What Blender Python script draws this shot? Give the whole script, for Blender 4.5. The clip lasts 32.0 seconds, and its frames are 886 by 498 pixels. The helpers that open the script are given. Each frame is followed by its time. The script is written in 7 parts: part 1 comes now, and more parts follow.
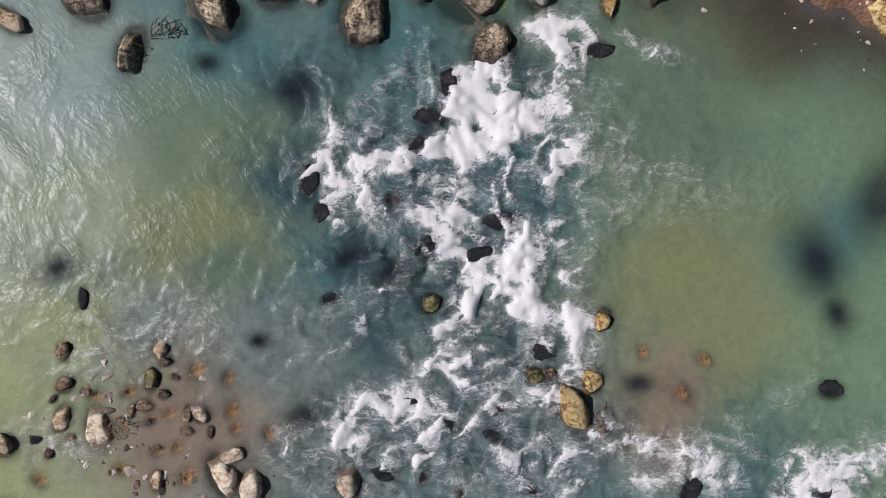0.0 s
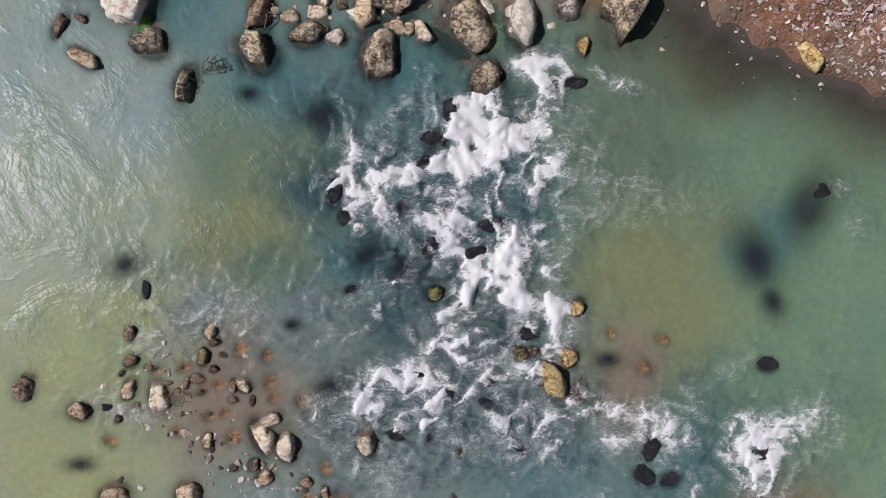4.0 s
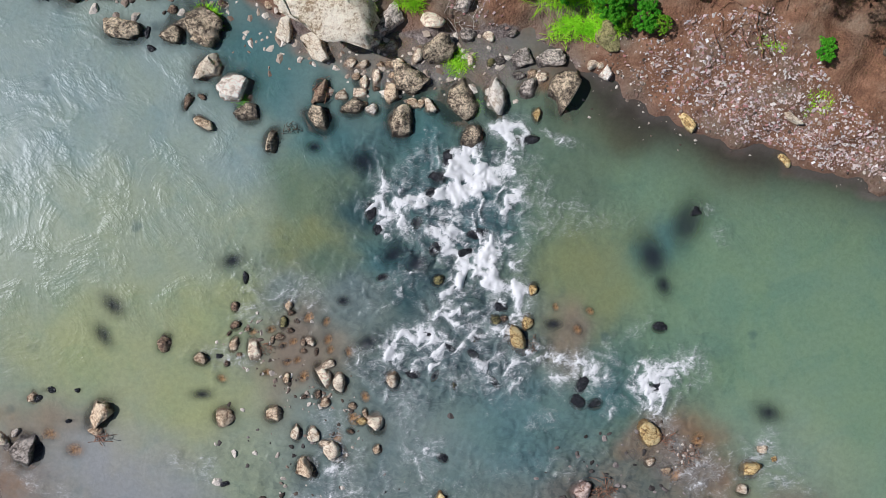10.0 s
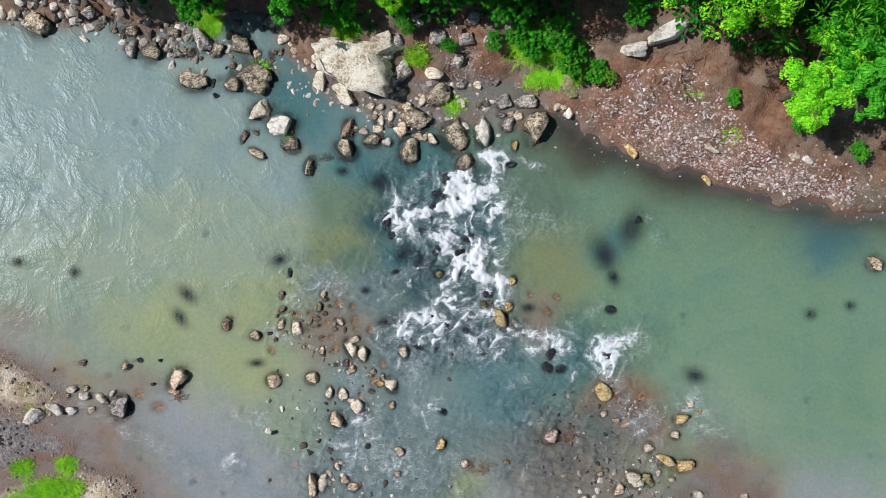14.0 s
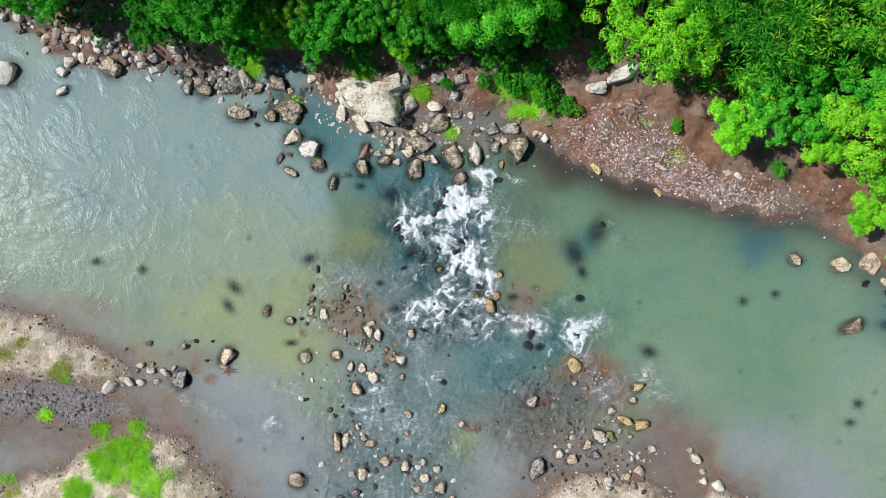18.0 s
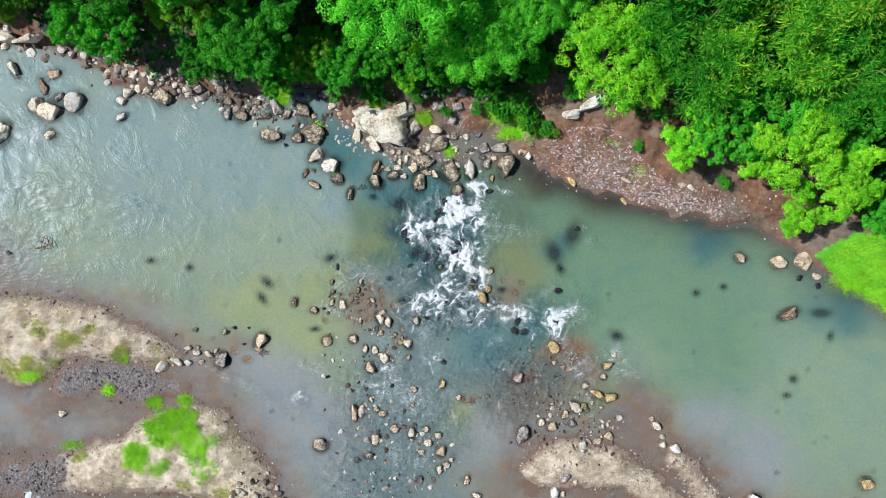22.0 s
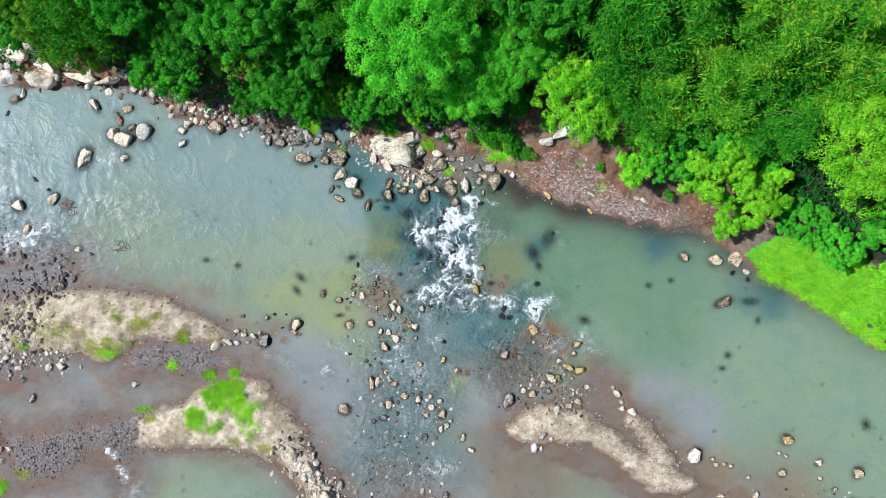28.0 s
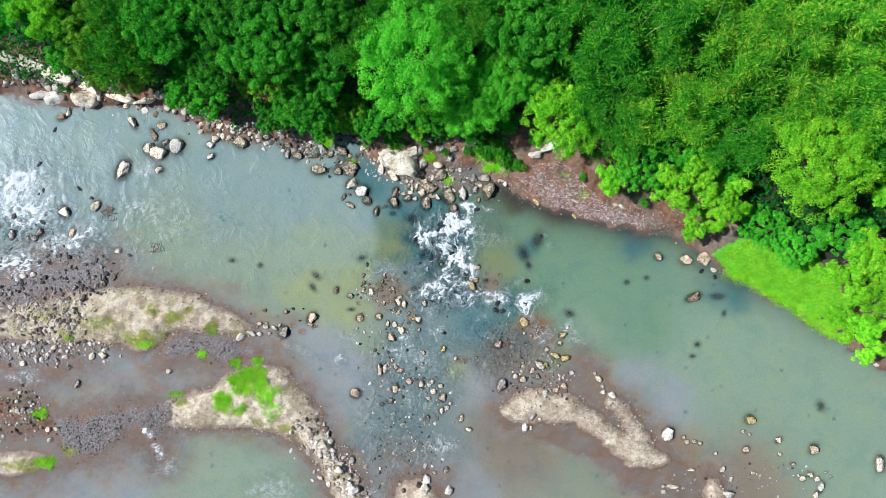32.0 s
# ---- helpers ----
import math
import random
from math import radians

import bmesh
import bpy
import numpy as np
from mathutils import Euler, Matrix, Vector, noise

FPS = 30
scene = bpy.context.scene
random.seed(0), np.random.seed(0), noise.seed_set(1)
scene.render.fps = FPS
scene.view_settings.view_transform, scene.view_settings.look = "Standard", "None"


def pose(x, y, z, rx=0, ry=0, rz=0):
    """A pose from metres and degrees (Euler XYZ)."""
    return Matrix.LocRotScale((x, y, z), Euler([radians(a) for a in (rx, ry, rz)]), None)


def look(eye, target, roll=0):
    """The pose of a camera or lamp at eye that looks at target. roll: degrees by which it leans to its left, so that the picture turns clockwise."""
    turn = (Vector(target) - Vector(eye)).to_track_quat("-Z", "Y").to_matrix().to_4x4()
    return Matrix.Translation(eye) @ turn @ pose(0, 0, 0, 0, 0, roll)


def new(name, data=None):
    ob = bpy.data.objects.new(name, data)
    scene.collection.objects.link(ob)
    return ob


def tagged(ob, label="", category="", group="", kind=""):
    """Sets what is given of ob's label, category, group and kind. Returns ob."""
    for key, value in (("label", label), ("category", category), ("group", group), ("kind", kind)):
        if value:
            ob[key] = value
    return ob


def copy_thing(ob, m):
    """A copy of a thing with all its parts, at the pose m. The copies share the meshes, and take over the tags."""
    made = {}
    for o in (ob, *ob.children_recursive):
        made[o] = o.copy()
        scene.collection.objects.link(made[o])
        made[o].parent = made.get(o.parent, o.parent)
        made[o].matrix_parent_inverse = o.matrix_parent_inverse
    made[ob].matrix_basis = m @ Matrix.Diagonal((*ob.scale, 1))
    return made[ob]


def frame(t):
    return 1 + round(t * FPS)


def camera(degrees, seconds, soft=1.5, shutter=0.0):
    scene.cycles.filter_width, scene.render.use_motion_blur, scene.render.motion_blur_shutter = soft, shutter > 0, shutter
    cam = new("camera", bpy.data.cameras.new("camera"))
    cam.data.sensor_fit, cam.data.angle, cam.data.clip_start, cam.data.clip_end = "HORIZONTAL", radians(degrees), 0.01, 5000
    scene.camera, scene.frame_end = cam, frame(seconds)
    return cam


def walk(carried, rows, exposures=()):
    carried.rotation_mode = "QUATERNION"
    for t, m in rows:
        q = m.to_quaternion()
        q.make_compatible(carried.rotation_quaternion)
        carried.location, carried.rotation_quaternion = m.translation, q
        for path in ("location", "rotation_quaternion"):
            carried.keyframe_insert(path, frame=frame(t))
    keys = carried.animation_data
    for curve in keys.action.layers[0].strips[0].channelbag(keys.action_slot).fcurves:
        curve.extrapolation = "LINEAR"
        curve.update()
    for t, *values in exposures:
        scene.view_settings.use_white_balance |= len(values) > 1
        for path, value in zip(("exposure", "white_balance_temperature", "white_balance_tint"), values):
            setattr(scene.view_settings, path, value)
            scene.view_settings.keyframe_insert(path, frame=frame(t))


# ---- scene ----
cam = camera(70, 32.0, soft=0.5)
walk(cam, [
    (0, pose(0.054, -0.011, 8.559, 0, 0, 0.13)),
    (1, pose(0.049, -0.022, 8.837, 0, 0, 0.10)),
    (2, pose(0.045, -0.034, 9.276, 0, 0, 0.09)),
    (3, pose(0.028, -0.030, 9.747, 0, 0, 0.06)),
    (6, pose(0.014, -0.007, 11.610, 0, 0, 0.05)),
    (8, pose(0.007, 0.004, 13.215, 0, 0, 0.03)),
    (9, pose(0.005, 0.005, 14.336, 0, 0, 0.03)),
    (10, pose(0.008, 0.010, 15.451, 0, 0, 0.01)),
    (13, pose(0.015, 0.033, 18.828, 0, 0, -0.16)),
    (19, pose(0.018, 0.052, 25.594, 0, 0, -0.54)),
    (20, pose(0.019, 0.059, 26.729, 0, 0, -0.58)),
    (21, pose(0.020, 0.067, 27.871, 0, 0, -0.60)),
    (22, pose(0.021, 0.072, 28.999, 0, 0, -0.62)),
    (23, pose(0.021, 0.078, 30.164, 0, 0, -0.64)),
    (24, pose(0.017, 0.092, 31.270, 0, 0, -0.67)),
    (28, pose(-0.000, 0.140, 35.759, 0, 0, -0.74)),
    (29, pose(-0.003, 0.151, 36.835, 0, 0, -0.76)),
    (30, pose(-0.003, 0.176, 37.918, 0, 0, -0.79)),
    (31, pose(-0.010, 0.195, 39.036, 0, 0, -0.81)),
    (32, pose(-0.011, 0.211, 40.097, 0, 0, -0.84)),
], exposures=[(0, -0.46, 6000, 20), (3, -0.46, 5950, 20), (9, -0.39, 5700, 16), (13, -0.25, 5580, 12), (21, -0.09, 5480, 8), (32, 0.02, 5360, 8)])

# ---- world and sun ----
SUN_ELEV, SUN_AZ = radians(47), radians(173)   # azimuth counter-clockwise from +x
world = bpy.data.worlds.new("sky")
scene.world = world
world.use_nodes = True
wn = world.node_tree
sky = wn.nodes.new("ShaderNodeTexSky")
sky.sky_type, sky.sun_disc = "NISHITA", False
sky.sun_elevation, sky.sun_rotation = SUN_ELEV, radians(90) - SUN_AZ
wn.links.new(sky.outputs[0], wn.nodes["Background"].inputs[0])
wn.nodes["Background"].inputs[1].default_value = 0.058
sun = new("sun", bpy.data.lights.new("sun", "SUN"))
sun.data.energy, sun.data.angle, sun.data.color = 5.0, radians(0.6), (1.0, 0.96, 0.89)
sun.matrix_world = look((40 * math.cos(SUN_ELEV) * math.cos(SUN_AZ), 40 * math.cos(SUN_ELEV) * math.sin(SUN_AZ), 40 * math.sin(SUN_ELEV)), (0, 0, 0))


# ---- materials ----
class Mat:
    """A node material with short calls for its nodes."""

    def __init__(self, name):
        self.m = bpy.data.materials.new(name)
        self.m.use_nodes = True
        self.n, self.l = self.m.node_tree.nodes, self.m.node_tree.links
        self.bsdf = self.n["Principled BSDF"]
        self.out = self.n["Material Output"]
        self.geo = self.n.new("ShaderNodeNewGeometry")

    def put(self, socket, value):
        if isinstance(value, bpy.types.NodeSocket):
            self.l.new(value, socket)
        elif isinstance(value, tuple) and len(value) == 3 and socket.type == "RGBA":
            socket.default_value = (*value, 1)
        else:
            socket.default_value = value

    def noise(self, scale, detail=4, rough=0.55, vec=None, distort=0.0):
        t = self.n.new("ShaderNodeTexNoise")
        self.put(t.inputs["Scale"], scale)
        self.put(t.inputs["Detail"], detail)
        self.put(t.inputs["Roughness"], rough)
        self.put(t.inputs["Distortion"], distort)
        self.put(t.inputs["Vector"], vec if vec is not None else self.geo.outputs["Position"])
        return t.outputs["Fac"]

    def noise_colour(self, scale, vec=None):
        t = self.n.new("ShaderNodeTexNoise")
        self.put(t.inputs["Scale"], scale)
        self.put(t.inputs["Vector"], vec if vec is not None else self.geo.outputs["Position"])
        return t.outputs["Color"]

    def cells(self, scale, feature="F1", vec=None):
        t = self.n.new("ShaderNodeTexVoronoi")
        t.feature = feature
        self.put(t.inputs["Scale"], scale)
        self.put(t.inputs["Vector"], vec if vec is not None else self.geo.outputs["Position"])
        return t.outputs["Distance"]

    def math(self, op, a, b=0.0, clamp=False):
        t = self.n.new("ShaderNodeMath")
        t.operation, t.use_clamp = op, clamp
        self.put(t.inputs[0], a)
        self.put(t.inputs[1], b)
        return t.outputs[0]

    def vmath(self, op, a, b):
        t = self.n.new("ShaderNodeVectorMath")
        t.operation = op
        self.put(t.inputs[0], a)
        self.put(t.inputs[1], b)
        return t.outputs[0]

    def step(self, a, lo, hi, to=(0.0, 1.0)):
        t = self.n.new("ShaderNodeMapRange")
        t.interpolation_type = "SMOOTHSTEP"
        self.put(t.inputs[0], a)
        for i, v in zip((1, 2, 3, 4), (lo, hi, *to)):
            t.inputs[i].default_value = v
        return t.outputs[0]

    def ramp(self, fac, *stops):
        t = self.n.new("ShaderNodeValToRGB")
        e = t.color_ramp.elements
        while len(e) < len(stops):
            e.new(0.5)
        for k, (p, c) in zip(e, stops):
            k.position, k.color = p, (*c, 1)
        self.put(t.inputs[0], fac)
        return t.outputs[0]

    def mix(self, fac, a, b, mode="MIX"):
        t = self.n.new("ShaderNodeMix")
        t.data_type, t.blend_type = "RGBA", mode
        self.put(t.inputs[0], fac)
        self.put(t.inputs[6], a)
        self.put(t.inputs[7], b)
        return t.outputs[2]

    def attr(self, name):
        t = self.n.new("ShaderNodeAttribute")
        t.attribute_name = name
        return t

    def turned(self, vec, degrees):
        t = self.n.new("ShaderNodeVectorRotate")
        t.rotation_type = "Z_AXIS"
        t.inputs["Angle"].default_value = radians(degrees)
        self.put(t.inputs["Vector"], vec)
        return t.outputs[0]

    def random(self):
        return self.n.new("ShaderNodeObjectInfo").outputs["Random"]

    def bump(self, height, strength, distance, normal=None):
        t = self.n.new("ShaderNodeBump")
        t.inputs["Strength"].default_value = strength
        t.inputs["Distance"].default_value = distance
        self.put(t.inputs["Height"], height)
        if normal is not None:
            self.put(t.inputs["Normal"], normal)
        return t.outputs[0]

    def set(self, colour=None, rough=None, normal=None, spec=None):
        for key, v in (("Base Color", colour), ("Roughness", rough), ("Normal", normal), ("Specular IOR Level", spec)):
            if v is not None:
                self.put(self.bsdf.inputs[key], v)
        return self.m


def rock_material(name, dark, mid, light, pits=0.5, rough=0.85, wet_line=0.08, soak=0.85):
    m = Mat(name)
    pos = m.n.new("ShaderNodeTexCoord").outputs["Object"]
    big = m.noise(3.0, 5, 0.6, pos)
    fine = m.noise(22.0, 6, 0.7, pos)
    holes = m.cells(26.0, "F1", pos)
    crust = m.noise(11.0, 8, 0.78, pos, 0.8)
    fac = m.math("ADD", m.math("MULTIPLY", big, 0.35), m.math("ADD", m.math("MULTIPLY", crust, 0.45), m.math("MULTIPLY", fine, 0.2)))
    col = m.ramp(fac, (0.435, dark), (0.475, mid), (0.52, light))
    straw = m.noise(30.0, 5, 0.7, m.vmath("MULTIPLY", pos, (0.45, 1.7, 1.0)), 1.5)
    col = m.mix(m.math("MULTIPLY", m.step(straw, 0.5, 0.6), 0.9 * pits), col, light)
    col = m.mix(m.math("MULTIPLY", m.step(m.noise(7.0, 7, 0.75, pos, 0.5), 0.52, 0.6), 0.95 * pits), col, dark)
    crack = m.step(m.cells(4.5, "DISTANCE_TO_EDGE", m.vmath("ADD", pos, m.noise_colour(5.0, pos))), 0.0, 0.05)
    col = m.mix(m.math("MULTIPLY", m.math("SUBTRACT", 1.0, crack), 0.35 * pits + 0.1), col, dark)
    col = m.mix(m.math("MULTIPLY", m.step(holes, 0.3, 0.1), pits), col, dark)
    tone = m.math("ADD", 0.88, m.math("MULTIPLY", m.random(), 0.4))
    col = m.mix(1.0, col, tone, "MULTIPLY")
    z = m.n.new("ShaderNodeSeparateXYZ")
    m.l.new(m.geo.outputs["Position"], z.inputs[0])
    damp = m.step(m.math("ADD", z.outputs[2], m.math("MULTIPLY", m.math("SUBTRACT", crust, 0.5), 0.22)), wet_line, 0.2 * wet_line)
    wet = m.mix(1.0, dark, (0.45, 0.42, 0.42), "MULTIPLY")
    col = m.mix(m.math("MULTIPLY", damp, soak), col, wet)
    h = m.math("ADD", m.math("MULTIPLY", fine, 0.6), m.math("ADD", m.math("MULTIPLY", holes, 0.5 * pits), m.math("MULTIPLY", crack, 0.3)))
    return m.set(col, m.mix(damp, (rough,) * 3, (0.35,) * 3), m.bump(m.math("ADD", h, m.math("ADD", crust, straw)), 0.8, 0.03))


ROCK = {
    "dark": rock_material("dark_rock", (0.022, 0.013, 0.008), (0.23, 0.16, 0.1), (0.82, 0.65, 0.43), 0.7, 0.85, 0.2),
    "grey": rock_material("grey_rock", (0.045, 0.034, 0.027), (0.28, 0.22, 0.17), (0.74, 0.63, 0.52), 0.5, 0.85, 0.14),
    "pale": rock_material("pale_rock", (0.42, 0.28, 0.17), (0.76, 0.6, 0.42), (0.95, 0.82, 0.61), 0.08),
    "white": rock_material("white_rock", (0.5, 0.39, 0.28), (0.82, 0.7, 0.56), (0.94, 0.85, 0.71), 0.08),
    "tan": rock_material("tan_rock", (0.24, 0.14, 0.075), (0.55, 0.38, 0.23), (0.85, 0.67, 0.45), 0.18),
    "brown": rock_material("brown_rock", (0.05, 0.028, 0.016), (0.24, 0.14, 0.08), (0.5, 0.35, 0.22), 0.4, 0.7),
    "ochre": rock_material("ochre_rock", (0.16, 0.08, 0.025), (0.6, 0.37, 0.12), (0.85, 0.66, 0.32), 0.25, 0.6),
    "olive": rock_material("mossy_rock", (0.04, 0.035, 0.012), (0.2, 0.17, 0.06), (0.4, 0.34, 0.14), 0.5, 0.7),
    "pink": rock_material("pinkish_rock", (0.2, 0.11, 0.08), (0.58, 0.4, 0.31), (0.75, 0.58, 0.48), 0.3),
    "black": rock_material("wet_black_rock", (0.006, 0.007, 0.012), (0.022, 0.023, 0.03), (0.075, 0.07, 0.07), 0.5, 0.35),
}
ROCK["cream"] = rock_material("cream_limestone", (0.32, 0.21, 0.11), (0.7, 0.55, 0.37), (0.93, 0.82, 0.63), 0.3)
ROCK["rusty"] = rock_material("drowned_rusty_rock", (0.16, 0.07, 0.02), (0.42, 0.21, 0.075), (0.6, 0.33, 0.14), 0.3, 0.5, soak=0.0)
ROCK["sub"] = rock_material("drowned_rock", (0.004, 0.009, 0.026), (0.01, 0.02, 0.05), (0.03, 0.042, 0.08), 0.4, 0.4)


def ground_material():
    """Silt bed, sandbars, red-brown banks, dark soil and turf, chosen by the ground's own weights."""
    m = Mat("river_ground")
    w = m.n.new("ShaderNodeSeparateColor")
    m.l.new(m.attr("soil").outputs["Color"], w.inputs[0])
    sand_w, turf_w, gravel_w = w.outputs
    big, mid, fine = m.noise(0.5, 5, 0.6), m.noise(4.0, 6, 0.65), m.noise(38.0, 5, 0.7)
    peb = m.cells(17.0)
    both = m.math("ADD", m.math("MULTIPLY", mid, 0.6), m.math("MULTIPLY", fine, 0.4))
    silt = m.ramp(both, (0.32, (0.085, 0.04, 0.024)), (0.5, (0.235, 0.112, 0.058)), (0.68, (0.42, 0.22, 0.125)))
    silt = m.mix(m.step(big, 0.4, 0.62), silt, m.ramp(both, (0.35, (0.11, 0.08, 0.055)), (0.65, (0.28, 0.21, 0.14))))
    sand = m.ramp(both, (0.32, (0.36, 0.25, 0.15)), (0.47, (0.68, 0.53, 0.36)), (0.64, (0.93, 0.79, 0.58)))
    grav = m.ramp(m.math("ADD", m.math("MULTIPLY", m.noise(9.0, 7, 0.75), 0.6), m.math("MULTIPLY", fine, 0.4)), (0.38, (0.045, 0.033, 0.027)), (0.5, (0.17, 0.13, 0.108)), (0.64, (0.46, 0.38, 0.32)))
    turf = m.ramp(both, (0.3, (0.05, 0.2, 0.008)), (0.52, (0.13, 0.42, 0.012)), (0.7, (0.28, 0.6, 0.03)))
    sand = m.mix(m.step(m.noise(1.1, 6, 0.75), 0.42, 0.6, (0.0, 0.7)), sand, m.ramp(both, (0.35, (0.2, 0.125, 0.065)), (0.65, (0.5, 0.36, 0.22))))
    edge = m.math("SUBTRACT", m.math("MULTIPLY", mid, 0.8), 0.4)
    col = m.mix(m.step(m.math("ADD", sand_w, edge), 0.3, 0.6), silt, sand)
    col = m.mix(m.step(m.math("ADD", gravel_w, edge), 0.35, 0.6), col, grav)
    col = m.mix(m.step(m.math("ADD", turf_w, edge), 0.35, 0.6), col, turf)
    z = m.n.new("ShaderNodeSeparateXYZ")
    m.l.new(m.geo.outputs["Position"], z.inputs[0])
    # high inland ground turns a very dark brown-green
    inland_dark = m.math("MULTIPLY", m.step(z.outputs[2], 0.7, 1.3), m.step(gravel_w, 0.4, 0.8))
    col = m.mix(inland_dark, col, m.ramp(both, (0.35, (0.012, 0.018, 0.006)), (0.65, (0.05, 0.06, 0.02))))
    damp = m.step(m.math("ADD", z.outputs[2], m.math("MULTIPLY", m.math("SUBTRACT", mid, 0.5), 0.16)), 0.15, 0.03)
    col = m.mix(m.math("MULTIPLY", m.math("MULTIPLY", damp, m.math("SUBTRACT", 1.0, gravel_w)), 0.65), col, (0.17, 0.092, 0.055))
    h = m.math("ADD", m.math("MULTIPLY", fine, 0.5), m.math("MULTIPLY", peb, 0.5))
    return m.set(col, m.mix(damp, (0.95,) * 3, (0.5,) * 3), m.bump(h, 0.8, 0.05))


def water_material():
    """Silty river water: clear only where it is thin, streaked to solid foam in the rapids."""
    m = Mat("river_water")
    pos = m.geo.outputs["Position"]
    depth, thin, foam, chop, ripple = (m.attr(k).outputs["Fac"] for k in ("depth", "thin", "foam", "chop", "ripple"))
    bank_shade = m.attr("bank_shade").outputs["Fac"]
    big, mid = m.noise(0.22, 4, 0.55), m.noise(1.3, 4, 0.6)
    d = m.math("ADD", depth, m.math("ADD", m.math("MULTIPLY", m.math("SUBTRACT", big, 0.5), 0.3), m.math("MULTIPLY", m.math("SUBTRACT", mid, 0.5), 0.22)))
    tint = m.attr("turbid").outputs["Color"]
    shoal = m.ramp(m.noise(0.9, 4, 0.6), (0.3, (0.35, 0.205, 0.115)), (0.55, (0.36, 0.315, 0.275)))
    col = m.mix(m.step(d, 0.3, 0.02, (0.0, 0.9)), tint, shoal)
    col = m.mix(m.step(m.noise(0.55, 5, 0.6, pos, 0.5), 0.38, 0.66, (0.0, 0.32)), col, m.mix(1.0, col, (1.2, 1.1, 0.82), "MULTIPLY"))
    col = m.mix(m.step(m.noise(0.8, 5, 0.62, m.vmath("ADD", pos, (31.0, 7.0, 0.0)), 0.6), 0.45, 0.68, (0.0, 0.4)), col, m.mix(1.0, col, (0.72, 0.86, 0.94), "MULTIPLY"))
    # north bank's shade and reflection painted into the brown edge water
    col = m.mix(m.math("MULTIPLY", bank_shade, 0.85), col, (0.052, 0.042, 0.034))
    col = m.mix(1.0, col, m.step(m.noise(9.0, 8, 0.75, pos, 0.6), 0.25, 0.75, (0.88, 1.12)), "MULTIPLY")
    stone = m.cells(1.05, "F1", m.vmath("ADD", pos, m.vmath("MULTIPLY", m.noise_colour(3.0), (0.3, 0.3, 0.0))))
    col = m.mix(m.math("MULTIPLY", m.step(stone, 0.2, 0.06), m.step(m.noise(0.35, 2), 0.45, 0.65, (0.0, 0.45))), col, (0.035, 0.075, 0.085))
    flow = m.vmath("ADD", m.vmath("MULTIPLY", pos, (0.85, 1.15, 1.0)), m.vmath("MULTIPLY", m.noise_colour(2.2), (0.3, 0.3, 0.0)))
    n1, n2 = m.noise(3.0, 7, 0.68, flow, 1.1), m.noise(26.0, 5, 0.75, flow, 0.6)
    # slate water of the rapids, its hollows darkened further in the colour
    col = m.mix(m.math("MULTIPLY", chop, m.step(n1, 0.36, 0.64, (0.9, 0.4))), col, (0.046, 0.074, 0.082))
    # one side of each wavelet darkened in the colour, standing in for shade
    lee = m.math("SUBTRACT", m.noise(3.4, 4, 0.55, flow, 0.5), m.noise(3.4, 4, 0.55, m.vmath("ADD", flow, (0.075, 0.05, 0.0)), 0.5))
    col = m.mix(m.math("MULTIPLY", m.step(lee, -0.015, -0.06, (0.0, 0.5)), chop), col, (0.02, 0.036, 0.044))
    # wavelets gather in patches, short and sharp-crested, slanting across the stream
    patch = m.step(m.noise(0.75, 4, 0.6, pos, 0.6), 0.42, 0.7, (0.14, 1.0))
    slant = m.vmath("MULTIPLY", m.turned(m.vmath("ADD", pos, m.vmath("MULTIPLY", m.noise_colour(1.7), (0.35, 0.35, 0.0))), -40), (1.9, 0.75, 1.0))
    crest = m.math("POWER", m.math("SUBTRACT", 1.0, m.math("ABSOLUTE", m.math("SUBTRACT", m.math("MULTIPLY", m.noise(3.6, 2, 0.5, slant, 0.3), 2.0), 1.0))), 5.0)
    fine = m.noise(17.0, 4, 0.65, m.turned(pos, 25), 0.8)
    swell = m.noise(2.2, 3, 0.5, m.vmath("MULTIPLY", m.turned(pos, -30), (1.5, 0.7, 1.0)), 0.6)
    amp = m.math("ADD", m.math("MULTIPLY", patch, ripple), m.math("MULTIPLY", chop, 0.7))
    hgt = m.math("MULTIPLY", m.math("ADD", m.math("MULTIPLY", crest, 0.26), m.math("ADD", m.math("MULTIPLY", fine, 0.3), m.math("ADD", m.math("MULTIPLY", swell, 1.3), m.math("MULTIPLY", m.math("MULTIPLY", n1, chop), 1.2)))), amp)
    nrm = m.bump(hgt, 0.8, 0.03)
    opaque = m.math("SUBTRACT", 1.0, m.math("POWER", 2.718, m.math("MULTIPLY", m.math("MAXIMUM", thin, 0.0), -9.0)))
    alpha = m.math("ADD", 0.02, m.math("MULTIPLY", opaque, 0.98), True)
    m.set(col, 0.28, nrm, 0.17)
    m.put(m.bsdf.inputs["IOR"], 1.33)
    m.put(m.bsdf.inputs["Alpha"], alpha)
    # foam: solid where it boils, drawn out in threads down the stream
    def threads(scale, width):
        n = m.noise(scale, 3, 0.5, flow, 1.6)
        return m.step(m.math("ABSOLUTE", m.math("SUBTRACT", n, 0.5)), width, 0.0)

    gate = m.step(foam, 0.1, 0.32)
    lace = m.noise(9.0, 6, 0.7, flow, 1.3)
    f = m.math("ADD", foam, m.math("ADD", m.math("MULTIPLY", m.math("SUBTRACT", lace, 0.5), 1.0), m.math("MULTIPLY", m.math("SUBTRACT", n2, 0.5), 0.5)))
    solid = m.math("MULTIPLY", m.step(f, 0.46, 0.8), gate)
    drawn = m.vmath("MULTIPLY", flow, (0.55, 1.5, 1.0))
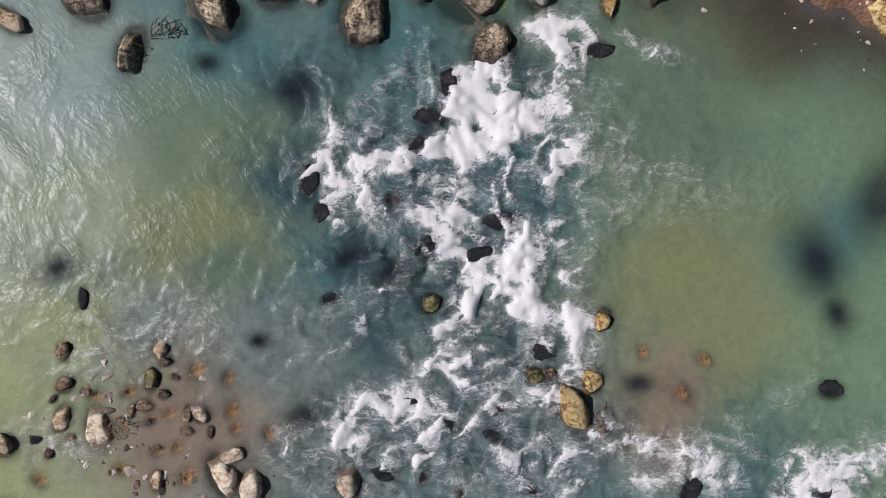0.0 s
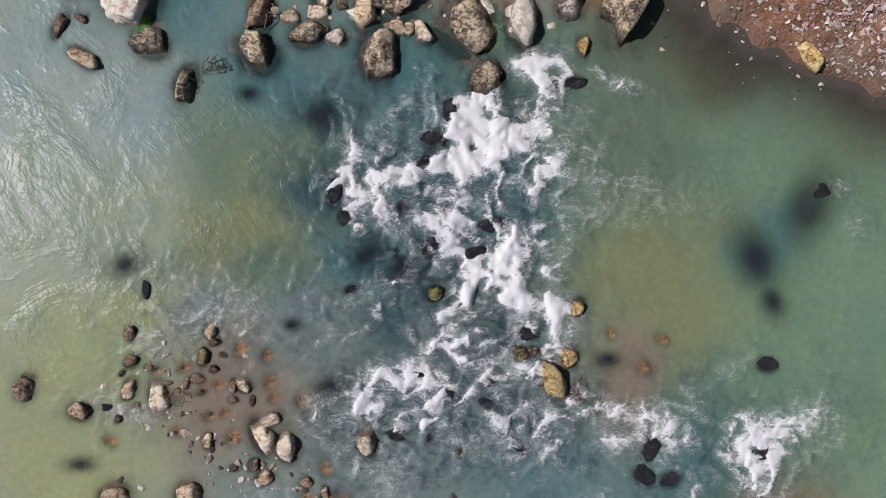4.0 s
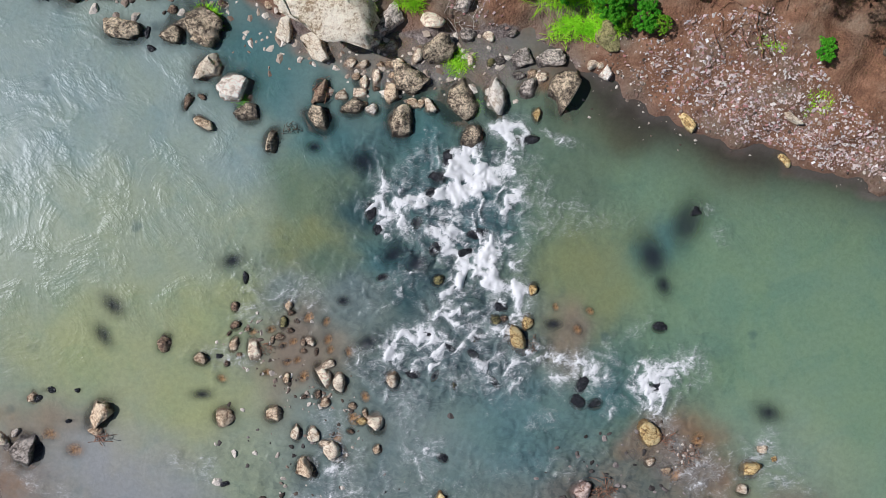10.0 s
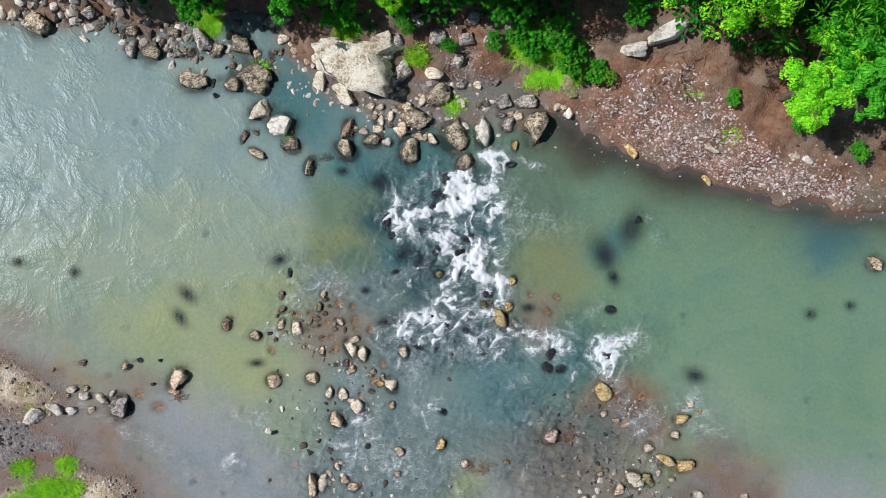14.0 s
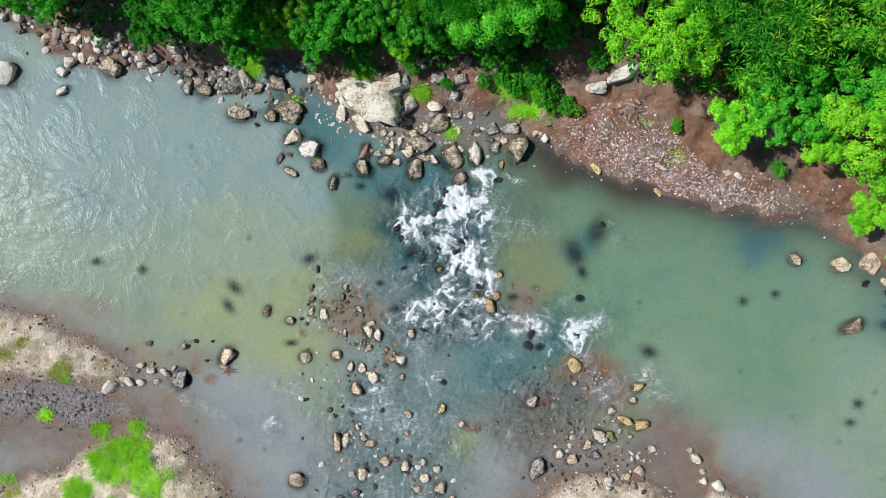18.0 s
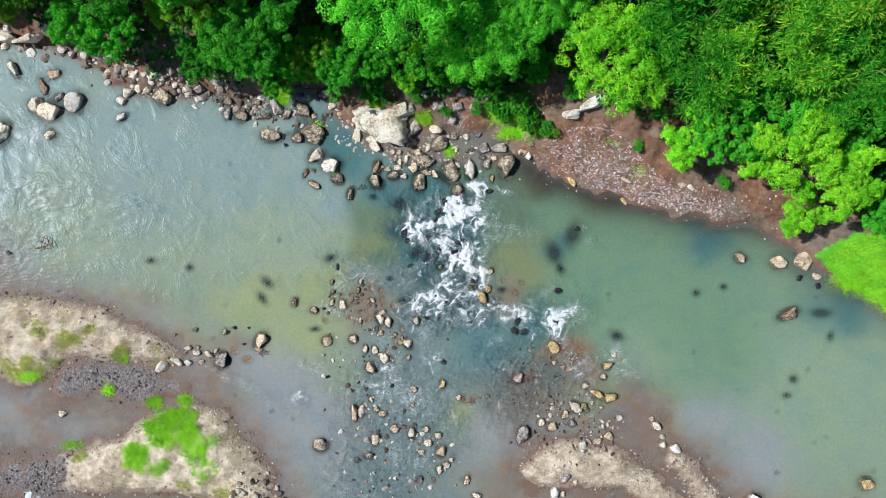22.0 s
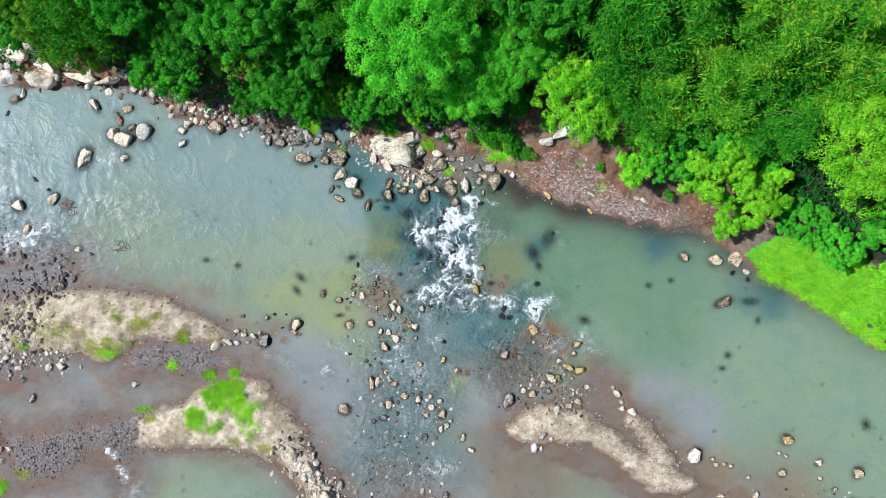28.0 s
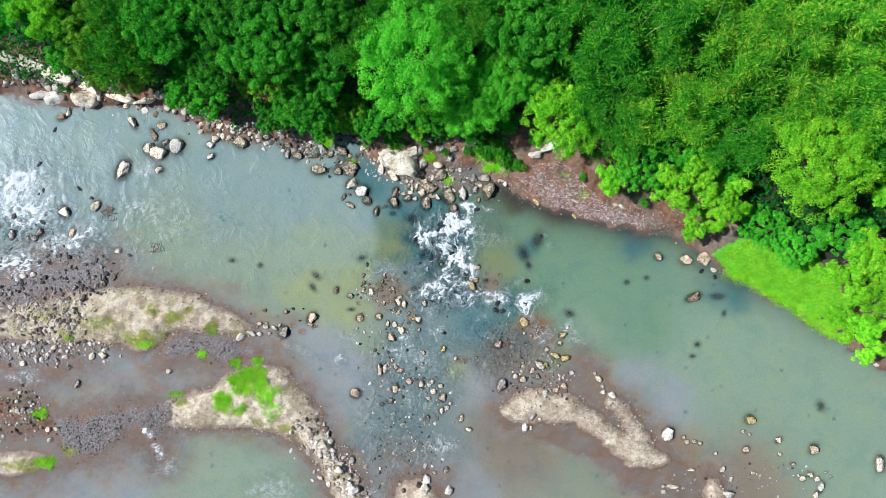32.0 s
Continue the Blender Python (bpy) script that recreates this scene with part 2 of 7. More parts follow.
    wisp = m.math("MULTIPLY", m.step(m.noise(6.0, 7, 0.68, drawn, 0.9), 0.53, 0.66), 0.42)
    net = m.math("MAXIMUM", threads(2.6, 0.018), m.math("MULTIPLY", threads(6.0, 0.022), 0.7))
    thread = m.math("MAXIMUM", m.math("MULTIPLY", net, 0.55), wisp)
    where = m.math("MAXIMUM", gate, m.step(chop, 0.3, 0.9, (0.0, 0.5)))
    thread = m.math("MULTIPLY", m.math("MULTIPLY", thread, where), m.step(f, 0.12, 0.55))
    haze = m.math("MULTIPLY", m.math("MULTIPLY", m.step(f, 0.1, 0.5, (0.0, 0.12)), gate), n2)
    curl = m.math("MULTIPLY", m.step(lee, 0.03, 0.07), m.math("MULTIPLY", m.step(n2, 0.35, 0.6, (0.35, 1.0)), m.math("MULTIPLY", m.step(foam, 0.3, 0.75), m.step(f, 0.0, 0.34))))
    mask = m.math("MAXIMUM", m.math("MAXIMUM", solid, thread), m.math("MAXIMUM", haze, m.math("MULTIPLY", curl, 0.8)))
    fb = m.n.new("ShaderNodeBsdfPrincipled")
    m.put(fb.inputs["Base Color"], m.mix(n2, (0.66, 0.65, 0.62), (0.86, 0.83, 0.78)))
    m.put(fb.inputs["Roughness"], 0.8)
    m.put(fb.inputs["Normal"], m.bump(m.math("ADD", m.math("MULTIPLY", n1, 0.6), m.math("MULTIPLY", n2, 0.4)), 0.4, 0.04))
    mx = m.n.new("ShaderNodeMixShader")
    m.put(mx.inputs[0], mask)
    m.l.new(m.bsdf.outputs[0], mx.inputs[1])
    m.l.new(fb.outputs[0], mx.inputs[2])
    m.l.new(mx.outputs[0], m.out.inputs[0])
    return m.m


def leaf_material(name, dark, mid, light, glow=0.3):
    m = Mat(name)
    r = m.geo.outputs["Random Per Island"]
    tree = m.random()
    v = m.math("ADD", m.math("MULTIPLY", r, 0.28), m.math("ADD", m.math("MULTIPLY", m.noise(0.7, 3), 0.4), m.math("MULTIPLY", m.noise(2.6, 3), 0.52)))
    col = m.ramp(v, (0.3, dark), (0.58, mid), (0.85, light))
    col = m.mix(1.0, col, m.math("ADD", 0.85, m.math("MULTIPLY", tree, 0.35)), "MULTIPLY")
    m.set(col, 0.6, None, 0.1)
    tr = m.n.new("ShaderNodeBsdfTranslucent")
    m.put(tr.inputs[0], col)
    mx = m.n.new("ShaderNodeMixShader")
    m.put(mx.inputs[0], glow)
    m.l.new(m.bsdf.outputs[0], mx.inputs[1])
    m.l.new(tr.outputs[0], mx.inputs[2])
    m.l.new(mx.outputs[0], m.out.inputs[0])
    return m.m


LEAF = {
    "deep": leaf_material("deep_green_leaf", (0.025, 0.16, 0.01), (0.08, 0.38, 0.018), (0.25, 0.66, 0.035)),
    "fresh": leaf_material("fresh_green_leaf", (0.035, 0.24, 0.008), (0.11, 0.5, 0.02), (0.28, 0.76, 0.04)),
    "bright": leaf_material("bright_green_leaf", (0.06, 0.34, 0.01), (0.17, 0.62, 0.025), (0.36, 0.84, 0.05)),
    "lime": leaf_material("lime_green_leaf", (0.07, 0.36, 0.005), (0.27, 0.7, 0.012), (0.62, 0.93, 0.035)),
    "bamboo": leaf_material("bamboo_leaf", (0.02, 0.15, 0.004), (0.11, 0.43, 0.012), (0.56, 0.74, 0.035)),
    "olive": leaf_material("olive_leaf", (0.05, 0.2, 0.008), (0.17, 0.44, 0.016), (0.5, 0.62, 0.06)),
    # darker copy of the bamboo leaf, painting shaded gaps among the clumps
    "shade": leaf_material("shaded_bamboo_leaf", (0.012, 0.1, 0.005), (0.05, 0.29, 0.01), (0.26, 0.55, 0.022)),
    # undergrowth leaf, its colour darkened for the shade between crowns
    "under": leaf_material("shaded_undergrowth_leaf", (0.008, 0.06, 0.006), (0.02, 0.15, 0.01), (0.06, 0.28, 0.02)),
    "turf": leaf_material("grass_blade", (0.14, 0.42, 0.008), (0.38, 0.76, 0.016), (0.62, 0.92, 0.05)),
    "dry": leaf_material("dry_grass_blade", (0.25, 0.3, 0.04), (0.45, 0.5, 0.08), (0.65, 0.62, 0.18)),
}


def bark_material():
    m = Mat("bark")
    col = m.ramp(m.noise(14.0, 5, 0.7), (0.35, (0.05, 0.035, 0.02)), (0.65, (0.2, 0.15, 0.1)))
    return m.set(col, 0.9, m.bump(m.noise(30.0, 4), 0.7, 0.02))


def culm_material():
    m = Mat("bamboo_culm")
    col = m.ramp(m.noise(8.0, 4, 0.6), (0.35, (0.09, 0.14, 0.03)), (0.65, (0.3, 0.32, 0.1)))
    return m.set(col, 0.5)


def litter_material():
    m = Mat("mixed_litter")
    r = m.geo.outputs["Random Per Island"]
    col = m.ramp(r, (0.0, (0.16, 0.09, 0.06)), (0.22, (0.36, 0.23, 0.18)), (0.4, (0.62, 0.47, 0.4)), (0.55, (0.76, 0.7, 0.63)), (0.75, (0.4, 0.33, 0.31)), (0.88, (0.48, 0.2, 0.17)), (1.0, (0.88, 0.85, 0.82)))
    return m.set(m.mix(m.step(m.noise(60.0, 4), 0.5, 0.7, (0.0, 0.5)), col, (0.2, 0.13, 0.08)), 0.7)


def pebble_material(name, a, b, c):
    m = Mat(name)
    col = m.ramp(m.geo.outputs["Random Per Island"], (0.1, a), (0.5, b), (0.95, c))
    col = m.mix(m.step(m.noise(25.0, 5, 0.7), 0.4, 0.7, (0.0, 0.5)), col, a)
    return m.set(col, 0.8, m.bump(m.noise(50.0, 4), 0.6, 0.02))


def wood_material(name, a, b):
    m = Mat(name)
    return m.set(m.ramp(m.noise(18.0, 5, 0.7), (0.35, a), (0.65, b)), 0.85, m.bump(m.noise(40.0, 4), 0.5, 0.01))


DRIFT, TWIG = wood_material("bleached_wood", (0.3, 0.24, 0.18), (0.66, 0.58, 0.48)), wood_material("red_twigs", (0.12, 0.04, 0.02), (0.46, 0.23, 0.13))
GROUND, WATER, BARK, CULM, LITTER = ground_material(), water_material(), bark_material(), culm_material(), litter_material()
PEBBLE = {
    "dark": pebble_material("dark_pebbles", (0.03, 0.024, 0.02), (0.11, 0.09, 0.077), (0.36, 0.3, 0.26)),
    "pale": pebble_material("pale_pebbles", (0.18, 0.12, 0.08), (0.56, 0.45, 0.34), (0.88, 0.79, 0.65)),
    "mixed": pebble_material("mixed_pebbles", (0.07, 0.05, 0.035), (0.31, 0.23, 0.17), (0.82, 0.72, 0.59)),
}


# ---- the lie of the land ----
NORTH_BANK = [(-27.85, 10.37), (-25.72, 10.05), (-23.58, 9.66), (-21.08, 9.77), (-18.58, 9.59), (-16.44, 9.20), (-15.39, 8.26), (-13.61, 7.41), (-12.19, 7.21), (-10.76, 7.33), (-9.34, 6.88), (-8.05, 7.08), (-6.47, 7.63), (-5.05, 7.25), (-4.53, 6.03), (-3.65, 5.30), (-2.40, 5.21), (-0.79, 5.26), (0.64, 5.31), (2.07, 5.36), (3.20, 4.63), (4.19, 3.76), (5.25, 3.31), (6.32, 2.87), (8.09, 2.27), (9.87, 1.82), (12.01, 1.28), (14.14, 0.97), (15.74, 0.37), (16.80, -0.79), (18.03, -1.66), (19.81, -2.47), (21.93, -3.82), (23.70, -5.17), (25.47, -6.05), (27.87, -7.73), (900.0, -420.0), (900.0, 900.0), (-900.0, 900.0), (-900.0, 60.0)]
BARS = [
    ([(-30.20, -3.60), (-26.62, -3.11), (-24.65, -2.43), (-22.68, -1.99), (-19.82, -1.82), (-17.33, -2.18), (-15.55, -2.56), (-13.77, -3.55), (-12.36, -4.50), (-11.94, -5.01), (-13.08, -5.17), (-14.51, -4.90), (-16.11, -4.70), (-17.36, -4.86), (-17.91, -5.74), (-19.17, -5.97), (-20.41, -5.52), (-22.01, -5.32), (-23.80, -5.55), (-25.94, -5.09), (-30.22, -5.20)], 0.4, 0.16, "sand"),
    ([(-17.97, -9.56), (-16.35, -8.87), (-14.56, -8.18), (-13.11, -7.24), (-11.32, -6.94), (-10.26, -7.39), (-8.85, -8.73), (-7.98, -9.99), (-7.64, -11.07), (-6.76, -12.51), (-5.36, -14.32), (-5.03, -16.11), (-6.82, -16.08), (-8.20, -13.20), (-9.61, -11.68), (-11.39, -11.19), (-13.88, -10.87), (-16.38, -10.83), (-17.81, -10.81), (-18.59, -10.26)], 0.4, 0.17, "sand"),
    ([(3.45, -10.09), (4.17, -9.21), (5.79, -8.77), (7.57, -9.04), (8.99, -9.71), (9.62, -10.68), (7.90, -11.12), (6.11, -10.84), (4.15, -10.74)], 0.3, 0.16, "sand"),
    ([(8.63, -9.59), (9.69, -10.43), (11.10, -11.52), (12.88, -12.44), (14.29, -13.46), (12.86, -13.87), (11.43, -13.78), (10.37, -12.58), (8.25, -11.23)], 0.16, 0.16, "sand"),
    ([(10.35, -9.19), (11.48, -9.92), (12.54, -11.19), (13.16, -12.52), (12.16, -12.43), (11.11, -11.06), (10.13, -9.72)], 0.12, 0.16, "sand"),
    ([(16.42, -14.35), (17.20, -14.65), (17.89, -16.44), (16.38, -16.78)], 0.2, 0.16, "sand"),
    ([(-30.33, -12.16), (-26.76, -12.14), (-25.34, -12.77), (-24.81, -13.24), (-26.06, -13.58), (-30.35, -13.66)], 0.3, 0.1, "sand"),
    ([(-30.27, -8.24), (-26.34, -8.40), (-25.65, -9.55), (-24.76, -10.17), (-24.95, -10.99), (-30.31, -10.91)], 0.25, 0.1, "silt"),
    ([(-3.05, -14.78), (-1.79, -14.37), (-0.73, -14.95), (-0.58, -16.88), (-3.26, -16.85)], 0.2, 0.1, "sand"),
    ([(-17.73, -5.28), (-15.94, -4.95), (-13.09, -5.35), (-12.21, -6.18), (-13.82, -6.69), (-16.31, -6.30), (-17.74, -6.10)], 0.03, 0.08, "gravel"),
    ([(-24.59, -10.46), (-21.01, -9.98), (-20.00, -9.32), (-19.23, -10.01), (-20.50, -11.42), (-21.76, -12.29), (-24.26, -12.25)], 0.035, 0.08, "gravel"),
    ([(-19.00, -9.33), (-17.44, -9.85), (-17.59, -10.82), (-18.36, -11.98), (-18.82, -11.26), (-19.23, -10.01)], 0.035, 0.08, "gravel"),
    ([(-30.18, -2.17), (-24.80, -0.46), (-21.23, -0.51), (-20.89, -1.77), (-24.47, -2.25), (-30.20, -3.60)], 0.03, 0.1, "gravel"),
    ([(-30.22, -5.20), (-23.80, -5.55), (-23.46, -6.55), (-25.96, -6.87), (-30.24, -6.45)], 0.02, 0.06, "gravel"),
    ([(-5.33, -11.82), (-2.46, -11.50), (-1.05, -12.59), (-3.21, -13.63), (-5.35, -13.24)], -0.2, 0.3, "gravel"),
    ([(-4.50, 5.88), (-3.29, 5.37), (-0.79, 5.33), (2.07, 5.29), (3.20, 4.63), (3.05, 3.99), (0.62, 3.95), (-1.52, 4.05), (-2.94, 4.65), (-4.08, 5.31)], -0.08, 0.8, "gravel"),
    ([(-4.81, -1.67), (-3.66, -1.75), (-2.93, -2.16), (-2.84, -3.46), (-3.58, -3.79), (-4.32, -2.81), (-5.54, -2.90), (-5.95, -2.49), (-5.14, -2.16)], -0.3, 0.3, "silt"),
    ([(1.90, -1.49), (2.55, -1.66), (2.88, -2.31), (2.31, -2.80), (1.82, -2.48)], -0.3, 0.4, "silt"),
    ([(-0.07, -5.96), (1.60, -5.97), (3.27, -5.64), (4.78, -5.98), (4.27, -6.48), (1.93, -7.06), (-0.24, -6.80)], -0.4, 0.3, "silt"),
    ([(5.16, -4.30), (6.05, -4.68), (6.56, -5.44), (5.29, -5.57), (4.65, -4.93)], -0.1, 0.35, "silt"),
    ([(7.77, -7.37), (9.38, -7.03), (10.43, -8.48), (11.83, -10.64), (13.95, -12.46), (16.06, -14.63), (16.03, -16.41), (11.76, -15.28), (8.94, -12.74), (6.10, -11.98), (3.97, -11.24), (2.91, -10.15), (4.72, -8.75), (6.86, -8.78)], -0.05, 0.25, "silt"),
    ([(17.05, -0.43), (18.42, 0.69), (21.99, 0.64), (24.11, -1.54), (25.49, -4.41), (24.41, -5.40), (21.93, -3.57), (19.45, -2.25), (18.03, -1.59)], 0.9, 0.42, "turf"),
    ([(-60.50, -24.22), (-14.09, -24.90), (0.21, -24.04), (25.16, -27.26), (60.78, -33.14), (59.39, -127.75), (-61.99, -125.97)], 1.5, 0.05, "silt"),
]
HOLES = [(-1.7, 2.2, 1.6, 1.3, 0.75), (-5.1, 2.1, 2.5, 1.5, 0.25), (6.3, 0.2, 3, 1.5, 0.2), (-8.7, -1.4, 4, 1.2, -0.24), (-13.0, -1.0, 4, 1, -0.15), (-16.9, 1.9, 3, 1.5, -0.1), (1.0, -7.8, 1.3, 0.8, -0.35), (-3.1, -6.8, 3, 2, -0.05), (-5.9, -4.0, 2.5, 1.2, -0.1), (4.8, -5.5, 3, 1.4, -0.05), (3.0, -4.1, 1.5, 1, 0.1), (-1.0, -11.2, 4, 1.6, -0.05), (18.4, -4.3, 9, 2.5, 0.25), (10.5, -1.7, 5, 1.6, 0.2), (-19.3, 6.6, 4, 1.2, 0.35), (-17.2, 8.9, 2, 0.6, 0.5), (-6.5, 4.3, 2, 1, 0.1), (23.6, -11.5, 5, 2, -0.35), (-21.0, -8.0, 6, 1.5, -0.45), (-13.9, -13.5, 8, 2, -0.35), (7.5, -14.1, 6, 2.4, -0.4), (-5.9, -2.1, 2.2, 1.6, -0.06), (-7.7, -2.7, 3.5, 1.6, -0.2), (2.7, -3.8, 2.2, 1.3, 0.3), (1.1, -3.3, 1.6, 1, 0.2), (-0.3, 1.4, 1.2, 1.2, 0.2)]
RAPIDS = [
    ([(-1.79, 1.93), (-0.65, 2.18), (0.17, 2.59), (1.23, 3.08), (1.81, 2.92), (1.89, 1.45), (1.81, 0.14), (1.98, -1.00), (1.81, -1.99), (2.80, -2.64), (1.98, -3.46), (-1.29, -3.71), (-2.52, -2.97), (-1.46, -1.99), (-0.48, -1.66), (-1.13, -1.01), (-1.70, -0.52), (-1.46, 0.14), (-1.95, 0.87)], 1.0),
    ([(-2.12, 2.59), (-1.14, 2.83), (-0.65, 2.18), (-1.46, 1.44), (-1.79, 0.14), (-1.29, -1.01), (-1.78, -1.66), (-2.44, -1.34), (-2.11, 0.13), (-2.28, 1.52)], 0.7),
    ([(-4.98, -0.36), (-3.67, -0.69), (-2.93, -1.17), (-3.26, -1.83), (-4.32, -1.67), (-4.89, -1.34)], 0.5),
    ([(3.04, -3.45), (3.29, -2.64), (4.10, -2.47), (5.25, -2.63), (6.07, -2.96), (5.91, -3.78), (4.68, -3.78), (3.45, -3.78)], 0.6),
    ([(-5.23, -5.03), (-2.36, -4.36), (1.55, -5.49), (1.51, -8.35), (-1.03, -11.17), (0.38, -12.61), (-3.22, -14.35), (-6.05, -12.52), (-5.28, -8.96)], 0.42),
    ([(1.57, -4.06), (4.07, -4.10), (6.55, -5.56), (5.45, -7.33), (3.29, -8.37), (1.53, -7.27)], 0.6),
    ([(-30.08, 4.62), (-25.80, 4.20), (-22.62, 2.01), (-19.79, 0.54), (-21.24, -1.58), (-30.17, -1.81)], 0.5),
    ([(-20.29, -9.28), (-19.22, -9.29), (-17.83, -12.35), (-18.20, -13.41), (-19.61, -11.61)], 0.6),
    ([(2.75, -2.52), (4.40, -2.27), (6.05, -2.52), (5.80, -4.17), (3.00, -4.42)], 0.6),
]



def signed_distance(poly, x, y):
    """Metres from each point to the outline, negative inside."""
    p = np.array(poly)
    best, inside = np.full(x.shape, 1e9), np.zeros(x.shape, bool)
    for (ax, ay), (bx, by) in zip(p, np.roll(p, -1, axis=0)):
        ex, ey = bx - ax, by - ay
        k = np.clip(((x - ax) * ex + (y - ay) * ey) / (ex * ex + ey * ey + 1e-9), 0, 1)
        best = np.minimum(best, (x - ax - k * ex) ** 2 + (y - ay - k * ey) ** 2)
        if ay != by:
            inside ^= ((ay > y) != (by > y)) & (x < (bx - ax) * (y - ay) / (by - ay) + ax)
    return np.where(inside, -1, 1) * np.sqrt(best)


WAVES = [(random.uniform(0, 6.28), random.uniform(0, 6.28), random.uniform(0.6, 1.4)) for _ in range(12)]


def wobble(x, y, size):
    """A smooth uneven field of about -1 to 1, with bumps of that size in metres."""
    out = 0.0
    for k, (a, b, s) in enumerate(WAVES[:6]):
        out = out + np.sin((x * math.cos(a) + y * math.sin(a)) * 6.28 / (size * s) + b + 1.5 * np.sin((x * math.sin(a) - y * math.cos(a)) * 4.1 / (size * s) + a))
    return out / 3.2


LATTICE = np.random.default_rng(3).random((257, 257))
LATTICE[256], LATTICE[:, 256] = LATTICE[0], LATTICE[:, 0]
LATTICE[256, 256] = LATTICE[0, 0]


def fractal(x, y, size, octaves=4):
    """Uneven field of about -1 to 1 that does not repeat, with lumps of that size in metres."""
    out, amp, total = 0.0, 1.0, 0.0
    for k in range(octaves):
        c, s = math.cos(0.6 + 1.1 * k), math.sin(0.6 + 1.1 * k)
        u, v = (x * c - y * s) / size * 2 ** k + 37.3 * k, (x * s + y * c) / size * 2 ** k + 11.9 * k
        i, j = np.floor(u).astype(int), np.floor(v).astype(int)
        fu, fv = u - i, v - j
        fu, fv = fu * fu * (3 - 2 * fu), fv * fv * (3 - 2 * fv)
        i, j = i % 256, j % 256
        out = out + amp * ((LATTICE[j, i] * (1 - fu) + LATTICE[j, i + 1] * fu) * (1 - fv) + (LATTICE[j + 1, i] * (1 - fu) + LATTICE[j + 1, i + 1] * fu) * fv)
        total += amp
        amp *= 0.5
    return 2.6 * (out / total - 0.5)


def land(x, y):
    """Ground height over the water level, and soil weights (sand, turf, gravel)."""
    edge = 0.22 * wobble(x, y, 2.2) + 0.1 * wobble(x + 9, y, 0.8)
    north = -(signed_distance(NORTH_BANK, x, y) + edge)
    deep = 0.75 + 0.18 * wobble(x, y, 9)
    for hx, hy, rx, ry, d in HOLES:
        deep = deep + d * np.exp(-((x - hx) / rx) ** 2 - ((y - hy) / ry) ** 2)
    z = np.where(north > 0, np.minimum(0.55 * north, 0.25 + 0.3 * north) * (1 + 0.12 * wobble(x, y, 1.3)), np.maximum(north * 0.7, -9))
    z = np.minimum(z, 2.6 + 0.3 * wobble(x, y, 6))
    sand, turf, grav = np.zeros_like(x), np.zeros_like(x), np.zeros_like(x)
    for poly, top, slope, kind in BARS:
        d = -(signed_distance(poly, x, y) + edge * 0.8)
        zz = np.where(d > 0, np.minimum(d * 0.35, top) * (1 + 0.2 * wobble(x, y, 1.1)), d * slope) if top > 0 else top + np.minimum(d, 0) * slope + 0.03 * fractal(x, y, 0.5)
        if kind == "gravel" and top > 0:
            d = d + 0.45 * fractal(x, y, 1.3)
            zz = np.where(d > 0, np.minimum(d * 0.1, top), d * slope) + 0.04 * fractal(x, y, 0.8)
        z = np.maximum(z, zz)
        on = np.clip(0.5 + d / 0.5, 0, 1)
        if kind == "sand":
            sand = np.maximum(sand, on)
        elif kind == "gravel":
            grav = np.maximum(grav, on)
        else:
            turf = np.maximum(turf, on * (kind == "turf"))
    grav = np.maximum(grav, np.clip((north - np.where((x > 3) & (x < 18), 4.4, 2.6)) / 1.2, 0, 1))
    z = np.maximum(z, -deep)
    z = z + 0.012 * wobble(x, y, 0.5)
    return z, sand, turf, grav


def lines(*runs):
    """Grid lines from runs of (start, end, step)."""
    return np.unique(np.round(np.concatenate([np.arange(a, b, s) for a, b, s in runs]), 4))


def sheet(name, xs, ys, z, material, attributes):
    """A grid mesh over the lines xs and ys."""
    nx, ny = len(xs), len(ys)
    gx, gy = np.meshgrid(xs, ys)
    me = bpy.data.meshes.new(name)
    co = np.stack([gx, gy, z], -1).reshape(-1, 3)
    i = (np.arange(ny - 1)[:, None] * nx + np.arange(nx - 1)).ravel()
    quads = np.stack([i, i + 1, i + 1 + nx, i + nx], -1)
    fill_mesh(me, co, quads)
    for key, (kind, v) in attributes.items():
        a = me.attributes.new(key, kind, "POINT")
        if kind == "FLOAT":
            a.data.foreach_set("value", np.ascontiguousarray(v, np.float32).ravel())
        else:
            a.data.foreach_set("color", np.ascontiguousarray(v, np.float32).ravel())
    me.materials.append(material)
    return new(name, me)


def fill_mesh(me, co, faces, smooth=True):
    """Vertices (n, 3) and faces (m, 3 or 4) into a mesh."""
    co, faces = np.asarray(co, np.float32), np.asarray(faces, np.int32)
    k = faces.shape[1]
    me.vertices.add(len(co))
    me.vertices.foreach_set("co", co.ravel())
    me.loops.add(faces.size)
    me.loops.foreach_set("vertex_index", faces.ravel())
    me.polygons.add(len(faces))
    me.polygons.foreach_set("loop_start", np.arange(0, faces.size, k, dtype=np.int32))
    me.polygons.foreach_set("use_smooth", np.full(len(faces), smooth))
    me.update(calc_edges=True)


FAR = [-2500, -800, -300, -150, -90, -60, -45, -36]
gxs = np.concatenate([FAR, lines((-31, 31, 0.17)), [36, 45, 60, 90, 150, 300, 800, 2500]])
gys = np.concatenate([FAR, lines((-22, 20, 0.17)), [24, 30, 45, 60, 90, 150, 300, 800, 2500]])
GX, GY = np.meshgrid(gxs, gys)
GZ, gs, gt, gg = land(GX, GY)
far = (np.abs(GX) > 31.5) | (GY > 20.2) | (GY < -22.2)
GZ = np.where(far & (GZ > 0.8), np.where(GY > 0, 2.6, 1.5), GZ)
